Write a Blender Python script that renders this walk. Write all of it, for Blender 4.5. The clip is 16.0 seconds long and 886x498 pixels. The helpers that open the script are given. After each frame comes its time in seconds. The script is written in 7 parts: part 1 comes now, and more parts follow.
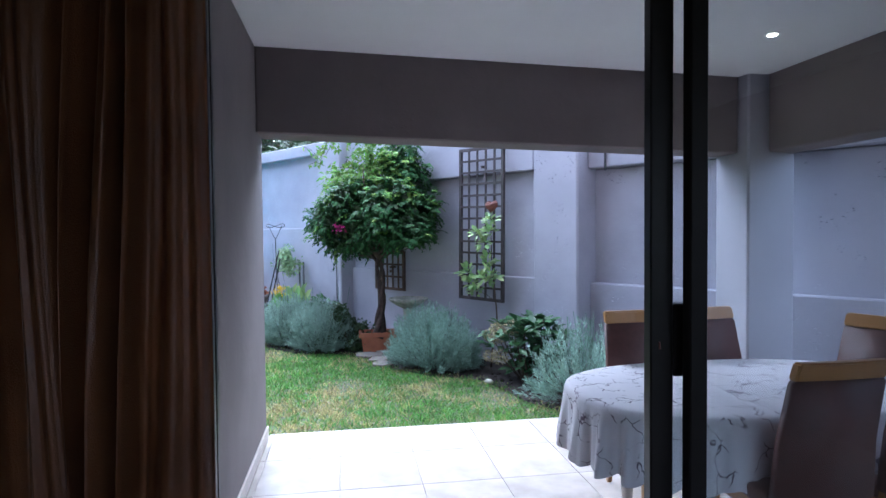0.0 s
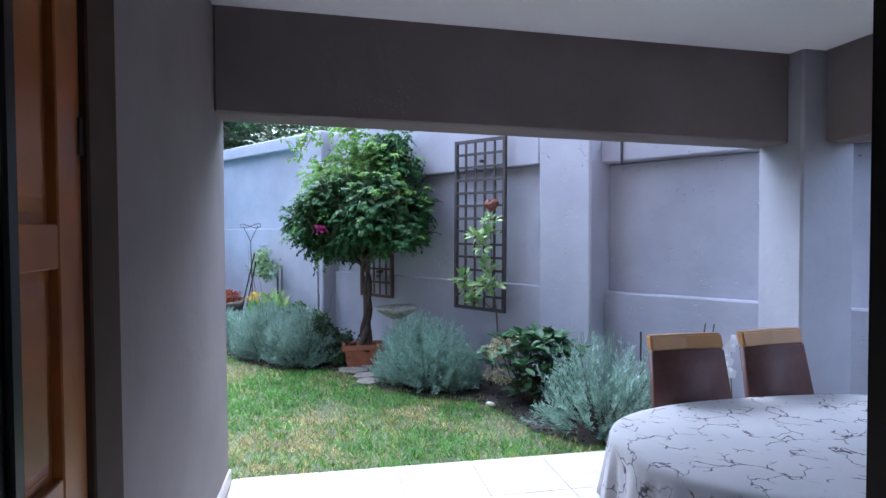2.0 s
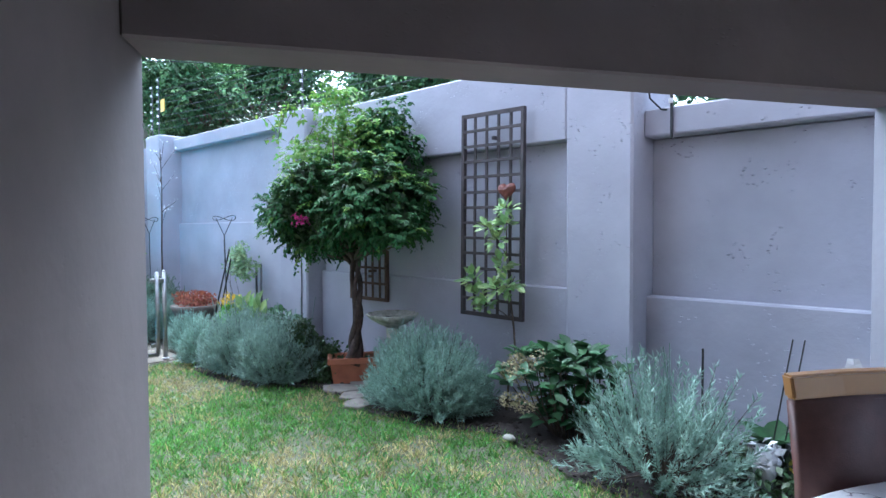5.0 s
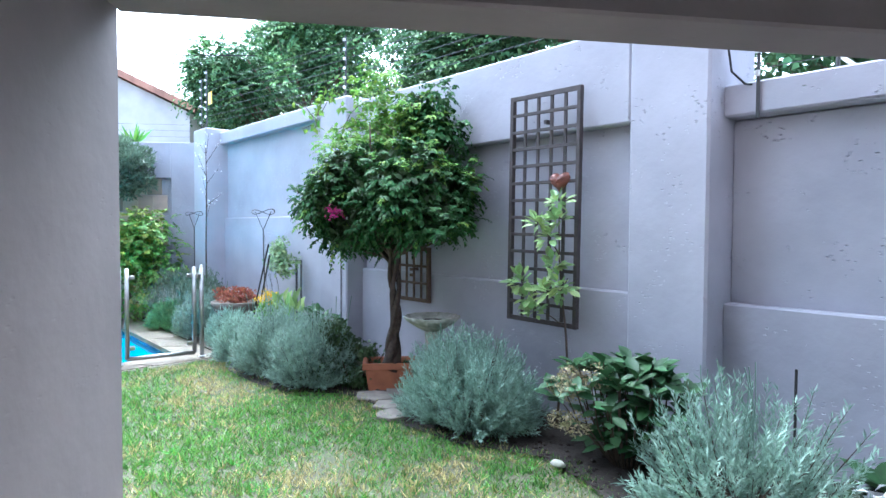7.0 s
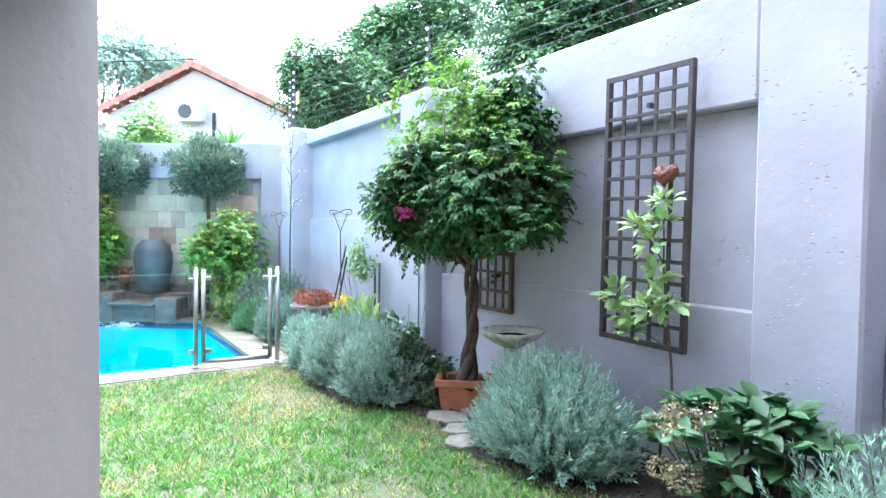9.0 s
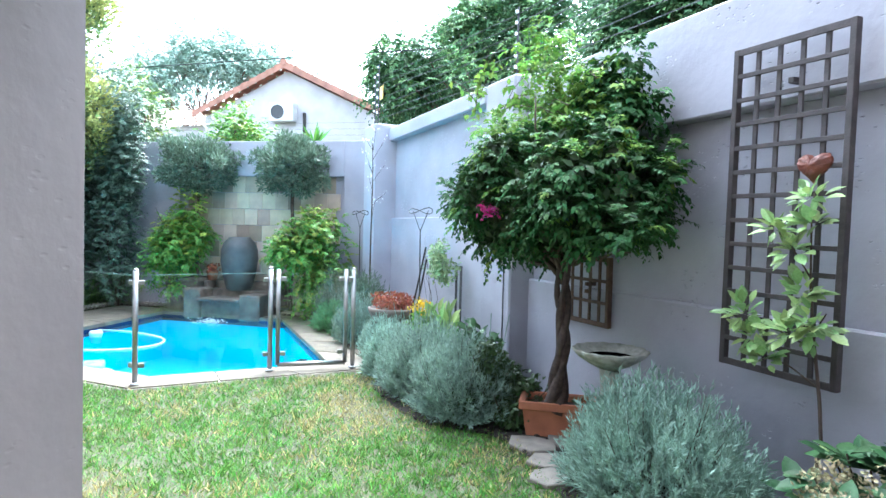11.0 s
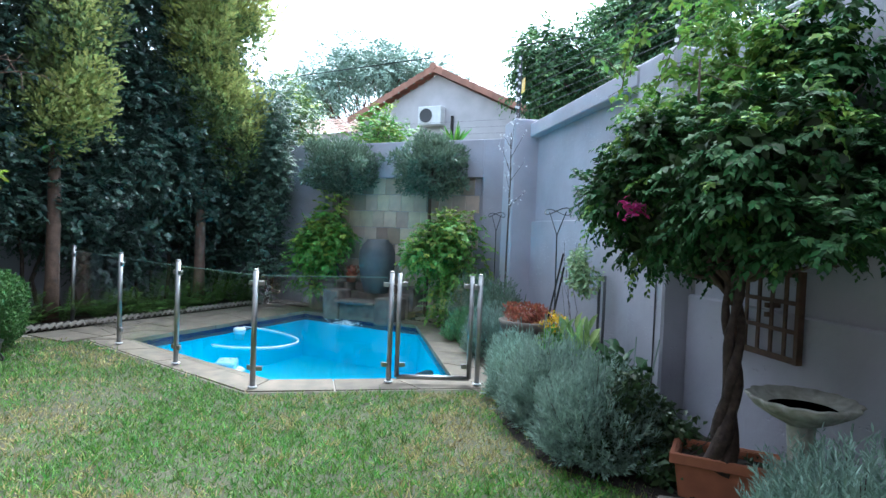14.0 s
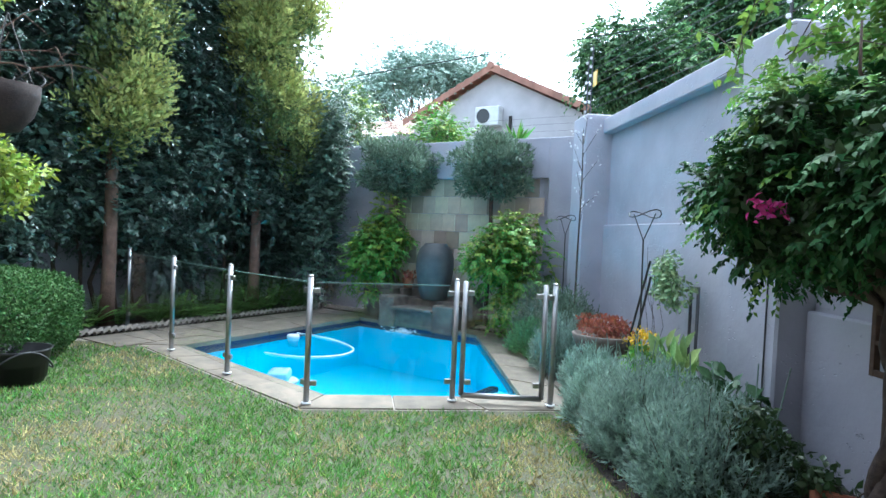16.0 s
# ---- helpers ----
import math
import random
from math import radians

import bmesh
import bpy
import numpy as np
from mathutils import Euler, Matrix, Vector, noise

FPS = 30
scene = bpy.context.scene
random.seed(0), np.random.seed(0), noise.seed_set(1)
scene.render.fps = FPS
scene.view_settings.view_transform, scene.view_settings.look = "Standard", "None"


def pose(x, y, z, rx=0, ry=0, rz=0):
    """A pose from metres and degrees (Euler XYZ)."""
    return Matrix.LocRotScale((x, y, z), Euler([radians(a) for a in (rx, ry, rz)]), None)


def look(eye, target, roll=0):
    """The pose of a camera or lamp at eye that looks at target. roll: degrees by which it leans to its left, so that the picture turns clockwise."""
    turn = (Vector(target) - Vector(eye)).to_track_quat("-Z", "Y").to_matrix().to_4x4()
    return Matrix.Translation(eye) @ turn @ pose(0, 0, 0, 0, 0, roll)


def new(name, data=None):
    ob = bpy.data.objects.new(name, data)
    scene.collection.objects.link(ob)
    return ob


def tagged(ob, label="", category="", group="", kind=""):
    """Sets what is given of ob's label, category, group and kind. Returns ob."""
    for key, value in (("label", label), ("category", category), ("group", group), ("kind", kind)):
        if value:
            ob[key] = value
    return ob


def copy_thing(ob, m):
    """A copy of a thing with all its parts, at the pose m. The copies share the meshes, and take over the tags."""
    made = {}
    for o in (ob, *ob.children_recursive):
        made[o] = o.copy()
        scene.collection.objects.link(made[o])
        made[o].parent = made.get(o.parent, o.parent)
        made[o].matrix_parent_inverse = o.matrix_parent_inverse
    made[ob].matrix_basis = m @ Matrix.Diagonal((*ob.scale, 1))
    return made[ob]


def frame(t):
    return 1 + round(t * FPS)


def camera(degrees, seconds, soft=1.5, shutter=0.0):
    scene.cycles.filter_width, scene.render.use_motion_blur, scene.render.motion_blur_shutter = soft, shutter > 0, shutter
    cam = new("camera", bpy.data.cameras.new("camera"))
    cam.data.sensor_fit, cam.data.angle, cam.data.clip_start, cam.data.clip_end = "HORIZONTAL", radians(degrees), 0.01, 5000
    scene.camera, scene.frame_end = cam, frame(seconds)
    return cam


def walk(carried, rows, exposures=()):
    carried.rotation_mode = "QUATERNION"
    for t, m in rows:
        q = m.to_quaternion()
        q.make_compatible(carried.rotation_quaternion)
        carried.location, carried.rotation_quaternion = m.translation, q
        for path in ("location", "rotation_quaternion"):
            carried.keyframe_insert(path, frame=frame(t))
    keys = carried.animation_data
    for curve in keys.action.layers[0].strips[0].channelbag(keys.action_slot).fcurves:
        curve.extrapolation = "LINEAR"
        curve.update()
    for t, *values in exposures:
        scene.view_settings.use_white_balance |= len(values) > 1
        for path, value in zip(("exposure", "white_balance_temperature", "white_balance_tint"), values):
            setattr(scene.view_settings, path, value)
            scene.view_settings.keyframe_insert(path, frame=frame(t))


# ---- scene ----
cam = camera(72.7, 16.0)
PATH = [
    (0, (0.763, -0.04, 1.554), (-0.648, 1.375, 1.497), -0.5),
    (0.5, (0.602, 0.082, 1.565), (-0.803, 1.505, 1.508), -0.6),
    (1, (0.455, 0.176, 1.561), (-0.937, 1.61, 1.505), -0.4),
    (1.5, (0.31, 0.313, 1.565), (-1.074, 1.756, 1.508), -0.3),
    (2, (0.147, 0.439, 1.571), (-1.228, 1.89, 1.514), -0.3),
    (2.5, (-0.026, 0.569, 1.56), (-1.393, 2.028, 1.502), -0.2),
    (3, (-0.187, 0.682, 1.57), (-1.546, 2.148, 1.512), -0.2),
    (5.3, (-0.715, 1.238, 1.489), (-2.084, 2.694, 1.424), -0.2),
    (5.5, (-0.745, 1.263, 1.477), (-2.117, 2.717, 1.417), 0.1),
    (6, (-0.818, 1.382, 1.48), (-2.218, 2.809, 1.416), 0.1),
    (6.5, (-0.889, 1.519, 1.462), (-2.331, 2.905, 1.403), 0.3),
    (7, (-0.954, 1.643, 1.475), (-2.452, 2.966, 1.409), 0.3),
    (7.5, (-1.059, 1.747, 1.462), (-2.605, 3.015, 1.399), 0.5),
    (8, (-1.17, 1.856, 1.471), (-2.758, 3.07, 1.409), 0.8),
    (8.5, (-1.268, 1.937, 1.471), (-2.894, 3.1, 1.41), 0.9),
    (8.7, (-1.283, 2.019, 1.474), (-2.937, 3.14, 1.413), 0.8),
    (10.8, (-1.765, 2.394, 1.471), (-3.578, 3.236, 1.409), 1.6),
    (11, (-1.783, 2.414, 1.475), (-3.61, 3.224, 1.411), 1.5),
    (11.5, (-1.867, 2.485, 1.469), (-3.728, 3.214, 1.405), 1.6),
    (12, (-1.958, 2.575, 1.467), (-3.852, 3.214, 1.405), 1.8),
    (12.5, (-2.042, 2.661, 1.465), (-3.965, 3.208, 1.403), 1.9),
    (13, (-2.139, 2.726, 1.459), (-4.084, 3.188, 1.396), 2.1),
    (13.5, (-2.265, 2.785, 1.452), (-4.224, 3.179, 1.39), 2.2),
    (14, (-2.392, 2.836, 1.451), (-4.364, 3.162, 1.39), 2.3),
    (14.5, (-2.483, 2.839, 1.45), (-4.464, 3.107, 1.387), 2.4),
    (15, (-2.614, 2.822, 1.441), (-4.601, 3.034, 1.381), 2.5),
    (15.5, (-2.77, 2.795, 1.448), (-4.761, 2.971, 1.388), 2.5),
    (16, (-2.933, 2.755, 1.442), (-4.926, 2.913, 1.387), 2.6),
]
walk(cam, [(t, look(eye, target, roll)) for t, eye, target, roll in PATH],
     exposures=[(0.0, 2.95, 5000, 11), (3.0, 2.95, 5050, 10), (5.5, 2.9, 5060, 5), (8.5, 3.86, 5400, 3), (11.0, 3.53, 5480, 2), (12.5, 2.93, 5450, 2), (14.0, 2.42, 5420, 2), (16.0, 2.65, 5420, 1)])

# ---- light ----
world = bpy.data.worlds.new("world")
scene.world = world
world.use_nodes = True
wn, wl = world.node_tree.nodes, world.node_tree.links
sky = wn.new("ShaderNodeTexSky")
sky.sky_type, sky.sun_disc = "NISHITA", False
sky.sun_elevation, sky.sun_rotation = radians(56), radians(-62)
sky.air_density, sky.dust_density, sky.ozone_density = 1.0, 3.0, 1.0
cloud = wn.new("ShaderNodeHueSaturation")       # a closed cloud cover: little colour left
cloud.inputs["Saturation"].default_value = 0.42
wl.new(sky.outputs[0], cloud.inputs["Color"])
wl.new(cloud.outputs[0], wn["Background"].inputs["Color"])
wn["Background"].inputs["Strength"].default_value = 0.15

sun = new("sun", bpy.data.lights.new("sun", "SUN"))
sun.data.energy, sun.data.angle, sun.data.color = 0.95, radians(75), (1.0, 0.97, 0.92)
sun.matrix_world = look((-12.39, 6.46, 14.1), (-4, 2, 0))


# ---- materials ----
def mat(name, c1, c2=None, rough=0.6, scale=8.0, detail=4.0, bump=0.0, bscale=60.0, metal=0.0, island=0.0, hue=0.0,
        big=0.0, bigscale=1.2, spec=0.5, sub=0.0, objrand=0.0):
    """A procedural surface: two tones mixed by fine noise, large stains, bump, and change from piece to piece."""
    m = bpy.data.materials.new(name)
    m.use_nodes = True
    n, l = m.node_tree.nodes, m.node_tree.links
    b = n["Principled BSDF"]
    b.inputs["Roughness"].default_value, b.inputs["Metallic"].default_value = rough, metal
    b.inputs["Specular IOR Level"].default_value = spec
    tc = n.new("ShaderNodeTexCoord")
    c2 = c2 or tuple(v * 0.8 for v in c1)
    no = n.new("ShaderNodeTexNoise")
    no.inputs["Scale"].default_value, no.inputs["Detail"].default_value = scale, detail
    l.new(tc.outputs["Object"], no.inputs["Vector"])
    ramp = n.new("ShaderNodeMapRange")
    ramp.inputs[1].default_value, ramp.inputs[2].default_value = 0.3, 0.7
    l.new(no.outputs["Fac"], ramp.inputs[0])
    mix = n.new("ShaderNodeMix")
    mix.data_type = "RGBA"
    mix.inputs["A"].default_value, mix.inputs["B"].default_value = (*c1, 1), (*c2, 1)
    l.new(ramp.outputs[0], mix.inputs["Factor"])
    col = mix.outputs["Result"]
    if big:
        nb = n.new("ShaderNodeTexNoise")
        nb.inputs["Scale"].default_value, nb.inputs["Detail"].default_value = bigscale, 5.0
        l.new(tc.outputs["Object"], nb.inputs["Vector"])
        mr = n.new("ShaderNodeMapRange")
        mr.inputs[1].default_value, mr.inputs[2].default_value = 0.35, 0.7
        mr.inputs[3].default_value, mr.inputs[4].default_value = 1.0 + big * 0.4, 1.0 - big
        l.new(nb.outputs["Fac"], mr.inputs[0])
        hs = n.new("ShaderNodeHueSaturation")
        l.new(mr.outputs[0], hs.inputs["Value"])
        l.new(col, hs.inputs["Color"])
        col = hs.outputs[0]
    if island or objrand:
        src = n.new("ShaderNodeNewGeometry").outputs["Random Per Island"] if island else n.new("ShaderNodeObjectInfo").outputs["Random"]
        amount = island or objrand
        hs = n.new("ShaderNodeHueSaturation")
        mv = n.new("ShaderNodeMapRange")
        mv.inputs[3].default_value, mv.inputs[4].default_value = 1.0 - amount, 1.0 + amount
        l.new(src, mv.inputs[0])
        l.new(mv.outputs[0], hs.inputs["Value"])
        if hue:
            wv = n.new("ShaderNodeTexWhiteNoise")
            wv.noise_dimensions = "1D"
            l.new(src, wv.inputs["W"])
            mh = n.new("ShaderNodeMapRange")
            mh.inputs[3].default_value, mh.inputs[4].default_value = 0.5 - hue, 0.5 + hue
            l.new(wv.outputs["Value"], mh.inputs[0])
            l.new(mh.outputs[0], hs.inputs["Hue"])
        l.new(col, hs.inputs["Color"])
        col = hs.outputs[0]
    l.new(col, b.inputs["Base Color"])
    if bump:
        bn = n.new("ShaderNodeTexNoise")
        bn.inputs["Scale"].default_value, bn.inputs["Detail"].default_value = bscale, 6.0
        l.new(tc.outputs["Object"], bn.inputs["Vector"])
        bu = n.new("ShaderNodeBump")
        bu.inputs["Strength"].default_value, bu.inputs["Distance"].default_value = bump, 0.01
        l.new(bn.outputs["Fac"], bu.inputs["Height"])
        l.new(bu.outputs[0], b.inputs["Normal"])
    if sub:
        # thin leaves let some light through
        tr = n.new("ShaderNodeBsdfTranslucent")
        l.new(col, tr.inputs["Color"])
        ms = n.new("ShaderNodeMixShader")
        ms.inputs[0].default_value = sub
        l.new(b.outputs[0], ms.inputs[1])
        l.new(tr.outputs[0], ms.inputs[2])
        l.new(ms.outputs[0], n["Material Output"].inputs["Surface"])
    return m


def plaster(name, c, pits=1.0, wave=0.4):
    """Painted, bagged plaster with scattered pits and trowel scars."""
    m = mat(name, c, tuple(v * 0.9 for v in c), rough=0.75, scale=3.0, big=0.16, bigscale=0.9, spec=0.3)
    n, l = m.node_tree.nodes, m.node_tree.links
    b = n["Principled BSDF"]
    tc = n.new("ShaderNodeTexCoord")
    warp = n.new("ShaderNodeMapping")
    warp.inputs["Scale"].default_value = (0.8, 0.8, 1.7)
    l.new(tc.outputs["Object"], warp.inputs["Vector"])
    vo = n.new("ShaderNodeTexVoronoi")
    vo.inputs["Scale"].default_value = 24.0
    vo.inputs["Randomness"].default_value = 1.0
    l.new(warp.outputs[0], vo.inputs["Vector"])
    pit = n.new("ShaderNodeMapRange")
    pit.inputs[1].default_value, pit.inputs[2].default_value = 0.02, 0.24
    l.new(vo.outputs["Distance"], pit.inputs[0])
    where = n.new("ShaderNodeTexNoise")
    where.inputs["Scale"].default_value, where.inputs["Detail"].default_value = 3.4, 6.0
    l.new(tc.outputs["Object"], where.inputs["Vector"])
    gate = n.new("ShaderNodeMapRange")
    gate.inputs[1].default_value, gate.inputs[2].default_value = 0.545, 0.64
    gate.inputs[3].default_value, gate.inputs[4].default_value = 1.0, 0.0
    l.new(where.outputs["Fac"], gate.inputs[0])
    mx = n.new("ShaderNodeMath")
    mx.operation = "MAXIMUM"
    l.new(pit.outputs[0], mx.inputs[0])
    l.new(gate.outputs[0], mx.inputs[1])
    fine = n.new("ShaderNodeTexNoise")
    fine.inputs["Scale"].default_value, fine.inputs["Detail"].default_value = 14.0, 8.0
    l.new(tc.outputs["Object"], fine.inputs["Vector"])
    b1, b2 = n.new("ShaderNodeBump"), n.new("ShaderNodeBump")
    b1.inputs["Strength"].default_value, b1.inputs["Distance"].default_value = wave, 0.012
    b2.inputs["Strength"].default_value, b2.inputs["Distance"].default_value = pits, 0.022
    l.new(fine.outputs["Fac"], b1.inputs["Height"])
    l.new(mx.outputs[0], b2.inputs["Height"])
    l.new(b1.outputs[0], b2.inputs["Normal"])
    l.new(b2.outputs[0], b.inputs["Normal"])
    return m


def clear(name, tint, rough=0.0, ior=1.45, bump=0.0):
    """Thin clear pane: see-through with a Fresnel gloss."""
    m = bpy.data.materials.new(name)
    m.use_nodes = True
    n, l = m.node_tree.nodes, m.node_tree.links
    n.remove(n["Principled BSDF"])
    tr, gl, ms = n.new("ShaderNodeBsdfTransparent"), n.new("ShaderNodeBsdfGlossy"), n.new("ShaderNodeMixShader")
    fr, pw, ma = n.new("ShaderNodeLayerWeight"), n.new("ShaderNodeMath"), n.new("ShaderNodeMath")
    fr.inputs["Blend"].default_value = 0.5
    pw.operation, ma.operation = "POWER", "MULTIPLY_ADD"
    pw.inputs[1].default_value = 5.0
    r0 = ((ior - 1) / (ior + 1)) ** 2
    ma.inputs[1].default_value, ma.inputs[2].default_value = 1 - r0, r0
    l.new(fr.outputs["Facing"], pw.inputs[0])
    l.new(pw.outputs[0], ma.inputs[0])
    tr.inputs["Color"].default_value = (*tint, 1)
    gl.inputs["Roughness"].default_value = rough
    l.new(ma.outputs[0], ms.inputs[0])
    l.new(tr.outputs[0], ms.inputs[1])
    l.new(gl.outputs[0], ms.inputs[2])
    l.new(ms.outputs[0], n["Material Output"].inputs["Surface"])
    if bump:
        tc, no, bu = n.new("ShaderNodeTexCoord"), n.new("ShaderNodeTexNoise"), n.new("ShaderNodeBump")
        no.inputs["Scale"].default_value, no.inputs["Detail"].default_value = 5.0, 3.0
        bu.inputs["Strength"].default_value, bu.inputs["Distance"].default_value = bump, 0.02
        l.new(tc.outputs["Object"], no.inputs["Vector"])
        l.new(no.outputs["Fac"], bu.inputs["Height"])
        l.new(bu.outputs[0], gl.inputs["Normal"])
        l.new(bu.outputs[0], fr.inputs["Normal"])
    return m


M_WALL = plaster("garden_wall_paint", (0.42, 0.41, 0.465), pits=1.0)
# patio shade is put into the house colour, the pillar's is lighter as lit
M_HOUSE = plaster("shaded_house_wall_paint", (0.225, 0.193, 0.190), pits=0.1, wave=0.25)
M_PILLAR = plaster("lit_pillar_paint", (0.34, 0.33, 0.37), pits=0.15, wave=0.25)
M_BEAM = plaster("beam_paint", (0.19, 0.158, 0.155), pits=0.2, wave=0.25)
M_CEIL = mat("ceiling_paint", (0.74, 0.73, 0.74), (0.70, 0.69, 0.70), rough=0.8, scale=2.0, bump=0.05, bscale=40)
M_TILE = mat("patio_tile", (0.43, 0.395, 0.36), (0.31, 0.27, 0.235), rough=0.28, scale=5.0, detail=7, big=0.12, bigscale=2.5, objrand=0.05)
M_GROUT = mat("grout", (0.36, 0.32, 0.27), rough=0.9, scale=30)
M_SKIRT = mat("skirting_tile", (0.55, 0.50, 0.46), rough=0.3, scale=6)
M_FRAME = mat("bronze_aluminium", (0.018, 0.014, 0.012), rough=0.35, scale=20, metal=0.4)
M_STRIP = mat("bare_aluminium", (0.16, 0.16, 0.17), rough=0.45, metal=1.0, scale=20)
M_CURTAIN = mat("curtain_cloth", (0.25, 0.098, 0.038), (0.14, 0.052, 0.020), rough=0.34, scale=3.0, bump=0.2, bscale=300)
M_DOORWOOD = mat("varnished_door_wood", (0.36, 0.12, 0.024), (0.24, 0.07, 0.014), rough=0.35, scale=3.0, big=0.25, bigscale=4)
M_DARKWOOD = mat("dark_door_frame", (0.055, 0.030, 0.019), rough=0.7, scale=6, spec=0.2)
M_CHAIRWOOD = mat("oak_chair_wood", (0.46, 0.24, 0.08), (0.36, 0.17, 0.05), rough=0.4, scale=4, big=0.15, bigscale=5)
M_LEATHER = mat("brown_upholstery", (0.115, 0.046, 0.036), (0.085, 0.034, 0.027), rough=0.55, scale=25, bump=0.15, bscale=200)
M_TABLELEG = mat("table_leg", (0.55, 0.50, 0.45), rough=0.5, scale=8)
M_GLASS = clear("clear_glass", (0.985, 0.99, 0.988))
M_GLASSEDGE = mat("glass_edge", (0.22, 0.33, 0.30), rough=0.15, scale=8)
M_STEEL = mat("brushed_steel", (0.36, 0.35, 0.34), (0.28, 0.27, 0.262), rough=0.38, metal=1.0, scale=12)
# shadow under the plants is put into this dark soil colour
M_SOIL = mat("garden_soil", (0.030, 0.021, 0.016), (0.015, 0.011, 0.008), rough=0.95, scale=22, bump=1.0, bscale=45)
M_LAWN = mat("lawn_thatch", (0.050, 0.062, 0.026), (0.090, 0.080, 0.048), rough=0.9, scale=4.5, detail=8, bump=0.8, bscale=80, big=0.2, bigscale=1.4)
M_COPING = mat("sandstone_coping", (0.20, 0.165, 0.125), (0.115, 0.098, 0.077), rough=0.8, scale=6, detail=8, bump=0.3, bscale=30, objrand=0.14)
M_SLATE = mat("sandstone_tile", (0.54, 0.45, 0.345), (0.40, 0.34, 0.275), rough=0.7, scale=5, detail=7, bump=0.3, bscale=20, objrand=0.36, hue=0.035)
M_POOL = mat("pool_plaster", (0.10, 0.74, 0.95), (0.09, 0.71, 0.94), rough=0.7, scale=1.5)
M_BAND = mat("navy_waterline_tile", (0.012, 0.02, 0.075), rough=0.2, scale=30)
M_WATER = clear("pool_water", (0.86, 0.97, 1.0), ior=1.33, bump=0.12)
M_TERRA = mat("terracotta", (0.36, 0.13, 0.065), (0.28, 0.10, 0.055), rough=0.75, scale=9, big=0.2, bigscale=6, bump=0.1)
M_STONE = mat("cast_stone", (0.46, 0.44, 0.38), (0.28, 0.28, 0.22), rough=0.85, scale=14, detail=8, bump=0.4, bscale=60)
M_PAVER = mat("pale_flagstone", (0.24, 0.21, 0.18), (0.15, 0.13, 0.11), rough=0.85, scale=10, bump=0.3, objrand=0.1)
M_FOUNT = mat("fountain_stone", (0.21, 0.17, 0.14), (0.085, 0.07, 0.06), rough=0.75, scale=8, bump=0.5, bscale=25, detail=8)
M_URN = mat("grey_glazed_clay", (0.10, 0.10, 0.10), (0.06, 0.062, 0.065), rough=0.6, scale=5, big=0.3, bigscale=3)
M_TRELLIS = mat("stained_trellis_wood", (0.07, 0.055, 0.056), (0.036, 0.029, 0.030), rough=0.7, scale=14, bump=0.3, bscale=80)
M_BARK = mat("bark", (0.085, 0.058, 0.042), (0.045, 0.03, 0.023), rough=0.9, scale=18, detail=8, bump=1.0, bscale=40)
M_PINEBARK = mat("pale_bark", (0.19, 0.115, 0.085), (0.10, 0.064, 0.048), rough=0.9, scale=10, detail=8, bump=1.0, bscale=25)
M_IRON = mat("rusty_iron", (0.02, 0.017, 0.016), rough=0.6, scale=30)
M_WIRE = mat("galvanised_wire", (0.075, 0.075, 0.08), rough=0.6, metal=0.3, scale=30)
M_PLASTICW = mat("white_plastic", (0.72, 0.72, 0.72), rough=0.4, scale=5)
M_BLACK = mat("black_plastic", (0.012, 0.012, 0.014), rough=0.4, scale=5)
M_YSIGN = mat("yellow_sign_plastic", (0.75, 0.45, 0.02), rough=0.4, scale=5)
M_PALE = mat("neighbour_wall_paint", (0.52, 0.49, 0.51), rough=0.8, scale=2)
M_ROOFTILE = mat("clay_roof_tile", (0.37, 0.18, 0.125), (0.27, 0.13, 0.095), rough=0.75, scale=4, island=0.25)
M_HEART = mat("rusty_red_metal", (0.19, 0.052, 0.030), (0.10, 0.028, 0.02), rough=0.5, scale=30, bump=0.4, bscale=120)


def leafmat(name, c, rough=0.5, var=0.35, hue=0.02, sub=0.25, spec=0.4):
    return mat(name, c, tuple(v * 0.72 for v in c), rough=rough, scale=3.0, island=var, hue=hue, sub=sub, spec=spec)


L_GRASS = leafmat("grass_blades", (0.135, 0.305, 0.052), rough=0.6, var=0.6, hue=0.035)
L_DRY = leafmat("dry_grass_blades", (0.46, 0.40, 0.17), rough=0.7, var=0.6, hue=0.02)
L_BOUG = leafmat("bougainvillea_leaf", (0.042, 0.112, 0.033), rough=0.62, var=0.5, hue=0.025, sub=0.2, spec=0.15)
L_NEW_LIT = leafmat("young_and_lit_bougainvillea_leaf", (0.16, 0.29, 0.055), rough=0.6, hue=0.03, spec=0.2, sub=0.35)
L_SILVER = leafmat("silver_green_needles", (0.31, 0.44, 0.36), rough=0.6, var=0.3, hue=0.015)
L_LAV = leafmat("grey_green_needles", (0.25, 0.35, 0.29), rough=0.6, var=0.3, hue=0.02)
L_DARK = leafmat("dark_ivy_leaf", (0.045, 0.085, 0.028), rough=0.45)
L_HEDGE = leafmat("glossy_dark_leaf", (0.078, 0.135, 0.100), rough=0.28, var=0.5, spec=0.6, sub=0.12)
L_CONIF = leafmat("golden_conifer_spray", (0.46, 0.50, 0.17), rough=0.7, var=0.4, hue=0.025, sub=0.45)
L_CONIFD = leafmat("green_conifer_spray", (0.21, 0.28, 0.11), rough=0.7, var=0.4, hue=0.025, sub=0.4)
L_OLIVE = leafmat("olive_topiary_leaf", (0.145, 0.21, 0.142), rough=0.45, var=0.4)
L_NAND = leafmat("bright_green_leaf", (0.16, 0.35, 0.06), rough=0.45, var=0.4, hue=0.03)
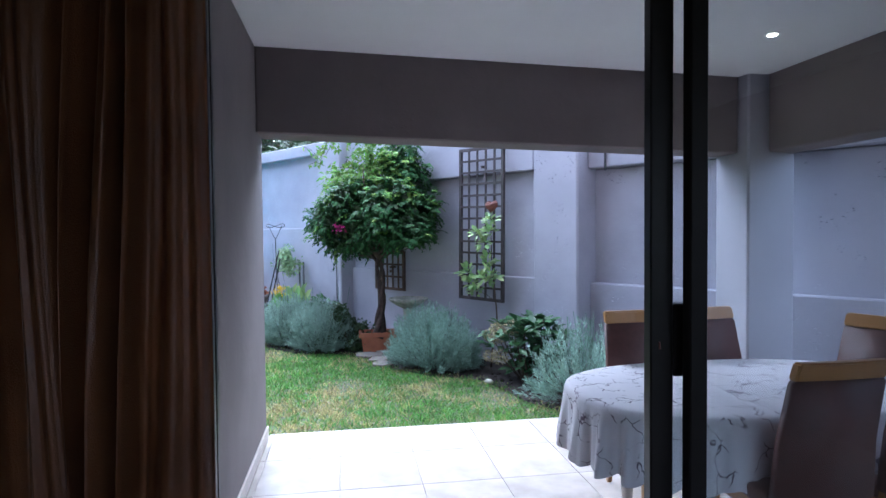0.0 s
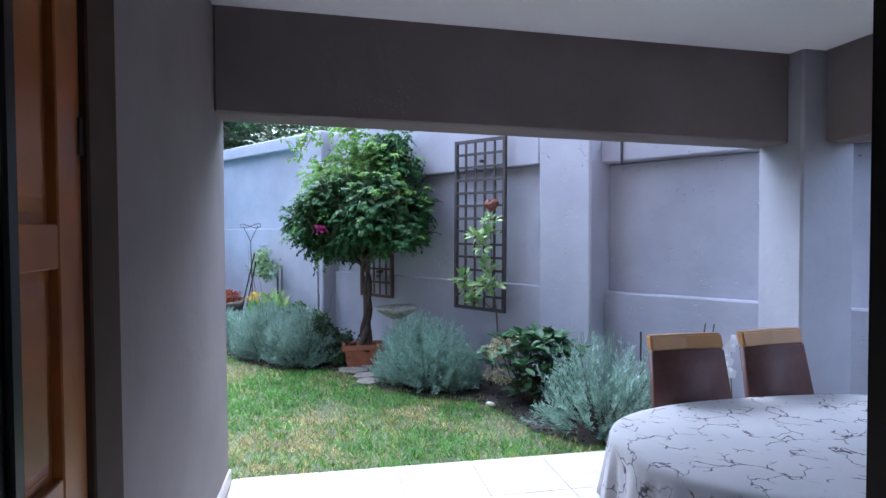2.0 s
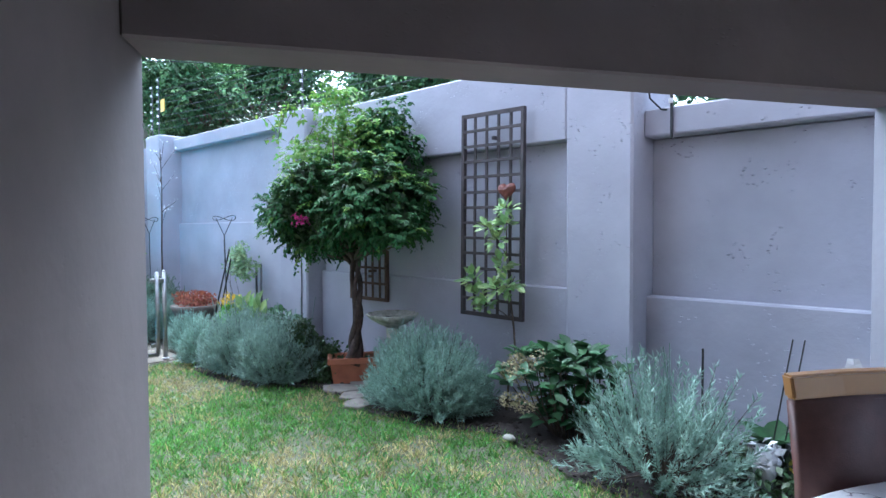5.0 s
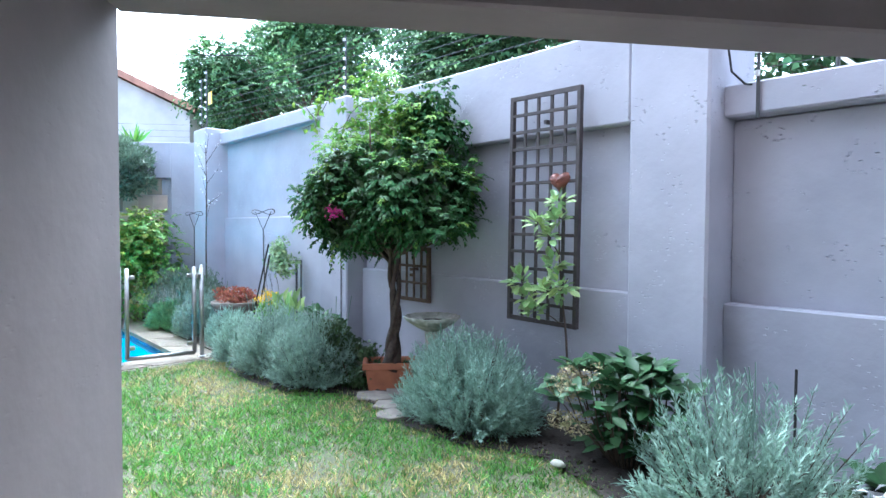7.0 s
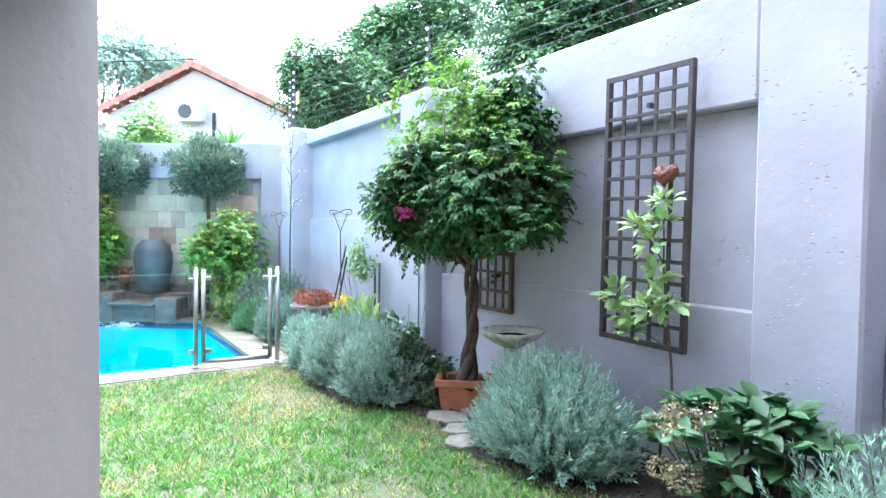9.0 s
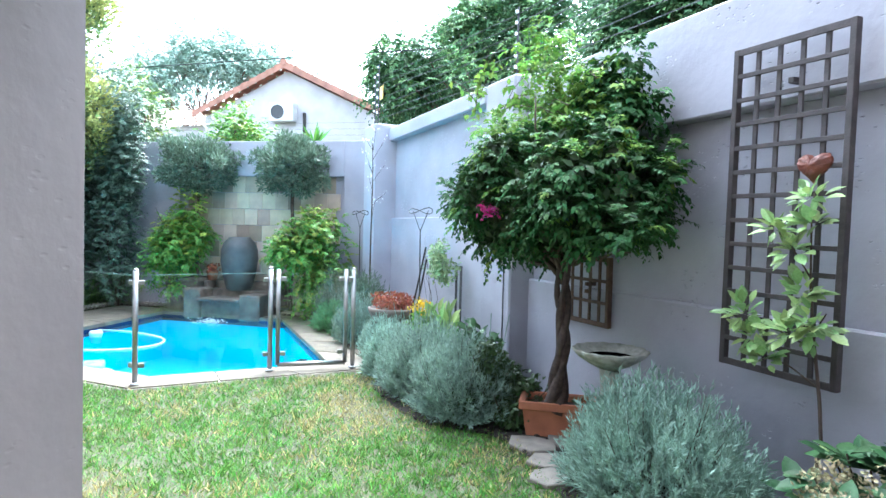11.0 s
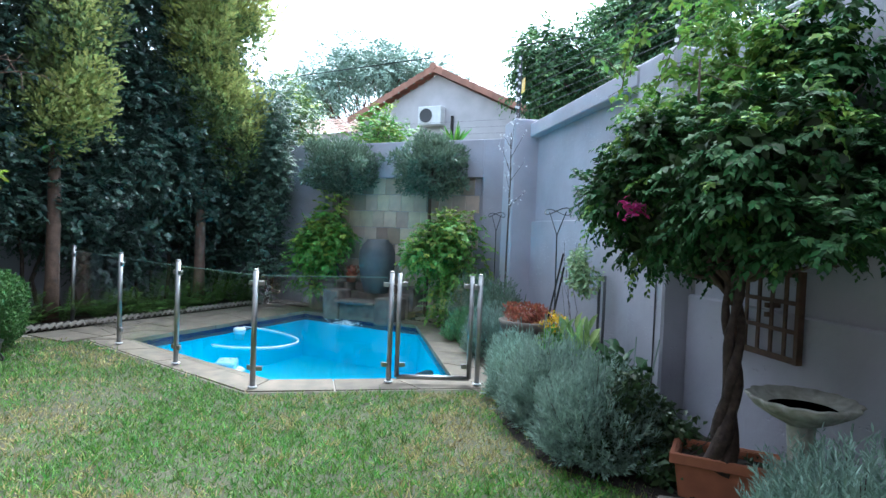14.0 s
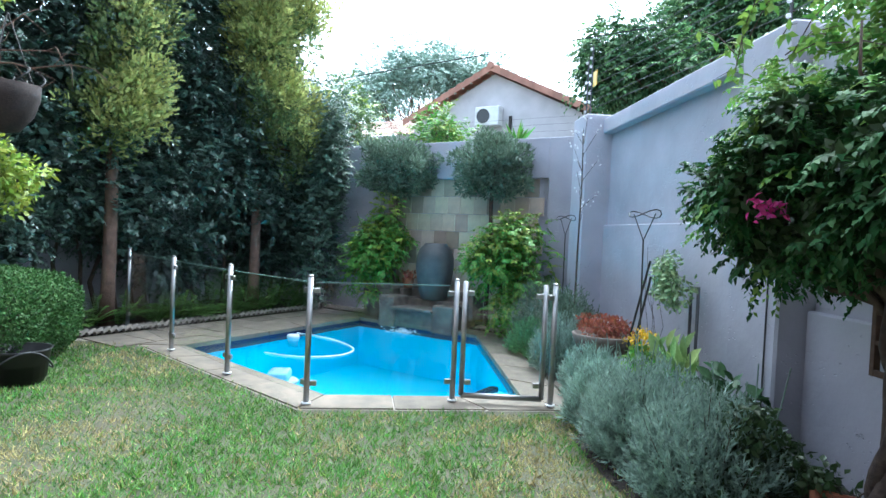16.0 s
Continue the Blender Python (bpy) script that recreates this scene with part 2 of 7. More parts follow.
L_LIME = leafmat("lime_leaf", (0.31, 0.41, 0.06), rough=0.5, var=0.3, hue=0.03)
L_HYD = leafmat("hydrangea_leaf", (0.060, 0.125, 0.032), rough=0.4, var=0.3)
L_HYDF = leafmat("faded_hydrangea_petal", (0.42, 0.36, 0.21), rough=0.7, var=0.3, hue=0.03)
L_SAP = leafmat("pale_sapling_leaf", (0.30, 0.42, 0.20), rough=0.45, var=0.35, hue=0.03)
# distance haze is put into this pale, bluish leaf colour
L_FAR = leafmat("hazy_far_tree_leaf", (0.26, 0.38, 0.31), rough=0.6, var=0.35)
L_NBR = leafmat("neighbour_tree_leaf", (0.080, 0.165, 0.070), rough=0.65, var=0.5, hue=0.03, spec=0.2)
L_FERN = leafmat("fern_frond", (0.11, 0.205, 0.045), rough=0.5)
L_PINK = leafmat("magenta_bract", (0.50, 0.03, 0.22), rough=0.6)
L_RED = leafmat("orange_red_foliage", (0.36, 0.12, 0.07), rough=0.5, var=0.4, hue=0.02)
L_YEL = leafmat("yellow_petal", (0.75, 0.50, 0.02), rough=0.5)
L_WHITE = leafmat("white_petal", (0.75, 0.75, 0.78), rough=0.5)

# ---- builders ----
OX, OY = -3.46, 2.26
HOUSE = Matrix.Translation((OX, OY, 0)) @ Matrix.Rotation(radians(54.0), 4, "Z")   # the house's own axes: a along the beam, b out to the garden


def hw(a, b, z=0.0):
    return HOUSE @ Vector((a, b, z))


def finish(bm, name, material, smooth=False):
    me = bpy.data.meshes.new(name)
    bmesh.ops.recalc_face_normals(bm, faces=bm.faces)
    bm.to_mesh(me)
    bm.free()
    me.materials.append(material)
    if smooth:
        me.shade_smooth()
    return me


def part(name, bm, material, parent=None, label="", smooth=False):
    me = finish(bm, name, material, smooth) if isinstance(bm, bmesh.types.BMesh) else bm
    if not isinstance(bm, bmesh.types.BMesh) and material:
        me.materials.append(material)
    ob = new(name, me)
    if parent:
        ob.parent = parent
    return tagged(ob, label)


def thing(name, label, category, m=None, group="", kind=""):
    ob = new(name)
    ob.empty_display_size = 0.1
    if m:
        ob.matrix_basis = m
    return tagged(ob, label, category, group, kind)


def solo(name, bm, material, label, category, m=None, group="", kind="", smooth=False):
    ob = part(name, bm, material, None, "", smooth)
    if m:
        ob.matrix_basis = m
    return tagged(ob, label, category, group, kind)


def box(x0, x1, y0, y1, z0, z1, bevel=0.0, bm=None, seg=1):
    out = bm or bmesh.new()
    made = bmesh.ops.create_cube(out, size=1.0)["verts"]
    for v in made:
        v.co = Vector(((x0 + x1) / 2 + v.co.x * (x1 - x0), (y0 + y1) / 2 + v.co.y * (y1 - y0), (z0 + z1) / 2 + v.co.z * (z1 - z0)))
    if bevel:
        edges = list({e for v in made for e in v.link_edges})
        bmesh.ops.bevel(out, geom=edges, offset=bevel, segments=seg, affect="EDGES", profile=0.5)
    return out


def tube(points, radii, sides=8, bm=None, caps=True, wobble=0.0):
    """A round, tapered tube along points."""
    out = bm or bmesh.new()
    points = [Vector(p) for p in points]
    if isinstance(radii, (int, float)):
        radii = [radii] * len(points)
    rings, side = [], None
    for i, p in enumerate(points):
        d = (points[min(i + 1, len(points) - 1)] - points[max(i - 1, 0)]).normalized()
        if side is None:
            side = d.orthogonal().normalized()
        side = (side - d * side.dot(d)).normalized()
        up = d.cross(side)
        ring = []
        for k in range(sides):
            a = 2 * math.pi * k / sides
            r = radii[i] * (1 + wobble * random.uniform(-1, 1))
            ring.append(out.verts.new(p + (side * math.cos(a) + up * math.sin(a)) * r))
        rings.append(ring)
    for r0, r1 in zip(rings, rings[1:]):
        for k in range(sides):
            out.faces.new((r0[k], r0[(k + 1) % sides], r1[(k + 1) % sides], r1[k]))
    if caps:
        out.faces.new(rings[0][::-1])
        out.faces.new(rings[-1])
    return out


def lathe(profile, sides=24, bm=None, at=(0, 0, 0), wave=None, caps=True):
    """A turned body from (radius, height) pairs."""
    out = bm or bmesh.new()
    rings = []
    for r, z in profile:
        ring = []
        for k in range(sides):
            a = 2 * math.pi * k / sides
            rr = r * (wave(a, z) if wave else 1.0)
            ring.append(out.verts.new((at[0] + rr * math.cos(a), at[1] + rr * math.sin(a), at[2] + z)))
        rings.append(ring)
    for r0, r1 in zip(rings, rings[1:]):
        for k in range(sides):
            out.faces.new((r0[k], r0[(k + 1) % sides], r1[(k + 1) % sides], r1[k]))
    if caps and profile[0][0] > 1e-4:
        out.faces.new(rings[0][::-1])
    if caps and profile[-1][0] > 1e-4:
        out.faces.new(rings[-1])
    return out


def prism(poly, z0, z1, bm=None):
    """An upright prism over a flat polygon."""
    out = bm or bmesh.new()
    lo, hi = [out.verts.new((x, y, z0)) for x, y in poly], [out.verts.new((x, y, z1)) for x, y in poly]
    n = len(poly)
    for i in range(n):
        out.faces.new((lo[i], lo[(i + 1) % n], hi[(i + 1) % n], hi[i]))
    out.faces.new(hi)
    out.faces.new(lo[::-1])
    return out


# foliage: many copies of a small leaf outline, joined in one mesh
LEAF = (np.array([(0, 0, 0), (0.28, 0.45, 0.10), (0, 0.5, 0.0), (-0.28, 0.45, 0.10), (0, 1.0, -0.12)], float), [(0, 1, 2), (0, 2, 3), (1, 4, 2), (2, 4, 3)])
SMALL = (np.array([(0, 0, 0), (0.26, 0.5, 0.06), (0, 1.0, 0), (-0.26, 0.5, 0.06)], float), [(0, 1, 2), (0, 2, 3)])
NEEDLE = (np.array([(-0.06, 0, 0), (0.06, 0, 0), (0, 1.0, 0.05)], float), [(0, 1, 2)])
SLIM = (np.array([(0, 0, 0), (0.15, 0.5, 0.04), (0, 1.0, 0), (-0.15, 0.5, 0.04)], float), [(0, 1, 2), (0, 2, 3)])
SPRAY = (np.array([(0, 0, 0), (0.22, 0.35, 0.05), (0.10, 0.5, 0), (0.26, 0.8, 0.04), (0, 1.0, 0), (-0.26, 0.75, 0.04), (-0.1, 0.5, 0), (-0.22, 0.3, 0.05)], float),
         [(0, 1, 2), (0, 2, 6), (0, 6, 7), (2, 3, 4), (2, 4, 6), (6, 4, 5)])
RNG = np.random.default_rng(7)


def unit(v):
    return v / np.maximum(np.linalg.norm(v, axis=1, keepdims=True), 1e-9)


def scatter_mesh(name, kind, pos, along, face, size, material):
    """One mesh of len(pos) leaves; along: the way each points, face: the way its upper side looks."""
    verts, faces = kind
    faces = np.array(faces)
    y = unit(along)
    x = unit(np.cross(y, face))
    z = np.cross(x, y)
    s = np.broadcast_to(np.asarray(size, float), (len(pos),))[:, None, None]
    v = (verts[None, :, 0, None] * x[:, None] + verts[None, :, 1, None] * y[:, None] + verts[None, :, 2, None] * z[:, None]) * s + pos[:, None]
    f = (faces[None] + (np.arange(len(pos)) * len(verts))[:, None, None]).reshape(-1, 3)
    me = bpy.data.meshes.new(name)
    me.vertices.add(v.shape[0] * v.shape[1])
    me.vertices.foreach_set("co", v.reshape(-1).astype(np.float32))
    me.loops.add(f.size)
    me.loops.foreach_set("vertex_index", f.reshape(-1).astype(np.int32))
    me.polygons.add(len(f))
    me.polygons.foreach_set("loop_start", np.arange(0, f.size, 3, dtype=np.int32))
    me.update(calc_edges=True)
    me.materials.append(material)
    return me


def rand_dirs(n):
    return unit(RNG.normal(size=(n, 3)))


def blob_points(lobes, n, shell=0.35, flat=0.0):
    """Points and outward ways in the outer part of a cluster of ellipsoid lobes (centre, radii)."""
    vol = np.array([r[0] * r[1] + r[1] * r[2] + r[0] * r[2] for c, r in lobes])
    pick = RNG.choice(len(lobes), n, p=vol / vol.sum())
    c, r = np.array([l[0] for l in lobes], float)[pick], np.array([l[1] for l in lobes], float)[pick]
    d = rand_dirs(n)
    rad = 1.0 - shell * RNG.random(n) ** 1.6
    pos = c + d * r * rad[:, None]
    out = unit(d / r)
    return pos, out


def lobes_in(centre, radii, count, size, seed, spread=0.8, inner=0.35):
    """Uneven lobes that fill an ellipsoid."""
    g = np.random.default_rng(seed)
    d = unit(g.normal(size=(count, 3)))
    k = spread * (inner + (1 - inner) * g.random(count))
    got = [(np.array(centre) + d[i] * np.array(radii) * k[i], np.array(radii) * size * g.uniform(0.7, 1.25)) for i in range(count)]
    return got


def foliage(name, lobes, n, size, material, parent=None, kind=LEAF, droop=0.35, shell=0.45, label="", jitter=0.5, floor=None):
    pos, out = blob_points(lobes, n, shell)
    if floor is not None:
        keep = pos[:, 2] > floor
        pos, out = pos[keep], out[keep]
    n = len(pos)
    along = unit(rand_dirs(n) * 0.9 + out * 0.6 + np.array([0, 0, -droop]))
    face = unit(out + rand_dirs(n) * jitter + np.array([0, 0, 0.5]))
    s = size * RNG.uniform(0.6, 1.3, n)
    me = scatter_mesh(name, kind, pos, along, face, s, material)
    return part(name, me, None, parent, label)


def twigs(n, lobes, shell, keep=None):
    """Starting points and outward ways of leafy twigs in the outer part of a crown."""
    pos, out = blob_points(lobes, n, shell)
    if keep is not None:
        ok = keep(pos)
        pos, out = pos[ok], out[ok]
    return pos, out


def spray_leaves(name, pos, out, per, length, size, material, parent, label="", kind=LEAF, droop=0.6, rise=0.25, flat=1.0):
    """Arching twigs with leaves in two ranks, so that the crown lies in overlapping layers."""
    n = len(pos)
    way = unit(out * 0.8 + rand_dirs(n) * 0.55 + np.array([0, 0, rise]))
    ln = length * RNG.uniform(0.55, 1.3, n)[:, None, None]
    u = (np.linspace(0.05, 1.0, per)[None] + RNG.uniform(-0.03, 0.03, (n, per)))[..., None]
    down = np.array([0, 0, -droop])
    p = pos[:, None] + (way[:, None] * u + down * u * u) * ln
    tan = unit((way[:, None] + 2 * down * u).reshape(-1, 3))
    side = unit(np.cross(tan, np.array([0, 0, 1.0])) + 1e-6)
    flip = np.tile(np.where(np.arange(per) % 2 == 0, 1.0, -1.0), n)[:, None]
    m = n * per
    along = unit(side * flip * 0.8 + tan * 0.7 + rand_dirs(m) * 0.35 + np.array([0, 0, -0.35]))
    face = unit(np.repeat(out, per, 0) * 0.5 + rand_dirs(m) * 0.4 + np.array([0, 0, flat]))
    taper = np.tile(np.linspace(1.1, 0.65, per), n)
    me = scatter_mesh(name, kind, p.reshape(-1, 3), along, face, size * taper * RNG.uniform(0.65, 1.25, m), material)
    return part(name, me, None, parent, label)


def branch(bm, p0, p1, r0, r1, seg=5, bend=0.08, sides=7):
    p0, p1 = Vector(p0), Vector(p1)
    pts = [p0.lerp(p1, i / seg) + (Vector((random.uniform(-1, 1), random.uniform(-1, 1), random.uniform(-0.5, 0.5))) * bend * (p1 - p0).length if 0 < i < seg else Vector()) for i in range(seg + 1)]
    tube(pts, [r0 + (r1 - r0) * i / seg for i in range(seg + 1)], sides, bm, wobble=0.08)
    return pts


# ---- the ground and the pool's hole ----
POOL = [(-5.54, 4.30), (-5.62, 7.66), (-3.36, 7.58), (-1.44, 4.91), (-2.84, 3.78)]       # in the house's axes
POOLW = [tuple(hw(a, b).xy) for a, b in POOL]


def grow(poly, d):
    """The polygon pushed outwards by d."""
    n, got = len(poly), []
    area = sum(poly[i][0] * poly[(i + 1) % n][1] - poly[(i + 1) % n][0] * poly[i][1] for i in range(n))
    s = 1 if area > 0 else -1
    for i in range(n):
        p, q, r = Vector(poly[i - 1]), Vector(poly[i]), Vector(poly[(i + 1) % n])
        e0, e1 = (q - p).normalized(), (r - q).normalized()
        n0, n1 = Vector((e0.y, -e0.x)) * s, Vector((e1.y, -e1.x)) * s
        m = (n0 + n1).normalized()
        got.append(tuple(q + m * d / max(0.3, m.dot(n0))))
    return got


def ground_sheet(outer, hole, z):
    bm = bmesh.new()
    loops = []
    for poly in (outer, hole):
        vs = [bm.verts.new((x, y, z)) for x, y in poly]
        loops += [bm.edges.new((vs[i], vs[(i + 1) % len(vs)])) for i in range(len(vs))]
    bmesh.ops.triangle_fill(bm, edges=loops, use_beauty=True)
    for f in bm.faces:
        if f.normal.z < 0:
            f.normal_flip()
    return bm


far = 900.0
solo("ground", ground_sheet([(-far, -far), (far, -far), (far, far), (-far, far)], grow(POOLW, 0.02), -0.035), M_LAWN,
     "short lawn ground with green and dry straw patches", "ground", kind="structure")

# pool shell, waterline band, water
shell = bmesh.new()
top, low = [shell.verts.new((x, y, -0.05)) for x, y in grow(POOLW, 0.015)], [shell.verts.new((x, y, -0.80)) for x, y in grow(POOLW, 0.015)]
for i in range(5):
    shell.faces.new((top[i], low[i], low[(i + 1) % 5], top[(i + 1) % 5]))
shell.faces.new(low)
pool = solo("swimming_pool", shell, M_POOL, "five-sided swimming pool with bright blue plaster", "pool", kind="structure")
band = bmesh.new()
for i in range(5):
    p, q = Vector(POOLW[i]), Vector(POOLW[(i + 1) % 5])
    d = (q - p).normalized()
    nrm = Vector((-d.y, d.x))
    mid = sum((Vector(w) for w in POOLW), Vector((0, 0))) / 5
    if nrm.dot(mid - p) < 0:
        nrm = -nrm
    prism([tuple(p), tuple(q), tuple(q + nrm * 0.012), tuple(p + nrm * 0.012)], -0.17, -0.045, band)
part("waterline_band", band, M_BAND, pool, "dark navy waterline tiles")
wat = bmesh.new()
f_ = wat.faces.new([wat.verts.new((x, y, -0.10)) for x, y in POOLW])
bmesh.ops.subdivide_edges(wat, edges=wat.edges[:], cuts=1)
water = solo("water", wat, M_WATER, "clear rippled blue pool water", "water", kind="structure")
if water.data.polygons[0].normal.z < 0:
    water.data.flip_normals()
water.visible_shadow = False

# ---- house: patio, beams, room ----
def hbox(name, a0, a1, b0, b1, z0, z1, material, label, category, bevel=0.006):
    return solo(name, box(a0, a1, b0, b1, z0, z1, bevel), material, label, category, HOUSE, kind="structure")


CEIL, SOFF = 2.855, 2.25
DOORB = -3.25
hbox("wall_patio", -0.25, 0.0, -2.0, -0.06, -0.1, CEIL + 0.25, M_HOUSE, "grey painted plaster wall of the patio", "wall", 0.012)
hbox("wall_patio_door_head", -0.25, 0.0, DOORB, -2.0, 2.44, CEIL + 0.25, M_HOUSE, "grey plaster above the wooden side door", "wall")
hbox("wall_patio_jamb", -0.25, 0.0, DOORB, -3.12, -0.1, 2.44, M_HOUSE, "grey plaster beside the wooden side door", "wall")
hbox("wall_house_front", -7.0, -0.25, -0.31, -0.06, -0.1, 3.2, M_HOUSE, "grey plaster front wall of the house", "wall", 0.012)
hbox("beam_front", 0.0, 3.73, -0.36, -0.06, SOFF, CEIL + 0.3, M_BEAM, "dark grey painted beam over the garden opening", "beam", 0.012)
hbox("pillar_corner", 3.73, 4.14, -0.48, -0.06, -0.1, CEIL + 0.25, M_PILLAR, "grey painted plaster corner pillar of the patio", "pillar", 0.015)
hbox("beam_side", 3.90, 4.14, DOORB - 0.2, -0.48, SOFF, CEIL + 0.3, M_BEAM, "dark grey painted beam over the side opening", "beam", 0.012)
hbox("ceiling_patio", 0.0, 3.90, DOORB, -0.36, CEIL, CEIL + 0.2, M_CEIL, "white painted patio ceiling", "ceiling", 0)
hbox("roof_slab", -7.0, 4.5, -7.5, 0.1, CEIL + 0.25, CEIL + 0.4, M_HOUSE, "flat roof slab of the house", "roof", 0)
# unseen storey, added to keep sky light off the nearer garden wall
hbox("wall_upper_unseen", -7.0, 4.5, -7.5, -0.06, CEIL + 0.4, 6.2, M_HOUSE, "unseen upper storey, added to shade the garden wall", "wall", 0)
# the patio's beams and ceiling fall slightly towards the corner pillar
FALL = Matrix(((1, 0, 0, 0), (0, 1, 0, 0), (-0.026, 0, 1, 0.010), (0, 0, 0, 1)))
for n_w in ("beam_front", "beam_side", "ceiling_patio"):
    bpy.data.objects[n_w].data.transform(FALL)
# room behind the sliding door
hbox("wall_door_west", -2.2, 0.212, DOORB - 0.22, DOORB - 0.002, -0.1, CEIL + 0.25, M_HOUSE, "plaster wall beside the sliding door", "wall")
hbox("wall_door_east", 3.60, 4.20, DOORB - 0.22, DOORB - 0.002, -0.1, SOFF - 0.002, M_HOUSE, "plaster wall at the end of the sliding door", "wall")
hbox("wall_door_head", 0.212, 4.20, DOORB - 0.22, DOORB - 0.002, 2.40, CEIL + 0.25, M_HOUSE, "plaster lintel over the sliding door", "wall")
hbox("wall_room_west", -2.4, -2.2, -7.3, DOORB, -0.1, 3.2, M_HOUSE, "plain room wall", "wall")
hbox("wall_room_east", 4.2, 4.4, -7.3, DOORB - 0.2, -0.1, 3.2, M_HOUSE, "plain room wall", "wall")
# the opening in the back wall is unseen, added to light the curtain
for n_w, a0, a1, z0, z1 in (("wall_room_back", -2.4, 0.2, -0.1, 3.1), ("wall_room_back_end", 3.0, 4.4, -0.1, 3.1), ("wall_room_back_sill", 0.2, 3.0, -0.1, 0.9), ("wall_room_back_head", 0.2, 3.0, 2.3, 3.1)):
    hbox(n_w, a0, a1, -7.5, -7.3, z0, z1, M_HOUSE, "plain room back wall round an unseen, added opening", "wall")
hbox("ceiling_room", -2.2, 4.2, -7.3, DOORB - 0.22, 2.75, 2.9, M_CEIL, "white room ceiling", "ceiling", 0)
hbox("floor_room", -2.2, 4.2, -7.3, DOORB + 0.004, -0.1, -0.004, M_GROUT, "tiled room floor in shade", "floor", 0)
hbox("floor_patio", 0.0, 4.2, DOORB + 0.004, -0.004, -0.12, -0.008, M_GROUT, "mortar bed under the patio tiles", "floor", 0)
hbox("skirting", 0.0, 0.016, -2.0, -0.058, 0.0, 0.085, M_SKIRT, "pale stone tile skirting along the patio wall", "skirting", 0.003)
hbox("side_room_wall", -1.6, -1.4, DOORB, -0.31, -0.1, 2.4, M_HOUSE, "plain wall behind the side door", "wall", 0)


# ---- garden walls ----
def wbox(name, x0, x1, y0, y1, z0, z1, label, category="wall", bevel=0.012, material=None):
    return solo(name, box(x0, x1, y0, y1, z0, z1, bevel), material or M_WALL, label, category, kind="structure")


YB = 6.15
wbox("wall_east_bay", -2.742, 9.0, 5.86, YB, -0.1, 2.22, "grey painted garden wall panel with pitted plaster")
wbox("wall_east_plinth", -2.742, 9.0, 5.75, 5.862, -0.1, 0.985, "grey plinth with a ledge on the garden wall")
wbox("wall_east_cap", -2.742, 9.0, 5.70, YB + 0.03, 2.225, 2.435, "projecting grey cap of the garden wall", "wall cap")
wbox("wall_pilaster", -3.32, -2.74, 5.50, YB + 0.05, -0.1, 2.92, "broad grey plastered pilaster of the garden wall", "pilaster", 0.018)
wbox("wall_middle_bay", -6.83, -3.318, 5.63, YB, -0.1, 2.25, "grey painted garden wall panel with pitted plaster")
wbox("wall_middle_plinth", -6.83, -3.318, 5.575, 5.632, -0.1, 1.02, "grey plinth with a ledge on the garden wall")
wbox("wall_middle_band", -6.83, -3.318, 5.503, YB + 0.05, 2.245, 2.935, "broad projecting grey band on top of the garden wall", "wall cap")
wbox("wall_step_pilaster", -7.42, -6.825, 5.36, YB + 0.05, -0.1, 2.99, "grey plastered pilaster behind the potted tree", "pilaster", 0.018)
wbox("wall_west_bay", -10.6, -7.418, 5.47, YB, -0.1, 2.82, "pale lit grey garden wall panel")
wbox("wall_west_plinth", -10.6, -7.418, 5.42, 5.472, -0.1, 1.635, "tall grey plinth with a thin ledge on the garden wall")
wbox("wall_west_cap", -10.6, -7.418, 5.35, YB + 0.03, 2.80, 2.985, "projecting grey cap of the garden wall", "wall cap")
wbox("wall_far_pilaster", -11.05, -10.52, 5.12, YB, -0.1, 3.05, "grey plastered corner pilaster beside the pool", "pilaster", 0.018)

# end wall across the pool, with a recess for stone tiles; in the house's axes
def ebox(name, a0, a1, b0, b1, z0, z1, label, category="wall"):
    return solo(name, box(a0, a1, b0, b1, z0, z1, 0.008), M_WALL, label, category, HOUSE, kind="structure")


ebox("wall_end_left", -9.0, -5.85, 8.40, 8.65, -0.1, 2.94, "grey garden wall behind the pool shrubs")
ebox("wall_end_right", -2.71, -1.55, 8.40, 8.65, -0.1, 2.94, "grey garden wall between tile panel and corner")
ebox("wall_end_head", -5.85, -2.71, 8.40, 8.65, 2.33, 2.94, "grey garden wall above the stone tile panel")
ebox("wall_end_recess", -5.85, -2.71, 8.50, 8.65, -0.1, 2.33, "recess of the garden wall behind the stone tiles")
ebox("wall_side", -9.05, -8.80, -0.3, 8.4, -0.1, 2.1, "dark garden side wall behind the hedge")

# ---- sliding door, curtain, side door ----
def sliding_panel(a0, a1, b, lock=False):
    t = thing("sliding_door", "dark bronze aluminium sliding glass door, slid open", "door", HOUSE, "sliding door panels")
    w = 0.066 if lock else 0.050
    for name, x0, x1, z0, z1 in (("stile", a0, a0 + w, 0.02, 2.39), ("stile", a1 - w, a1, 0.02, 2.39), ("rail", a0 + w, a1 - w, 0.02, 0.10), ("rail", a0 + w, a1 - w, 2.32, 2.39)):
        part(name, box(x0, x1, b - 0.02, b + 0.02, z0, z1, 0.004), M_FRAME, t)
    g = part("pane", box(a0 + w, a1 - w, b - 0.003, b + 0.003, 0.10, 2.32), M_GLASS, t, "clear glass pane")
    g.visible_shadow = False
    if lock:
        lk = part("lock", box(a0 + w - 0.004, a0 + w + 0.046, b - 0.028, b + 0.026, 1.16, 1.355, 0.005), M_FRAME, t, "black lock box")
        part("latch", box(a0 + 0.022, a0 + 0.027, b - 0.024, b - 0.02, 1.235, 1.255, 0.001), M_HEART, lk)
    return t


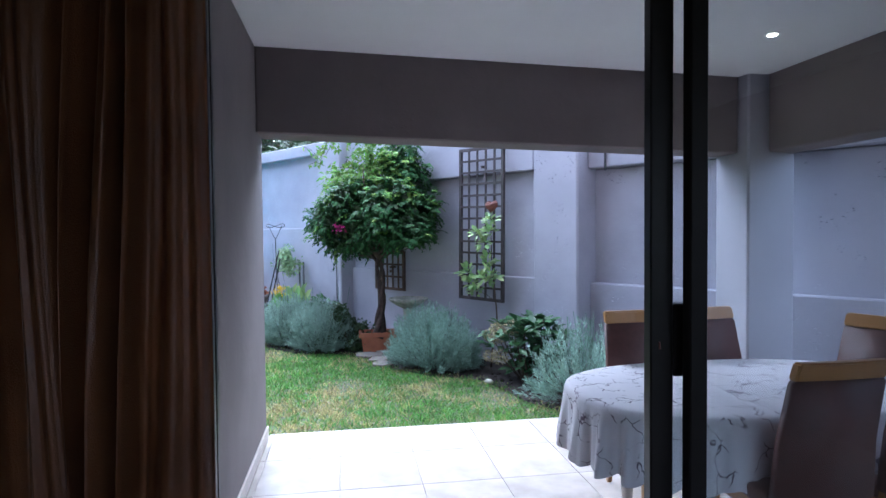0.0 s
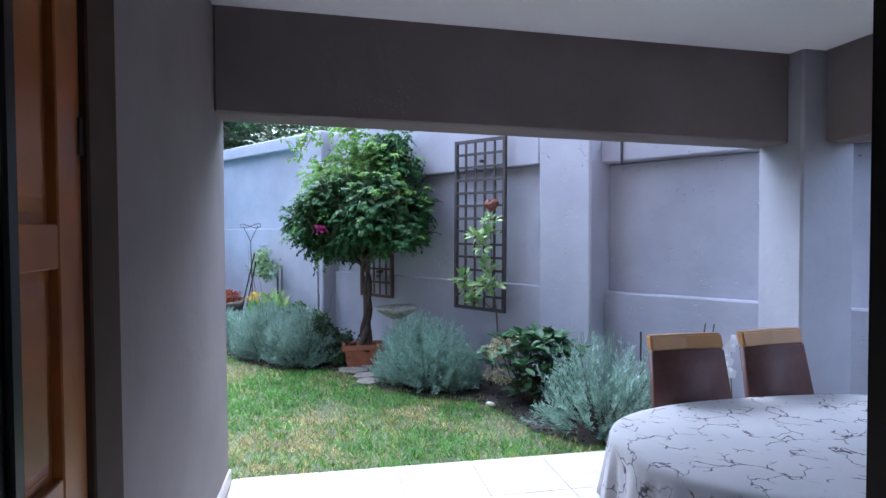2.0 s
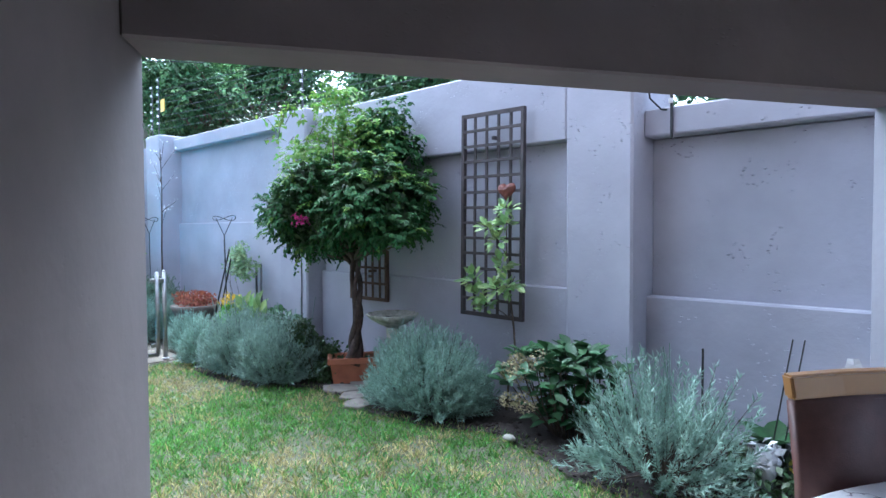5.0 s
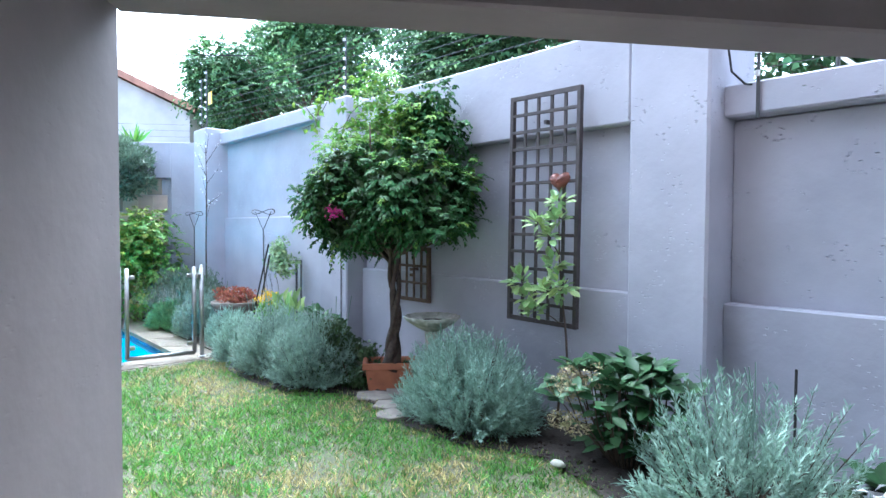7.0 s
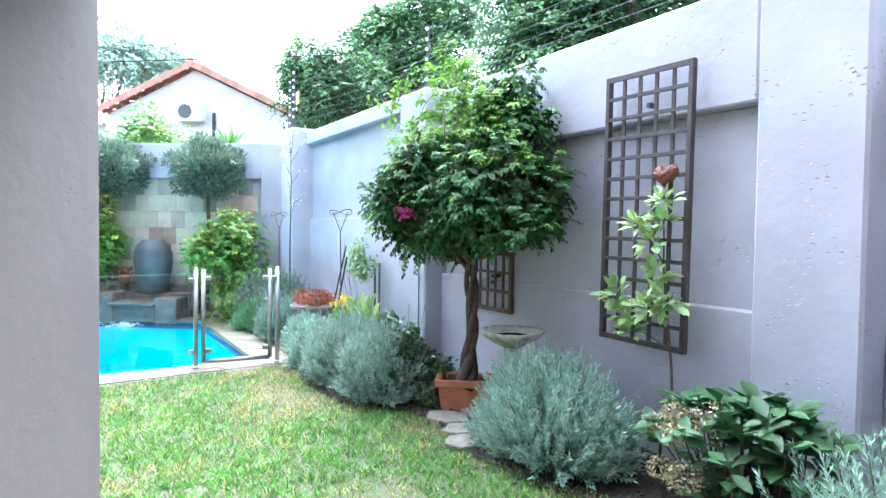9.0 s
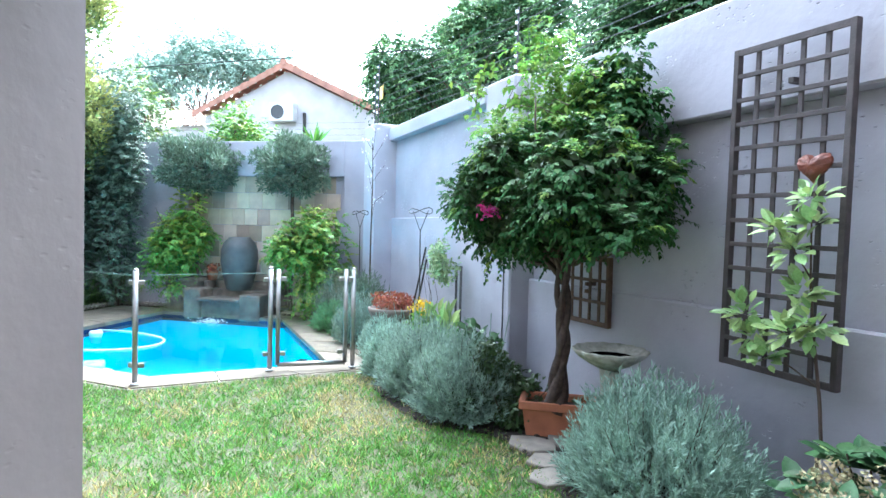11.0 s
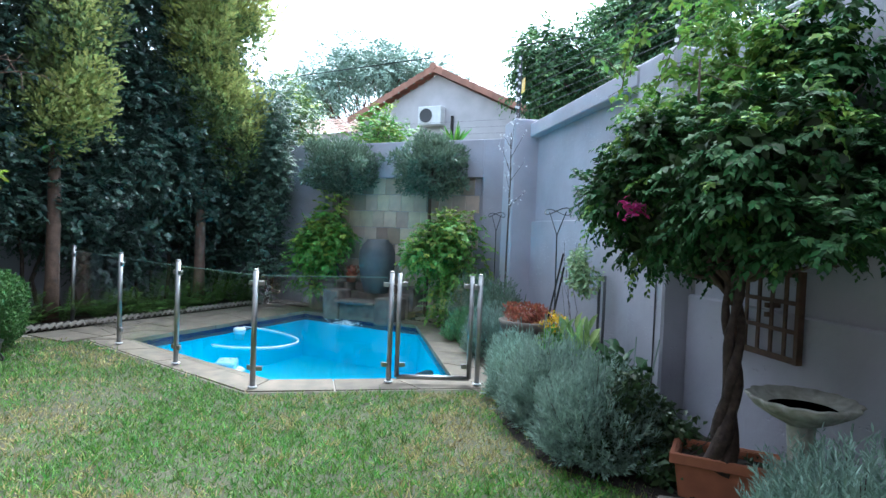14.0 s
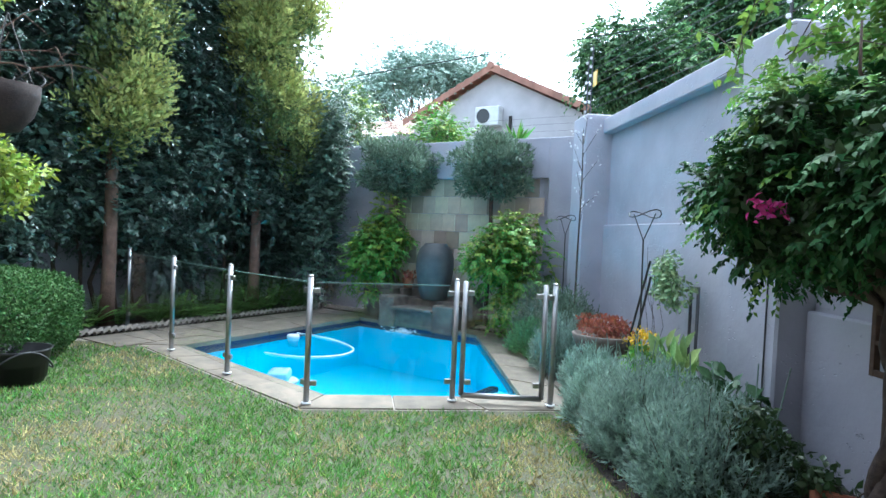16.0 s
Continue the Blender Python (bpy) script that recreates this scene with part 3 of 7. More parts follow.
sliding_panel(1.420, 3.56, -3.255, True)
sliding_panel(1.486, 3.58, -3.335)
frame_t = thing("door_2", "dark bronze aluminium frame of the sliding door", "door frame", HOUSE, kind="structure")
part("jamb", box(0.212, 0.304, DOORB - 0.218, DOORB + 0.0, 0.0, 2.40, 0.004), M_FRAME, frame_t)
part("jamb_lip", box(0.304, 0.347, DOORB - 0.228, DOORB - 0.205, 0.0, 2.40, 0.003), M_STRIP, frame_t, "bare aluminium edge strip")
part("jamb_lip", box(0.304, 0.312, DOORB - 0.03, DOORB - 0.005, 0.0, 2.40, 0.003), M_FRAME, frame_t)
strike = part("strike_plate", box(0.3042, 0.3075, DOORB - 0.165, DOORB - 0.10, 1.22, 1.37, 0.001), M_STRIP, frame_t, "aluminium strike plate")
for z in (1.255, 1.315):
    part("strike_hole", box(0.307, 0.3085, DOORB - 0.145, DOORB - 0.12, z, z + 0.035), M_BLACK, strike)
part("head", box(0.212, 3.60, DOORB - 0.16, DOORB - 0.01, 2.39, 2.42, 0.003), M_FRAME, frame_t)
part("sill_track", box(0.212, 3.60, DOORB - 0.16, DOORB + 0.0, -0.003, 0.018, 0.003), M_FRAME, frame_t)


def curtain_mesh():
    bm = bmesh.new()
    n, rows = 420, 14
    g = np.random.default_rng(3)
    ph = np.cumsum(0.30 + 0.22 * np.sin(np.linspace(0, 31, n)) + 0.12 * np.sin(np.linspace(2, 77, n)) + g.uniform(-0.03, 0.03, n))
    amp = 0.046 + 0.026 * np.sin(np.linspace(0, 23, n)) + g.normal(0, 0.001, n)
    grid = []
    for j in range(rows + 1):
        z = 0.012 + 2.58 * j / rows
        col = []
        for i in range(n):
            u = i / (n - 1)
            a = -0.75 + 1.118 * u + 0.008 * math.sin(ph[i] * 0.5 + z) + (0.022 * math.sin(z * 1.3 + u * 11) + 0.012 * math.sin(z * 3.1 + u * 23)) * min(1.0, 9 * (1 - u))
            b = -3.62 + amp[i] * math.sin(ph[i] + 0.7 * math.sin(z * 1.7 + u * 9)) * (0.75 + 0.25 * math.cos(z * 1.6 + u * 14)) + 0.010 * math.sin(ph[i] * 2.3 + z * 0.9)
            col.append(bm.verts.new((a, b, z)))
        grid.append(col)
    for j in range(rows):
        for i in range(n - 1):
            bm.faces.new((grid[j][i], grid[j][i + 1], grid[j + 1][i + 1], grid[j + 1][i]))
    ret = bmesh.ops.solidify(bm, geom=bm.faces[:], thickness=0.002)
    return bm


curtain = thing("curtain", "gathered brown gold curtain beside the sliding door", "curtain", HOUSE)
part("drape", curtain_mesh(), M_CURTAIN, curtain, smooth=True)
part("curtain_rail", tube([(-0.95, -3.62, 2.64), (3.4, -3.62, 2.64)], 0.014, 10), M_FRAME, curtain, "dark metal curtain rail", True)
for a in (-0.8, 3.2):
    part("bracket", box(a - 0.01, a + 0.01, -3.63, DOORB - 0.22, 2.63, 2.65), M_FRAME, curtain)

side = thing("door_1", "varnished orange-brown panelled wooden side door, closed", "door", HOUSE, kind="structure")
B0, B1 = -3.06, -2.225
part("board", box(-0.055, -0.035, B0, B1, 0.01, 2.36), M_DOORWOOD, side)
for y0, y1 in ((B0, B0 + 0.13), (B1 - 0.14, B1)):
    part("stile", box(-0.06, -0.008, y0, y1, 0.01, 2.36, 0.004), M_DOORWOOD, side)
RAILS = (0.01, 0.20), (0.865, 0.965), (1.485, 1.595), (2.24, 2.36)
for z0, z1 in RAILS:
    part("rail", box(-0.06, -0.010, B0 + 0.13, B1 - 0.14, z0, z1, 0.004), M_DOORWOOD, side)
for (_, z0), (z1, _) in zip(RAILS, RAILS[1:]):
    pan = bmesh.new()
    y0, y1 = B0 + 0.13, B1 - 0.14
    ring = []
    for i, x in ((0.0, -0.034), (0.025, -0.034), (0.06, -0.018)):
        ring.append([pan.verts.new((x, y, z)) for y, z in ((y0 + i, z0 + i), (y1 - i, z0 + i), (y1 - i, z1 - i), (y0 + i, z1 - i))])
    for r0, r1 in zip(ring, ring[1:]):
        for k in range(4):
            pan.faces.new((r0[k], r0[(k + 1) % 4], r1[(k + 1) % 4], r1[k]))
    pan.faces.new(ring[-1])
    part("raised_panel", pan, M_DOORWOOD, side)
part("door_frame", box(-0.10, 0.012, B1 + 0.004, -2.002, 0.0, 2.438, 0.006), M_DARKWOOD, side, "dark stained door frame")
part("door_frame", box(-0.10, 0.012, -3.118, B0 - 0.004, 0.0, 2.438, 0.006), M_DARKWOOD, side, "dark stained door frame")
part("door_frame", box(-0.10, 0.010, B0 - 0.004, B1 + 0.004, 2.364, 2.438, 0.004), M_DARKWOOD, side, "dark stained door frame")
for z in (0.3, 1.78):
    part("hinge", box(-0.012, -0.002, B1 - 0.018, B1 + 0.006, z, z + 0.1, 0.002), M_IRON, side, "dark iron hinge")

dl = thing("downlight", "small round recessed ceiling downlight, lit", "lamp", HOUSE @ Matrix.Translation((3.29, -1.31, CEIL - 0.0755)))
part("rim", lathe([(0.030, -0.004), (0.045, -0.006), (0.048, 0.0)], 24, caps=False), M_PLASTICW, dl, "white trim ring", True)
bulb = mat("lit_bulb", (0.9, 0.85, 0.75), rough=0.4)
bulb.node_tree.nodes["Principled BSDF"].inputs["Emission Color"].default_value = (1, 0.86, 0.66, 1)
bulb.node_tree.nodes["Principled BSDF"].inputs["Emission Strength"].default_value = 14.0
part("bulb", lathe([(0.0, -0.003), (0.029, -0.002), (0.029, 0.0)], 20), bulb, dl, "glowing warm bulb", True)

# ---- table and chairs ----
TC, RX, RY = (2.67, -1.93), 0.93, 0.56
M_CLOTH = mat("printed_tablecloth", (0.72, 0.70, 0.72), (0.66, 0.64, 0.67), rough=0.85, scale=5, bump=0.1, bscale=250)
n_, l_ = M_CLOTH.node_tree.nodes, M_CLOTH.node_tree.links
tc_ = n_.new("ShaderNodeTexCoord")
wob = n_.new("ShaderNodeTexNoise")
wob.inputs["Scale"].default_value, wob.inputs["Detail"].default_value = 7.0, 3.0
l_.new(tc_.outputs["Object"], wob.inputs["Vector"])
mixv = n_.new("ShaderNodeMix")
mixv.data_type = "VECTOR"
mixv.inputs["Factor"].default_value = 0.16
l_.new(tc_.outputs["Object"], mixv.inputs[4])
l_.new(wob.outputs["Color"], mixv.inputs[5])
vor = n_.new("ShaderNodeTexVoronoi")
vor.feature = "DISTANCE_TO_EDGE"
vor.inputs["Scale"].default_value = 10.0
l_.new(mixv.outputs[1], vor.inputs["Vector"])
thin = n_.new("ShaderNodeMapRange")
thin.inputs[1].default_value, thin.inputs[2].default_value = 0.012, 0.034
thin.inputs[3].default_value, thin.inputs[4].default_value = 1.0, 0.0
l_.new(vor.outputs["Distance"], thin.inputs[0])
brk = n_.new("ShaderNodeTexNoise")
brk.inputs["Scale"].default_value = 11.0
l_.new(tc_.outputs["Object"], brk.inputs["Vector"])
bm_ = n_.new("ShaderNodeMapRange")
bm_.inputs[1].default_value, bm_.inputs[2].default_value = 0.46, 0.56
l_.new(brk.outputs["Fac"], bm_.inputs[0])
mul = n_.new("ShaderNodeMath")
mul.operation = "MULTIPLY"
l_.new(thin.outputs[0], mul.inputs[0])
l_.new(bm_.outputs[0], mul.inputs[1])
ink = n_.new("ShaderNodeMix")
ink.data_type = "RGBA"
ink.inputs["B"].default_value = (0.13, 0.10, 0.13, 1)
src_ = n_["Principled BSDF"].inputs["Base Color"].links[0].from_socket
l_.new(src_, ink.inputs["A"])
l_.new(mul.outputs[0], ink.inputs["Factor"])
l_.new(ink.outputs["Result"], n_["Principled BSDF"].inputs["Base Color"])


def oval(k, n, grow_by=0.0):
    a = 2 * math.pi * k / n
    c, s = math.cos(a), math.sin(a)
    e = 0.78
    return ((RX + grow_by) * math.copysign(abs(c) ** e, c), (RY + grow_by) * math.copysign(abs(s) ** e, s))


table = thing("dining_table", "oval patio dining table under a cloth, with pale round legs", "table", HOUSE @ Matrix.Translation((*TC, 0)))
part("tabletop", prism([oval(k, 48, -0.02) for k in range(48)], 0.712, 0.742), M_CHAIRWOOD, table)
for sx in (-1, 1):
    for sy in (-1, 1):
        part("leg", tube([(sx * 0.50, sy * 0.32, 0.0), (sx * 0.50, sy * 0.32, 0.40), (sx * 0.50, sy * 0.32, 0.712)], [0.030, 0.034, 0.036], 16), M_TABLELEG, table, smooth=True)

cl = bmesh.new()
N = 288
prof = [(-0.05, 0.751), (-0.012, 0.751), (0.004, 0.744), (0.012, 0.725), (0.016, 0.68), (0.022, 0.60), (0.030, 0.52), (0.036, 0.46)]
rings = []
for j, (g_, z) in enumerate(prof):
    w = max(0.0, (j - 3) / (len(prof) - 4))
    ring = []
    for k in range(N):
        a = 2 * math.pi * k / N
        fold = w * (0.024 * math.sin(a * 26 + 1.3 * math.sin(a * 3)) + 0.010 * math.sin(a * 61 + 2))
        x, y = oval(k, N, g_ + fold)
        hem = -0.035 * abs(math.sin(a * 13)) * (1 if j == len(prof) - 1 else 0.4 * w)
        ring.append(cl.verts.new((x, y, z + hem)))
    rings.append(ring)
for r0, r1 in zip(rings, rings[1:]):
    for k in range(N):
        cl.faces.new((r0[k], r0[(k + 1) % N], r1[(k + 1) % N], r1[k]))
for shrink in (0.7, 0.4, 0.15):
    inner_ring = [cl.verts.new((v.co.x * shrink, v.co.y * shrink, 0.751)) for v in rings[0]]
    if shrink == 0.7:
        for k in range(N):
            cl.faces.new((inner_ring[k], inner_ring[(k + 1) % N], rings[0][(k + 1) % N], rings[0][k]))
    else:
        for k in range(N):
            cl.faces.new((inner_ring[k], inner_ring[(k + 1) % N], last_ring[(k + 1) % N], last_ring[k]))
    last_ring = inner_ring
hub = cl.verts.new((0, 0, 0.751))
for k in range(N):
    cl.faces.new((hub, last_ring[k], last_ring[(k + 1) % N]))
solo("tablecloth", cl, M_CLOTH, "white tablecloth with dark sprig print and scalloped hem", "tablecloth", HOUSE @ Matrix.Translation((*TC, 0)), smooth=True)


def dining_chair():
    """Faces +y; the back stands at y = 0."""
    t = thing("dining_chair", "oak dining chair with brown upholstered high back", "chair", group="chairs round the patio table")
    w0, w1 = 0.224, 0.192

    def slab(z0, z1, t0, t1, extra=0.0):
        bm = bmesh.new()
        vs = []
        for z in (z0, (z0 + z1) / 2, z1):
            k = (z - 0.42) / 0.63
            w = w0 + (w1 - w0) * k + extra
            lean = -0.10 * k * k
            vs.append([bm.verts.new((sx * w, lean + dy + (0.012 if abs(sx) < 0.5 else 0) * -1, z)) for sx, dy in ((-1, t0), (0, t0), (1, t0), (1, t1), (0, t1), (-1, t1))])
        for r0, r1 in zip(vs, vs[1:]):
            for k in range(6):
                bm.faces.new((r0[k], r0[(k + 1) % 6], r1[(k + 1) % 6], r1[k]))
        bm.faces.new(vs[-1])
        bm.faces.new(vs[0][::-1])
        bmesh.ops.recalc_face_normals(bm, faces=bm.faces)
        bmesh.ops.bevel(bm, geom=[e for e in bm.edges if e.calc_face_angle(0) > 0.6], offset=0.008, segments=2, affect="EDGES")
        return bm

    part("backrest", slab(0.47, 0.975, -0.025, 0.03), M_LEATHER, t, "brown upholstered back", True)
    part("top_rail", slab(0.977, 1.05, -0.022, 0.026, 0.004), M_CHAIRWOOD, t, "oak top rail")
    part("seat", box(-0.22, 0.22, 0.02, 0.45, 0.43, 0.50, 0.02, seg=3), M_LEATHER, t, "brown upholstered seat", True)
    part("seat_frame", box(-0.205, 0.205, 0.03, 0.435, 0.375, 0.43, 0.004), M_CHAIRWOOD, t)
    for sx in (-1, 1):
        part("leg", tube([(sx * 0.19, -0.04, 0.0), (sx * 0.19, 0.01, 0.25), (sx * 0.19, 0.012, 0.47)], [0.018, 0.022, 0.022], 4), M_CHAIRWOOD, t)
        part("leg", tube([(sx * 0.19, 0.415, 0.0), (sx * 0.19, 0.415, 0.375)], [0.017, 0.023], 4), M_CHAIRWOOD, t)
    return t


chair = dining_chair()
chair.matrix_basis = HOUSE @ pose(2.395, -1.33, 0, 0, 0, 180)
for a, b, turn in ((2.915, -1.30, 188), (3.54, -1.82, 106), (2.48, -2.66, 0), (2.99, -2.64, 0)):
    copy_thing(chair, HOUSE @ pose(a, b, 0, 0, 0, turn))


# ---- trellises, sapling, heart ----
def trellis(label, x0, x1, y, z0, z1, cols, rows, wood=M_TRELLIS):
    t = thing("trellis", label, "trellis", group="wall trellises")
    for x in (x0, x1):
        part("stile", box(x - 0.017, x + 0.017, y - 0.022, y + 0.022, z0, z1, 0.003), wood, t)
    for i in range(rows + 1):
        z = z0 + 0.02 + (z1 - z0 - 0.04) * i / rows
        h = 0.019 if i in (0, rows) else 0.013
        part("rail", box(x0 + 0.017, x1 - 0.017, y - 0.020, y - 0.006, z - h, z + h, 0.002), wood, t)
    for i in range(1, cols):
        x = x0 + (x1 - x0) * i / cols
        part("slat", box(x - 0.014, x + 0.014, y - 0.005, y + 0.009, z0 + 0.03, z1 - 0.03, 0.002), wood, t)
    for z in (z0 + 0.25, z1 - 0.25):
        part("wall_bracket", box((x0 + x1) / 2 - 0.015, (x0 + x1) / 2 + 0.015, y + 0.005, 5.64, z, z + 0.03), wood, t)
    return t


tall = trellis("tall dark-stained wooden trellis fixed to the wall", -4.375, -3.705, 5.425, 0.72, 2.565, 5, 13)
tall.matrix_basis = pose(-4.04, 5.425, 1.0) @ Matrix.Rotation(radians(0.7), 4, "Y") @ pose(4.04, -5.425, -1.0)
M_OLDWOOD = mat("weathered_brown_wood", (0.12, 0.070, 0.045), (0.06, 0.034, 0.024), rough=0.8, scale=16, bump=0.4, bscale=70)
trellis("small weathered brown wooden trellis low on the wall", -6.17, -5.57, 5.53, 0.73, 1.29, 5, 3, M_OLDWOOD)

heart = bmesh.new()
pts = [(16 * math.sin(a) ** 3 / 16 * 0.098, (13 * math.cos(a) - 5 * math.cos(2 * a) - 2 * math.cos(3 * a) - math.cos(4 * a)) / 16 * 0.088) for a in np.linspace(0, 2 * math.pi, 33)[:-1]]
f0 = [heart.verts.new((x, 0.0, z)) for x, z in pts]
f1 = [heart.verts.new((x * 0.75, -0.032, z * 0.75)) for x, z in pts]
c1 = heart.verts.new((0, -0.048, 0.0))
for k in range(32):
    heart.faces.new((f0[k], f0[(k + 1) % 32], f1[(k + 1) % 32], f1[k]))
    heart.faces.new((f1[k], f1[(k + 1) % 32], c1))
heart.faces.new(f0)
bmesh.ops.subdivide_edges(heart, edges=heart.edges[:], cuts=2, use_grid_fill=True)
for v in heart.verts:
    v.co += Vector((0, -1, 0)) * 0.012 * noise.noise(v.co * 60) + Vector((1, 0, 1)) * 0.006 * noise.noise(v.co * 45)
solo("heart_ornament", heart, M_HEART, "rusty red woven heart hung on the trellis", "ornament", pose(-3.85, 5.404, 1.85), smooth=True)

ONE_LEAF = {}


def leaf_parts(parent, name, material, spots):
    """Large leaves, each its own piece on one shared mesh."""
    if material.name not in ONE_LEAF:
        bm = bmesh.new()
        rows = [(0.0, 0.0, 0.0), (0.16, 0.22, 0.03), (0.27, 0.45, 0.035), (0.20, 0.72, 0.0), (0.0, 1.0, -0.10)]
        mid = [bm.verts.new((0, y, z * 0.2 - 0.02)) for x, y, z in rows]
        for s in (-1, 1):
            sidev = [mid[0]] + [bm.verts.new((s * x, y, z + 0.05)) for x, y, z in rows[1:-1]] + [mid[-1]]
            for i in range(4):
                q = [v for v in (mid[i], sidev[i], sidev[i + 1], mid[i + 1])]
                q = list(dict.fromkeys(q))
                bm.faces.new(q if s > 0 else q[::-1])
        ONE_LEAF[material.name] = finish(bm, name, material, True)
    for p, way, up, size in spots:
        y = Vector(way).normalized()
        x = y.cross(Vector(up)).normalized()
        z = x.cross(y)
        ob = new(name, ONE_LEAF[material.name])
        ob.parent = parent
        ob.matrix_basis = Matrix.Translation(p) @ Matrix((x, y, z)).transposed().to_4x4() @ Matrix.Scale(size, 4)


L_SAPO = mat("sapling_leaf_piece", (0.33, 0.46, 0.18), (0.22, 0.34, 0.11), rough=0.42, scale=6, objrand=0.35, hue=0.03, sub=0.2)
L_HYDO = mat("hydrangea_leaf_piece", (0.042, 0.105, 0.036), (0.026, 0.068, 0.024), rough=0.5, scale=6, objrand=0.35, hue=0.015, sub=0.15, spec=0.3)
sap = thing("sapling", "thin young sapling with pale green leaves before the trellis", "plant")
st = bmesh.new()
tube([(-3.74, 5.25, -0.02), (-3.72, 5.25, 0.2), (-3.66, 5.27, 0.45), (-3.70, 5.30, 0.68), (-3.76, 5.33, 0.95), (-3.80, 5.34, 1.25), (-3.81, 5.34, 1.6), (-3.80, 5.34, 1.72)], [0.011, 0.010, 0.009, 0.009, 0.008, 0.006, 0.004, 0.003], 7, st)
for p, q in (((-3.75, 5.33, 0.92), (-4.12, 5.30, 1.02)), ((-3.80, 5.34, 1.28), (-3.97, 5.30, 1.52)), ((-3.71, 5.31, 0.74), (-4.0, 5.28, 0.86)), ((-3.76, 5.33, 0.98), (-3.66, 5.26, 1.12))):
    tube([p, tuple((np.array(p) + q) / 2 + (0, 0, 0.02)), q], [0.005, 0.004, 0.003], 6, st)
part("stem", st, M_BARK, sap, smooth=True)
spots = []
for cx, cy, cz, r, n in ((-3.80, 5.30, 1.68, 0.09, 9), (-3.96, 5.28, 1.53, 0.08, 8), (-3.86, 5.29, 1.42, 0.10, 9), (-3.80, 5.28, 1.20, 0.10, 10), (-4.12, 5.27, 1.06, 0.09, 10), (-4.07, 5.27, 0.94, 0.10, 9), (-3.72, 5.26, 1.06, 0.12, 12), (-3.85, 5.27, 1.0, 0.11, 10), (-3.98, 5.26, 0.84, 0.09, 7), (-3.78, 5.30, 1.55, 0.07, 6)):
    for _ in range(int(n * 3.0)):
        d = Vector((random.gauss(0, 1), random.gauss(0, 0.6), random.gauss(0, 0.7))).normalized()
        spots.append((Vector((cx, cy, cz)) + d * r * random.uniform(0.1, 0.85), d + Vector((0, -0.2, 0.15)), Vector((0, -0.5, 1)), random.uniform(0.06, 0.112)))
spots.append((Vector((-3.66, 5.26, 0.5)), (0.6, -0.2, -0.5), (0, -1, 0.6), 0.11))
leaf_parts(sap, "leaf", L_SAPO, spots)


# ---- needle-leaved bushes ----
NEEDLE = (np.array([(0, 0, 0), (0.085, 0.5, 0.02), (0, 1.0, 0.04), (-0.085, 0.5, 0.02)], float), [(0, 1, 2), (0, 2, 3)])


def stems_of(c, rx, ry, h, n, rise=0.35, seed=0, base=0.25, wild=0.0):
    """Curved stems from a woody base to the outside of a low dome; returns three control points each."""
    g = np.random.default_rng(seed)
    az = g.uniform(0, 2 * math.pi, n)
    el = np.arcsin(g.uniform(-0.05, 1.0, n))
    k = g.uniform(0.78, 1.08, n) + wild * g.random(n) ** 2
    tip = np.stack([c[0] + rx * np.cos(el) * np.cos(az) * k, c[1] + ry * np.cos(el) * np.sin(az) * k, c[2] + 0.12 * h + (0.88 * h) * np.sin(el) * k], 1)
    root = np.stack([c[0] + base * rx * np.cos(az) * g.random(n), c[1] + base * ry * np.sin(az) * g.random(n), np.full(n, c[2] + 0.02)], 1)
    mid = (root + tip) / 2 + np.stack([(tip[:, 0] - c[0]) * 0.18, (tip[:, 1] - c[1]) * 0.18, np.full(n, -0.02)], 1)
    tip[:, 2] += rise * 0.12 * g.random(n)
    return root, mid, tip


def needle_bush(name, label, c, rx, ry, h, n, per, size, material, seed, spikes=0, start=0.45, wood=M_BARK, category="bush", wild=0.0):
    t = thing(name, label, category)
    root, mid, tip = stems_of(c, rx, ry, h, n, seed=seed, wild=wild)
    s = np.repeat(np.linspace(start, 1.0, per)[None], n, 0) + RNG.uniform(-0.02, 0.02, (n, per))
    s = np.clip(s, 0, 1)[..., None]
    pos = (1 - s) ** 2 * root[:, None] + 2 * s * (1 - s) * mid[:, None] + s ** 2 * tip[:, None]
    tan = unit((2 * (1 - s) * (mid - root)[:, None] + 2 * s * (tip - mid)[:, None]).reshape(-1, 3))
    pos = pos.reshape(-1, 3)
    keep = pos[:, 2] > 0.0
    pos, tan = pos[keep], tan[keep]
    m = len(pos)
    along = unit(tan * 0.9 + rand_dirs(m) * 0.75 + np.array([0, 0, 0.12]))
    me = scatter_mesh("needles", NEEDLE, pos, along, rand_dirs(m) + np.array([0, 0, 0.8]), size * RNG.uniform(0.6, 1.25, m), material)
    part("needles", me, None, t, "dense narrow leaves")
    bm = bmesh.new()
    for i in range(0, n, max(1, n // 70)):
        tube([root[i], mid[i] * 0.55 + root[i] * 0.2 + tip[i] * 0.25, tip[i]], [0.006, 0.004, 0.0015], 4, bm, caps=False)
    tagged(part("woody_base", bm, wood, t, "woody twigs"), kind="stuff")
    if spikes:
        for i in range(spikes):
            bm = bmesh.new()
            a = random.uniform(0, 6.28)
            r = random.uniform(0, 0.75)
            p = Vector((c[0] + rx * r * math.cos(a), c[1] + ry * r * math.sin(a), c[2] + h * 0.7))
            q = p + Vector((random.uniform(-0.08, 0.08), random.uniform(-0.05, 0.05), random.uniform(0.2, 0.42)))
            tube([p, (p + q) / 2 + Vector((0.01, 0, 0)), q], [0.003, 0.003, 0.004], 4, bm)
            part("dry_flower_spike", bm, L_LAV, t, "thin dry flower spike")
    return t


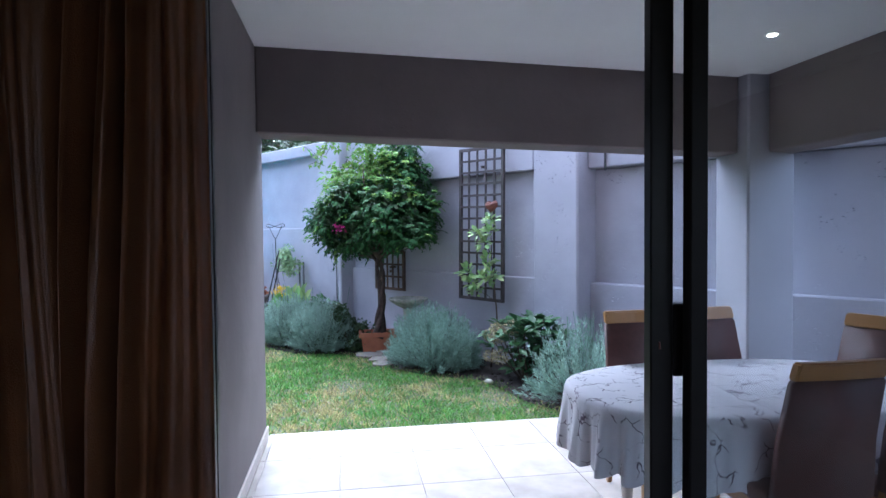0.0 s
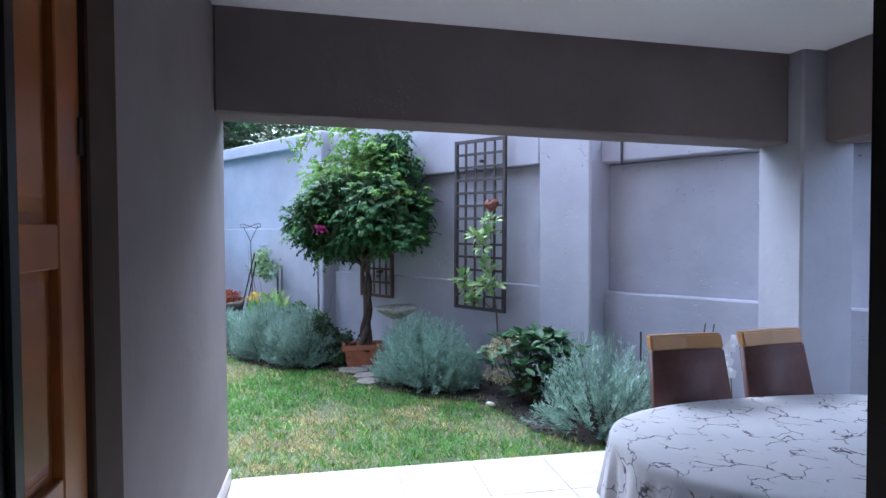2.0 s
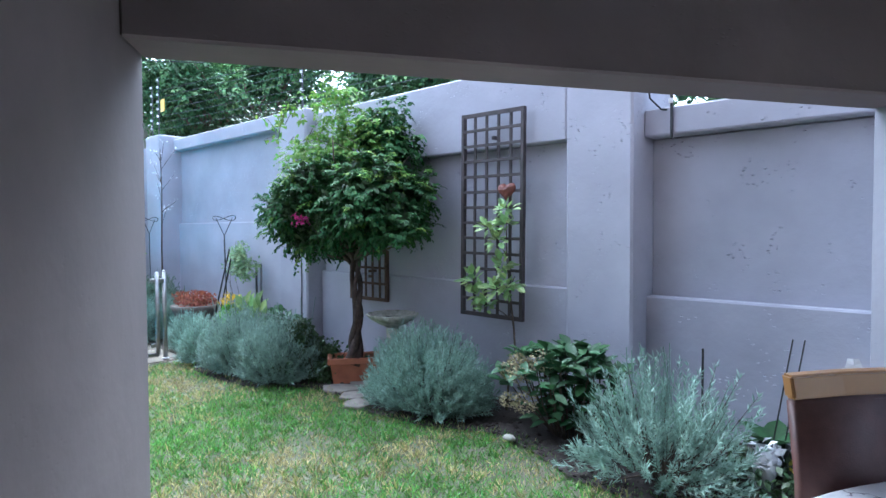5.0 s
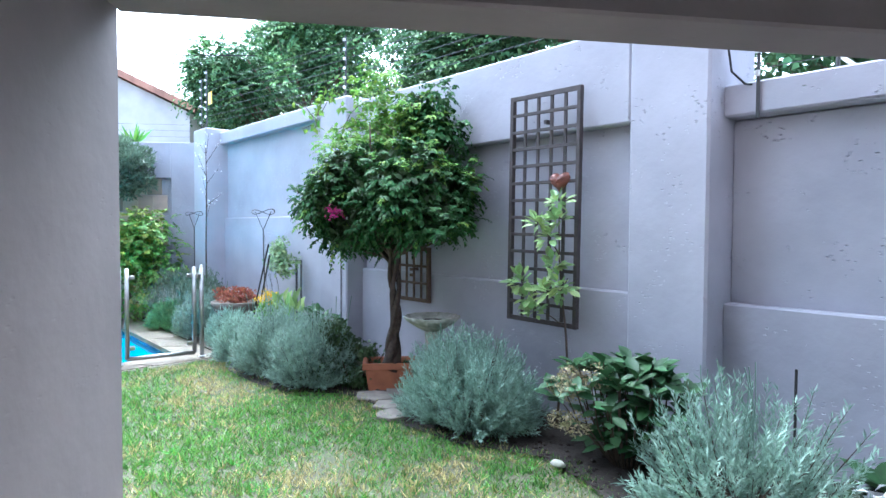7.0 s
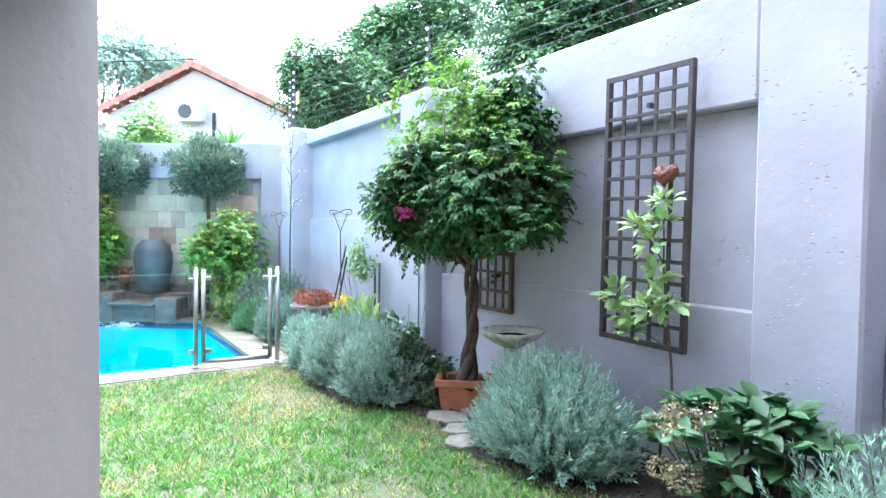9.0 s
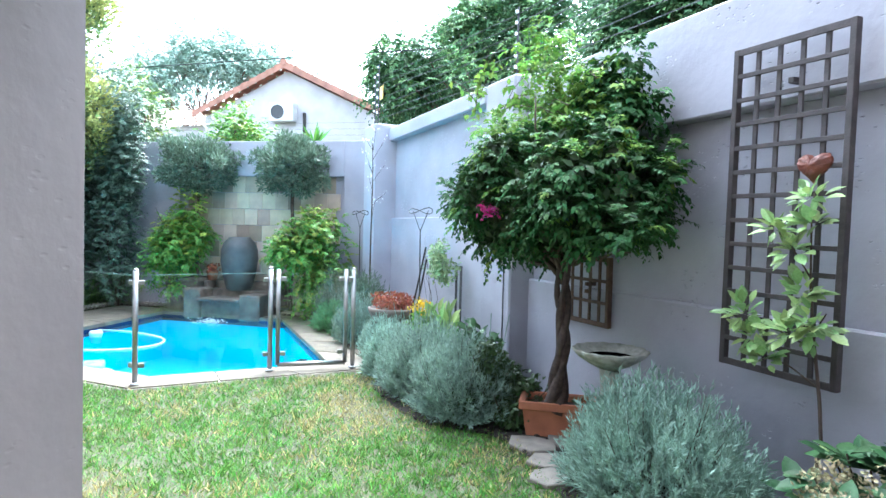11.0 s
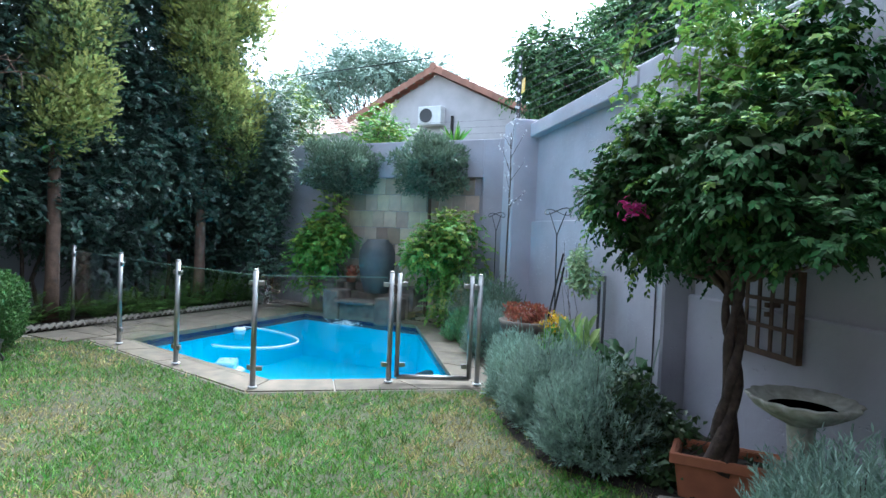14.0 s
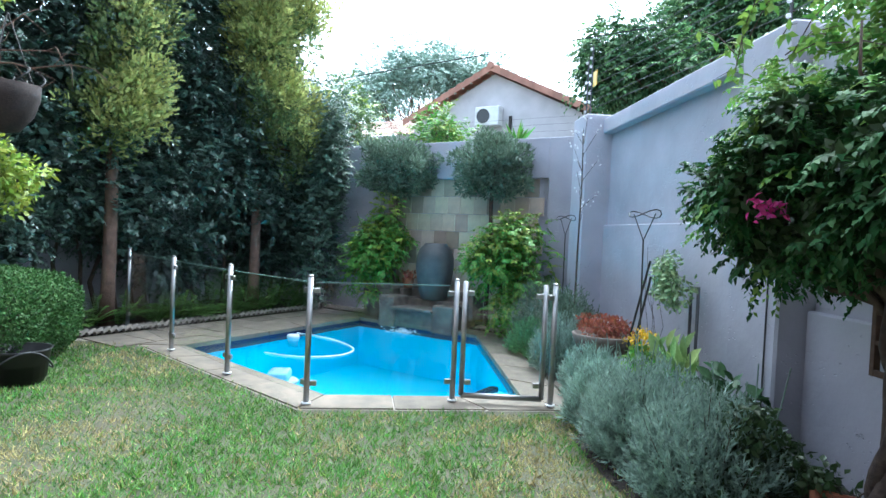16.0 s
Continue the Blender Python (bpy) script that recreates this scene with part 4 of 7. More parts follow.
needle_bush("lavender_bush", "rounded grey-green lavender bush beside the lawn", (-6.85, 4.50, -0.03), 0.52, 0.44, 0.66, 980, 32, 0.050, L_LAV, 1, 10)
needle_bush("lavender_bush", "rounded grey-green lavender bush beside the lawn", (-6.18, 4.55, -0.03), 0.52, 0.42, 0.64, 980, 32, 0.050, L_LAV, 2, 8)
needle_bush("curry_bush", "dense silver-green curry bush in the flower bed", (-4.30, 4.86, -0.03), 0.64, 0.46, 0.70, 1400, 40, 0.044, L_SILVER, 3, 4)
needle_bush("curry_bush", "loose silver-green curry bush with dry spikes beside the patio", (-2.22, 4.80, -0.03), 0.50, 0.44, 0.60, 260, 56, 0.052, L_SILVER, 4, 12, wild=0.42)
ivy = thing("ivy_shrub", "low dark green leafy shrub beside the terracotta trough", "bush")
foliage("foliage", lobes_in((-5.90, 4.76, 0.22), (0.46, 0.42, 0.36), 20, 0.32, 5) + lobes_in((-5.2, 5.2, 0.10), (0.45, 0.18, 0.16), 8, 0.36, 6), 6200, 0.058, L_DARK, ivy, LEAF, floor=0.0, shell=0.8)
ivs = bmesh.new()
for _ in range(12):
    branch(ivs, (-5.8, 4.8, -0.03), (-5.8 + random.uniform(-0.3, 0.3), 4.8 + random.uniform(-0.25, 0.25), random.uniform(0.15, 0.35)), 0.006, 0.003, 3)
part("stems", ivs, M_BARK, ivy)

# ---- hydrangea ----
hyd = thing("hydrangea", "leafy green hydrangea with faded cream flower heads", "bush")
spots = []
TIPS = []
for i in range(38):
    a, r = random.uniform(0, 6.28), random.uniform(0.1, 1.0)
    tip = Vector((-3.05 + 0.56 * r * math.cos(a), 5.04 + 0.36 * r * math.sin(a), 0.22 + 0.38 * math.sqrt(max(0, 1 - r * r * 0.85)) + random.uniform(-0.05, 0.06)))
    TIPS.append(tip)
    root = Vector((-3.02 + 0.1 * math.cos(a), 5.06 + 0.1 * math.sin(a), -0.03))
    part("stem", tube([root, (root + tip) / 2 + Vector((0.05 * math.cos(a), 0.05 * math.sin(a), 0)), tip], [0.007, 0.006, 0.004], 5), M_BARK, hyd)
    for k in range(7):
        az = random.uniform(0, 6.28)
        d = Vector((math.cos(az), math.sin(az), random.uniform(-0.35, 0.35)))
        spots.append((root.lerp(tip, random.uniform(0.22, 1.0)) + d * 0.02, d, Vector((0.5 * d.x, 0.5 * d.y - 0.3, 1)), random.uniform(0.09, 0.15)))
for tip in TIPS:
    for k in range(6):
        d = Vector((math.cos(k * 1.05 + tip.x * 40), math.sin(k * 1.05 + tip.x * 40), random.uniform(-0.5, 0.5)))
        spots.append((tip + d * 0.01 + Vector((0, 0, random.uniform(-0.05, 0.0))), d + Vector((0, 0, random.uniform(0.0, 0.7))), Vector((-0.6 * d.x, -0.6 * d.y - 0.3, 1)), random.uniform(0.10, 0.17)))
leaf_parts(hyd, "leaf", L_HYDO, spots)
for x, y, z, r in ((-3.40, 4.84, 0.44, 0.085), (-3.12, 4.86, 0.55, 0.10), (-3.36, 4.80, 0.24, 0.08), (-3.27, 4.80, 0.44, 0.08), (-3.19, 4.74, 0.26, 0.09), (-3.35, 4.88, 0.52, 0.075)):
    pos, out = blob_points([(np.array((x, y, z)), np.array((r, r, r * 0.8)))], 170, 0.2)
    part("flower_head", scatter_mesh("flower_head", SMALL, pos, rand_dirs(170), out, 0.026, L_HYDF), None, hyd, "faded cream flower head")

# ---- potted bougainvillea tree ----
TR = HOUSE @ pose(1.05, 3.285, -0.03)
trough = thing("planter_trough", "rectangular terracotta planter trough with a moulded rim", "planter", TR)


def open_box(l, w, h, taper, wall):
    bm = bmesh.new()
    rings = []
    for z, k, inset in ((0, taper, 0), (h, 1, 0), (h, 1, wall), (h * 0.72, 0.97, wall)):
        x, y = l / 2 * k - inset, w / 2 * k - inset
        rings.append([bm.verts.new(p) for p in ((-x, -y, z), (x, -y, z), (x, y, z), (-x, y, z))])
    for r0, r1 in zip(rings, rings[1:]):
        for k in range(4):
            bm.faces.new((r0[k], r0[(k + 1) % 4], r1[(k + 1) % 4], r1[k]))
    bm.faces.new(rings[0][::-1])
    bm.faces.new(rings[-1])
    bmesh.ops.bevel(bm, geom=bm.edges[:], offset=0.006, segments=2, affect="EDGES")
    return bm


part("body", open_box(0.53, 0.29, 0.262, 0.86, 0.022), M_TERRA, trough)
rim = bmesh.new()
for x0, x1, y0, y1 in ((-0.285, 0.285, -0.16, -0.138), (-0.285, 0.285, 0.138, 0.16), (-0.285, -0.256, -0.137, 0.137), (0.256, 0.285, -0.137, 0.137)):
    box(x0, x1, y0, y1, 0.205, 0.268, 0.006, rim)
part("rim", rim, M_TERRA, trough, "thick moulded rim")
part("soil", box(-0.235, 0.235, -0.115, 0.115, 0.17, 0.215), M_SOIL, trough, "dark potting soil")

tree = thing("bougainvillea_tree", "bougainvillea trained as a round-headed potted tree with a twisted trunk", "tree")
M_TRUNK = mat("gnarled_bark", (0.075, 0.050, 0.042), (0.028, 0.019, 0.017), rough=0.95, scale=26, detail=9, bump=1.0, bscale=30)
tk = bmesh.new()
base = Vector((-5.46, 4.97, 0.16))
topk = Vector((-5.43, 5.0, 1.30))
for s in range(3):
    pts_, rad_ = [], []
    for i in range(17):
        u = i / 16
        a = s * 2.09 + u * 7.5
        p = base.lerp(topk, u) + Vector((math.cos(a), math.sin(a), 0)) * (0.034 + 0.012 * math.sin(u * 9 + s)) + Vector((0.045 * math.sin(u * 4.0), 0, 0))
        pts_.append(p)
        rad_.append(0.031 - 0.010 * u + (0.026 * (1 - u) ** 4) + 0.004 * math.sin(u * 23 + s * 2))
    tube(pts_, rad_, 9, tk, wobble=0.10)
part("trunk", tk, M_TRUNK, tree, "twisted woody trunk", True)
for i in range(22):
    a = i * 2.4
    tip = (-5.64 + 1.0 * math.cos(a) * random.uniform(0.5, 1), 4.95 + 0.42 * math.sin(a) * random.uniform(0.5, 1), random.uniform(1.35, 2.4))
    lb = bmesh.new()
    branch(lb, (-5.45, 4.99, random.uniform(1.1, 1.3)), tip, 0.018, 0.005, 5, 0.06)
    part("limb", lb, M_BARK, tree, "thin crooked limb", True)
crown = lobes_in((-5.47, 4.88, 1.72), (1.10, 0.52, 0.54), 60, 0.24, 11, 1.0, 0.6) + lobes_in((-5.50, 5.14, 1.66), (1.0, 0.28, 0.48), 22, 0.30, 15, 1.0, 0.5)
# core's hidden back lobes are added leaf mass that shades the wall
core = [(np.array((-5.50, 4.94, 1.68)), np.array((0.92, 0.44, 0.42)))] + lobes_in((-5.82, 5.28, 1.76), (1.0, 0.20, 0.50), 44, 0.30, 16, 1.0, 0.2)


def over_skirt(p, lift=0.0):
    """Above the crown's lower edge, which rises towards the patio side."""
    u = (p[:, 0] + 5.46) * 0.72 + (p[:, 1] - 4.95) * 0.69
    bloom = np.linalg.norm(p - np.array((-5.50, 4.42, 1.62)), axis=1) > 0.17     # room for the one cluster of bracts
    return (p[:, 2] > 1.29 + lift + 0.24 * np.clip(u / 0.85, -0.3, 1.2)) & bloom


# shade inside the crown is put into these inner leaves' darker colour
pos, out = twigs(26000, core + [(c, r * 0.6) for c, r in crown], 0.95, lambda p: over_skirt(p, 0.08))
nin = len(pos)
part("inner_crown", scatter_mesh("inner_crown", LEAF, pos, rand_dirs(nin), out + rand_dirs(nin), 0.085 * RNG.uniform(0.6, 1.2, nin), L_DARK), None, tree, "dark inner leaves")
pos, out = twigs(3400, crown, 0.45, over_skirt)
# young marks twigs lit from above and left; that light is in their colour
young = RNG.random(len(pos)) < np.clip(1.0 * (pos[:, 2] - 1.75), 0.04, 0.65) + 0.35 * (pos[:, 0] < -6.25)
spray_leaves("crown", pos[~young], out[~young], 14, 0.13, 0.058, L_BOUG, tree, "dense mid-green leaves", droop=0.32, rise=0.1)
spray_leaves("young_leaves", pos[young], out[young], 12, 0.15, 0.060, L_NEW_LIT, tree, "upper and left leaves, coloured lighter as lit", droop=0.45, rise=0.2)
plume = lobes_in((-5.72, 5.02, 2.36), (0.85, 0.38, 0.40), 26, 0.28, 12, 0.9) + lobes_in((-5.8, 5.05, 2.70), (0.5, 0.3, 0.3), 9, 0.33, 14, 0.9)
pos, out = twigs(300, lobes_in((-5.26, 5.25, 2.50), (0.42, 0.22, 0.36), 14, 0.32, 17, 0.9), 0.9)
spray_leaves("back_crown", pos, out, 9, 0.16, 0.072, L_BOUG, tree, "dark leaves against the wall")
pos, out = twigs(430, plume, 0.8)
spray_leaves("upper_crown", pos, out, 11, 0.22, 0.062, L_NEW_LIT, tree, "loose light green young shoots", rise=0.6)
shoots = []
for i in range(30):
    a = random.uniform(0, 6.28)
    p = Vector((-5.9 + 0.75 * math.cos(a), 4.95 + 0.3 * math.sin(a), random.uniform(2.2, 2.75)))
    q = p + Vector((random.uniform(-0.5, 0.3), random.uniform(-0.2, 0.1), random.uniform(-0.02, 0.28)))
    part("shoot", tube([p, (p + q) / 2 + Vector((0, 0, 0.04)), q], [0.004, 0.003, 0.002], 4), M_BARK, tree, "thin arching shoot")
    shoots += [p.lerp(q, random.random()) for _ in range(8)]
pp = np.array([tuple(v) for v in shoots])
part("shoot_leaves", scatter_mesh("shoot_leaves", LEAF, pp, rand_dirs(len(pp)) + np.array([0, 0, -0.3]), rand_dirs(len(pp)) + np.array([0, 0, 1.0]), 0.075, L_NEW_LIT), None, tree)
pos, out = blob_points([(np.array((-5.52, 4.38, 1.62)), np.array((0.08, 0.06, 0.06))), (np.array((-5.44, 4.40, 1.595)), np.array((0.05, 0.04, 0.04)))], 46, 0.5)
part("flower_cluster", scatter_mesh("flower_cluster", LEAF, pos, rand_dirs(46), out, 0.045, L_PINK), None, tree, "one small cluster of magenta bracts")

# ---- birdbath, stepping stones, bed ----
M_BATH = mat("pale_cast_stone", (0.40, 0.39, 0.34), (0.20, 0.20, 0.165), rough=0.85, scale=16, detail=8, bump=0.4, bscale=60)
bath = thing("birdbath", "pale cast-stone birdbath with a scalloped shell rim", "birdbath", pose(-4.93, 5.03, -0.03) @ Matrix.Diagonal((0.9, 0.9, 1, 1)))
part("pedestal", lathe([(0.14, 0), (0.14, 0.04), (0.09, 0.09), (0.065, 0.25), (0.06, 0.5), (0.075, 0.64)], 20), M_BATH, bath, smooth=True)
part("bowl", lathe([(0.07, 0.62), (0.15, 0.655), (0.235, 0.705), (0.27, 0.742), (0.262, 0.752), (0.225, 0.722), (0.13, 0.69), (0.0, 0.68)], 80, wave=lambda a, z: 1 + (0.05 * max(0, (z - 0.60) / 0.15)) * math.cos(14 * a)), M_BATH, bath, "scalloped bowl", True)
part("water", lathe([(0.0, 0.704), (0.165, 0.704)], 32), mat("murky_water", (0.055, 0.052, 0.034), (0.03, 0.028, 0.02), rough=0.15, scale=12), bath, "dark still water")

bed = bmesh.new()
EDGE = [(-7.75, 4.42), (-7.15, 4.10), (-6.5, 4.10), (-6.0, 4.18), (-5.67, 4.50), (-5.35, 4.62), (-4.9, 4.50), (-4.57, 4.43), (-4.0, 4.47), (-3.47, 4.72), (-3.05, 4.62), (-2.6, 4.40), (-2.2, 4.36), (-1.75, 4.62), (-1.52, 4.95)]
BEDPOLY = EDGE + [(-1.0, 5.75), (-2.74, 5.75), (-2.74, 5.52), (-3.32, 5.5), (-6.9, 5.58), (-7.4, 5.38), (-10.5, 5.44), (-9.2, 4.62)]
vs = [bed.verts.new((x, y, -0.018)) for x, y in BEDPOLY]
bed.faces.new(vs)
bmesh.ops.triangulate(bed, faces=bed.faces[:])
solo("flower_bed", bed, M_SOIL, "dark soil of the flower bed, shade put into its colour", "soil", kind="structure")
clods = bmesh.new()
for _ in range(420):
    i = random.randrange(len(EDGE) - 1)
    u = random.random()
    x, y = EDGE[i][0] * (1 - u) + EDGE[i + 1][0] * u, EDGE[i][1] * (1 - u) + EDGE[i + 1][1] * u + abs(random.gauss(0.05, 0.25))
    r = random.uniform(0.008, 0.026)
    if y < 5.4:
        bmesh.ops.create_icosphere(clods, subdivisions=1, radius=r, matrix=Matrix.Translation((x, y, -0.016)) @ Matrix.Diagonal((1, random.uniform(0.7, 1.2), 0.6, 1)))
solo("soil_clods", clods, M_SOIL, "loose clods of dark soil on the bed", "soil", kind="stuff")
peb = solo("pebble", lathe([(0.0, -0.012), (0.04, 0.0), (0.045, 0.012), (0.03, 0.03), (0.0, 0.036)], 12), M_STONE, "single pale pebble on the soil", "stone", pose(-3.27, 4.66, -0.006) @ Matrix.Diagonal((1.2, 0.8, 1, 1)), smooth=True)
for x, y, r, turn in ((-5.33, 4.72, 0.19, 20), (-5.02, 4.66, 0.17, 75), (-4.80, 4.50, 0.16, 140), (-5.28, 4.98, 0.17, 200)):
    poly = [(r * random.uniform(0.8, 1.1) * math.cos(k * 1.047), r * random.uniform(0.7, 0.95) * math.sin(k * 1.047)) for k in range(6)]
    sb = prism(poly, -0.03, 0.0)
    bmesh.ops.bevel(sb, geom=sb.edges[:], offset=0.006, segments=1, affect="EDGES")
    solo("stepping_stone", sb, M_PAVER, "irregular pale flagstone set beside the flower bed", "paving stone", pose(x, y, 0, 0, 0, turn), "stepping stones")

# clutter by the patio corner: orchid pot, white jug, stakes
orch = thing("orchid_pot", "black plastic pot with strap leaves and two dark stakes", "plant", pose(-1.70, 5.28, -0.02))
part("pot", lathe([(0.07, 0), (0.09, 0.17), (0.098, 0.19), (0.088, 0.19), (0.08, 0.15), (0.0, 0.15)], 20), M_BLACK, orch, smooth=True)
for x, y in ((-0.01, 0.0), (0.05, 0.02)):
    part("stake", tube([(x, y, 0.15), (x + 0.11, y, 0.86)], 0.005, 6), M_IRON, orch, "thin dark stake")
leaf_parts(orch, "leaf", L_HYDO, [((0.0, 0, 0.19), (math.cos(a), math.sin(a), 0.45), (0, 0, 1), 0.26) for a in (0.4, 1.7, 2.9, 4.2, 5.4)])
leaf_parts(orch, "leaf", mat("yellowing_leaf", (0.55, 0.50, 0.05), rough=0.5), [((0.10, -0.04, 0.14), (0.6, -0.3, -0.7), (0, -1, 0.3), 0.12)])
jug = thing("white_flower_pot", "small white pot with a crumpled white bloom", "pot", pose(-1.69, 5.06, -0.02) @ Matrix.Scale(1.2, 4))
part("pot", lathe([(0.04, 0), (0.055, 0.10), (0.058, 0.11), (0.05, 0.105), (0.0, 0.09)], 16), M_PLASTICW, jug, smooth=True)
pos, out = blob_points([(np.array((0.0, 0.0, 0.16)), np.array((0.07, 0.06, 0.06)))], 60, 0.4)
part("bloom", scatter_mesh("bloom", LEAF, pos, rand_dirs(60), out, 0.06, L_WHITE), None, jug, "crumpled white petals")
wor = thing("white_orchid", "white-flowered orchid in a small pot behind the chairs", "plant", pose(-1.24, 4.80, 0.0))
part("pot", lathe([(0.05, 0), (0.07, 0.12), (0.075, 0.14), (0.065, 0.135), (0.0, 0.12)], 18), M_PLASTICW, wor, smooth=True)
leaf_parts(wor, "leaf", L_HYDO, [((0.0, 0, 0.13), (math.cos(a), math.sin(a), 0.5), (0, 0, 1), 0.2) for a in (0.2, 1.9, 3.4, 5.0)])
part("flower_stem", tube([(0, 0, 0.12), (-0.01, 0.01, 0.45), (-0.02, -0.01, 0.70), (0.03, -0.03, 0.84)], [0.005, 0.004, 0.003, 0.002], 6), L_HYD, wor, smooth=True)
for bx, by, bz in ((0.03, -0.04, 0.83), (0.0, -0.05, 0.775), (-0.035, -0.04, 0.725), (-0.01, -0.06, 0.68), (-0.045, -0.04, 0.63), (0.005, -0.05, 0.60)):
    bl = bmesh.new()
    for k in range(5):
        a = k * 1.257 + bz * 30
        tipv = Vector((0.042 * math.cos(a), -0.012, 0.042 * math.sin(a)))
        sd_ = Vector((-math.sin(a), 0, math.cos(a))) * 0.020
        c_ = Vector((0, -0.004, 0))
        bl.faces.new([bl.verts.new(Vector((bx, by, bz)) + v) for v in (c_, tipv * 0.6 + sd_, tipv, tipv * 0.6 - sd_)])
    part("blossom", bl, L_WHITE, wor, "white orchid blossom")
gc = thing("ground_cover", "low green leaves and litter beside the patio edge", "plant")
pos = np.stack([RNG.uniform(-1.95, -1.35, 500), RNG.uniform(4.75, 5.5, 500), RNG.uniform(-0.02, 0.12, 500)], 1)
part("leaves", scatter_mesh("leaves", LEAF, pos, rand_dirs(500) + np.array([0, 0, 0.2]), rand_dirs(500) * 0.5 + np.array([0, 0, 1.0]), RNG.uniform(0.03, 0.08, 500), L_DARK), None, gc)
stake = solo("garden_stake", tube([(-2.12, 5.25, -0.02), (-2.12, 5.25, 0.72)], 0.008, 8), M_IRON, "thin dark upright stake behind the bush", "stake")

# ---- west end of the bed: bowl, supports, flowers ----
bowl = thing("stone_bowl_planter", "cast-stone bowl planter filled with orange-red foliage", "planter", pose(-8.75, 4.86, -0.03) @ Matrix.Diagonal((0.88, 0.88, 0.95, 1)))
part("foot", lathe([(0.2, 0), (0.2, 0.06), (0.12, 0.12), (0.12, 0.3)], 20), M_FOUNT, bowl, smooth=True)
part("bowl", lathe([(0.12, 0.28), (0.26, 0.36), (0.34, 0.5), (0.36, 0.56), (0.33, 0.57), (0.29, 0.5), (0.0, 0.48)], 36), M_FOUNT, bowl, smooth=True)
pos, out = blob_points(lobes_in((0, 0, 0.64), (0.36, 0.36, 0.13), 14, 0.36, 21), 1500, 0.6)
part("red_foliage", scatter_mesh("red_foliage", SMALL, pos, unit(out + rand_dirs(1500) * 0.6), rand_dirs(1500) + np.array([0, 0, 1]), 0.05, L_RED), None, bowl, "orange-red succulents")
pos, out = blob_points([(np.array((0, 0, 0.70)), np.array((0.22, 0.22, 0.05)))], 60, 0.5)
part("blooms", scatter_mesh("blooms", SMALL, pos, rand_dirs(60), out, 0.03, L_WHITE), None, bowl, "tiny white blooms")


def plant_support(x, y, top, lean, label):
    t = thing("plant_support", label, "plant support", pose(x, y, -0.03))
    part("stake", tube([(0, 0, 0), (lean * 0.5, 0, 0.8), (lean, 0, top - 0.22)], 0.007, 6), M_IRON, t)
    for s in (-1, 1):
        part("fork", tube([(lean, 0, top - 0.22), (lean + s * 0.17, 0.02 * s, top)], 0.005, 6), M_IRON, t)
    loop = [(lean + 0.23 * math.cos(a), 0.10 * math.sin(a), top + 0.03 * math.cos(2 * a)) for a in np.linspace(0, 2 * math.pi, 17)]
    part("ring", tube(loop, 0.005, 6, caps=False), M_IRON, t)
    return t


plant_support(-7.72, 4.80, 1.70, -0.06, "dark wire plant support with a looped top ring")
plant_support(-10.25, 4.85, 1.72, -0.02, "dark wire plant support with a looped top ring")
for x0, x1, z1 in ((-8.35, -7.85, 1.28), (-8.2, -7.82, 1.15)):
    solo("leaning_stake", tube([(x0, 4.86, 0.0), ((x0 + x1) / 2 + 0.02, 4.86, z1 / 2), (x1, 4.9, z1)], 0.010, 6), M_IRON, "dark leaning garden stake in the bed", "stake", group="leaning stakes")
for x in (-7.90, -7.78):
    solo("pipe", tube([(x, 5.30, -0.03), (x, 5.30, 1.08)], 0.014, 10), M_WIRE, "thin grey pipe standing against the wall", "pipe", group="thin pipes", smooth=True)
solo("cable", tube([(-6.93, 5.352, 0.0), (-6.93, 5.352, 1.25)], 0.006, 6), M_WIRE, "thin grey cable on the pilaster", "cable")
fl = thing("yellow_flowers", "clump of yellow flowers and lime leaves in the bed", "plant")
pos, out = blob_points(lobes_in((-7.50, 4.72, 0.68), (0.26, 0.14, 0.09), 8, 0.4, 31), 260, 0.7)
tagged(part("petals", scatter_mesh("petals", SMALL, pos, rand_dirs(len(pos)), out, 0.030, L_YEL), None, fl, "small yellow petals"), kind="stuff")
pos, out = blob_points(lobes_in((-7.4, 4.82, 0.40), (0.42, 0.22, 0.22), 10, 0.4, 32), 700, 0.8)
part("leaves", scatter_mesh("leaves", LEAF, pos, unit(out + rand_dirs(700) * 0.5), rand_dirs(700) + np.array([0, 0, 1]), 0.08, L_NAND), None, fl)
leaf_parts(fl, "leaf", L_SAPO, [((-7.15 + random.uniform(-0.22, 0.16), 4.84 + random.uniform(-0.1, 0.1), random.uniform(0.46, 0.64)), (random.uniform(-1, 1), random.uniform(-1, 0.4), 1.2), (0, -1, 0.4), random.uniform(0.14, 0.22)) for _ in range(30)])
dk = thing("broadleaf_plant", "dark green broad-leaved plant against the pilaster", "plant")
leaf_parts(dk, "leaf", L_HYDO, [((-6.75 + random.uniform(-0.36, 0.36), 5.0 + random.uniform(-0.12, 0.12), random.uniform(0.2, 0.58)), (random.uniform(-1, 1), random.uniform(-1, 0.3), 0.5), (0, -0.6, 1), random.uniform(0.09, 0.15)) for _ in range(95)])
part("stems", tube([(-6.55, 4.98, -0.03), (-6.55, 4.98, 0.3)], 0.02, 6), M_BARK, dk)
cb = thing("wall_climber", "wispy pale green climber before the wall", "plant")
foliage("leaves", lobes_in((-8.12, 5.18, 1.10), (0.56, 0.12, 0.34), 18, 0.32, 33), 1300, 0.050, L_SAP, cb, SMALL, shell=0.9)
cs = bmesh.new()
for k in range(5):
    branch(cs, (-8.3, 5.2, -0.03), (-8.35 + random.uniform(-0.25, 0.25), 5.15, random.uniform(1.0, 1.4)), 0.003, 0.0015, 6, 0.03)
part("stems", cs, M_BARK, cb)
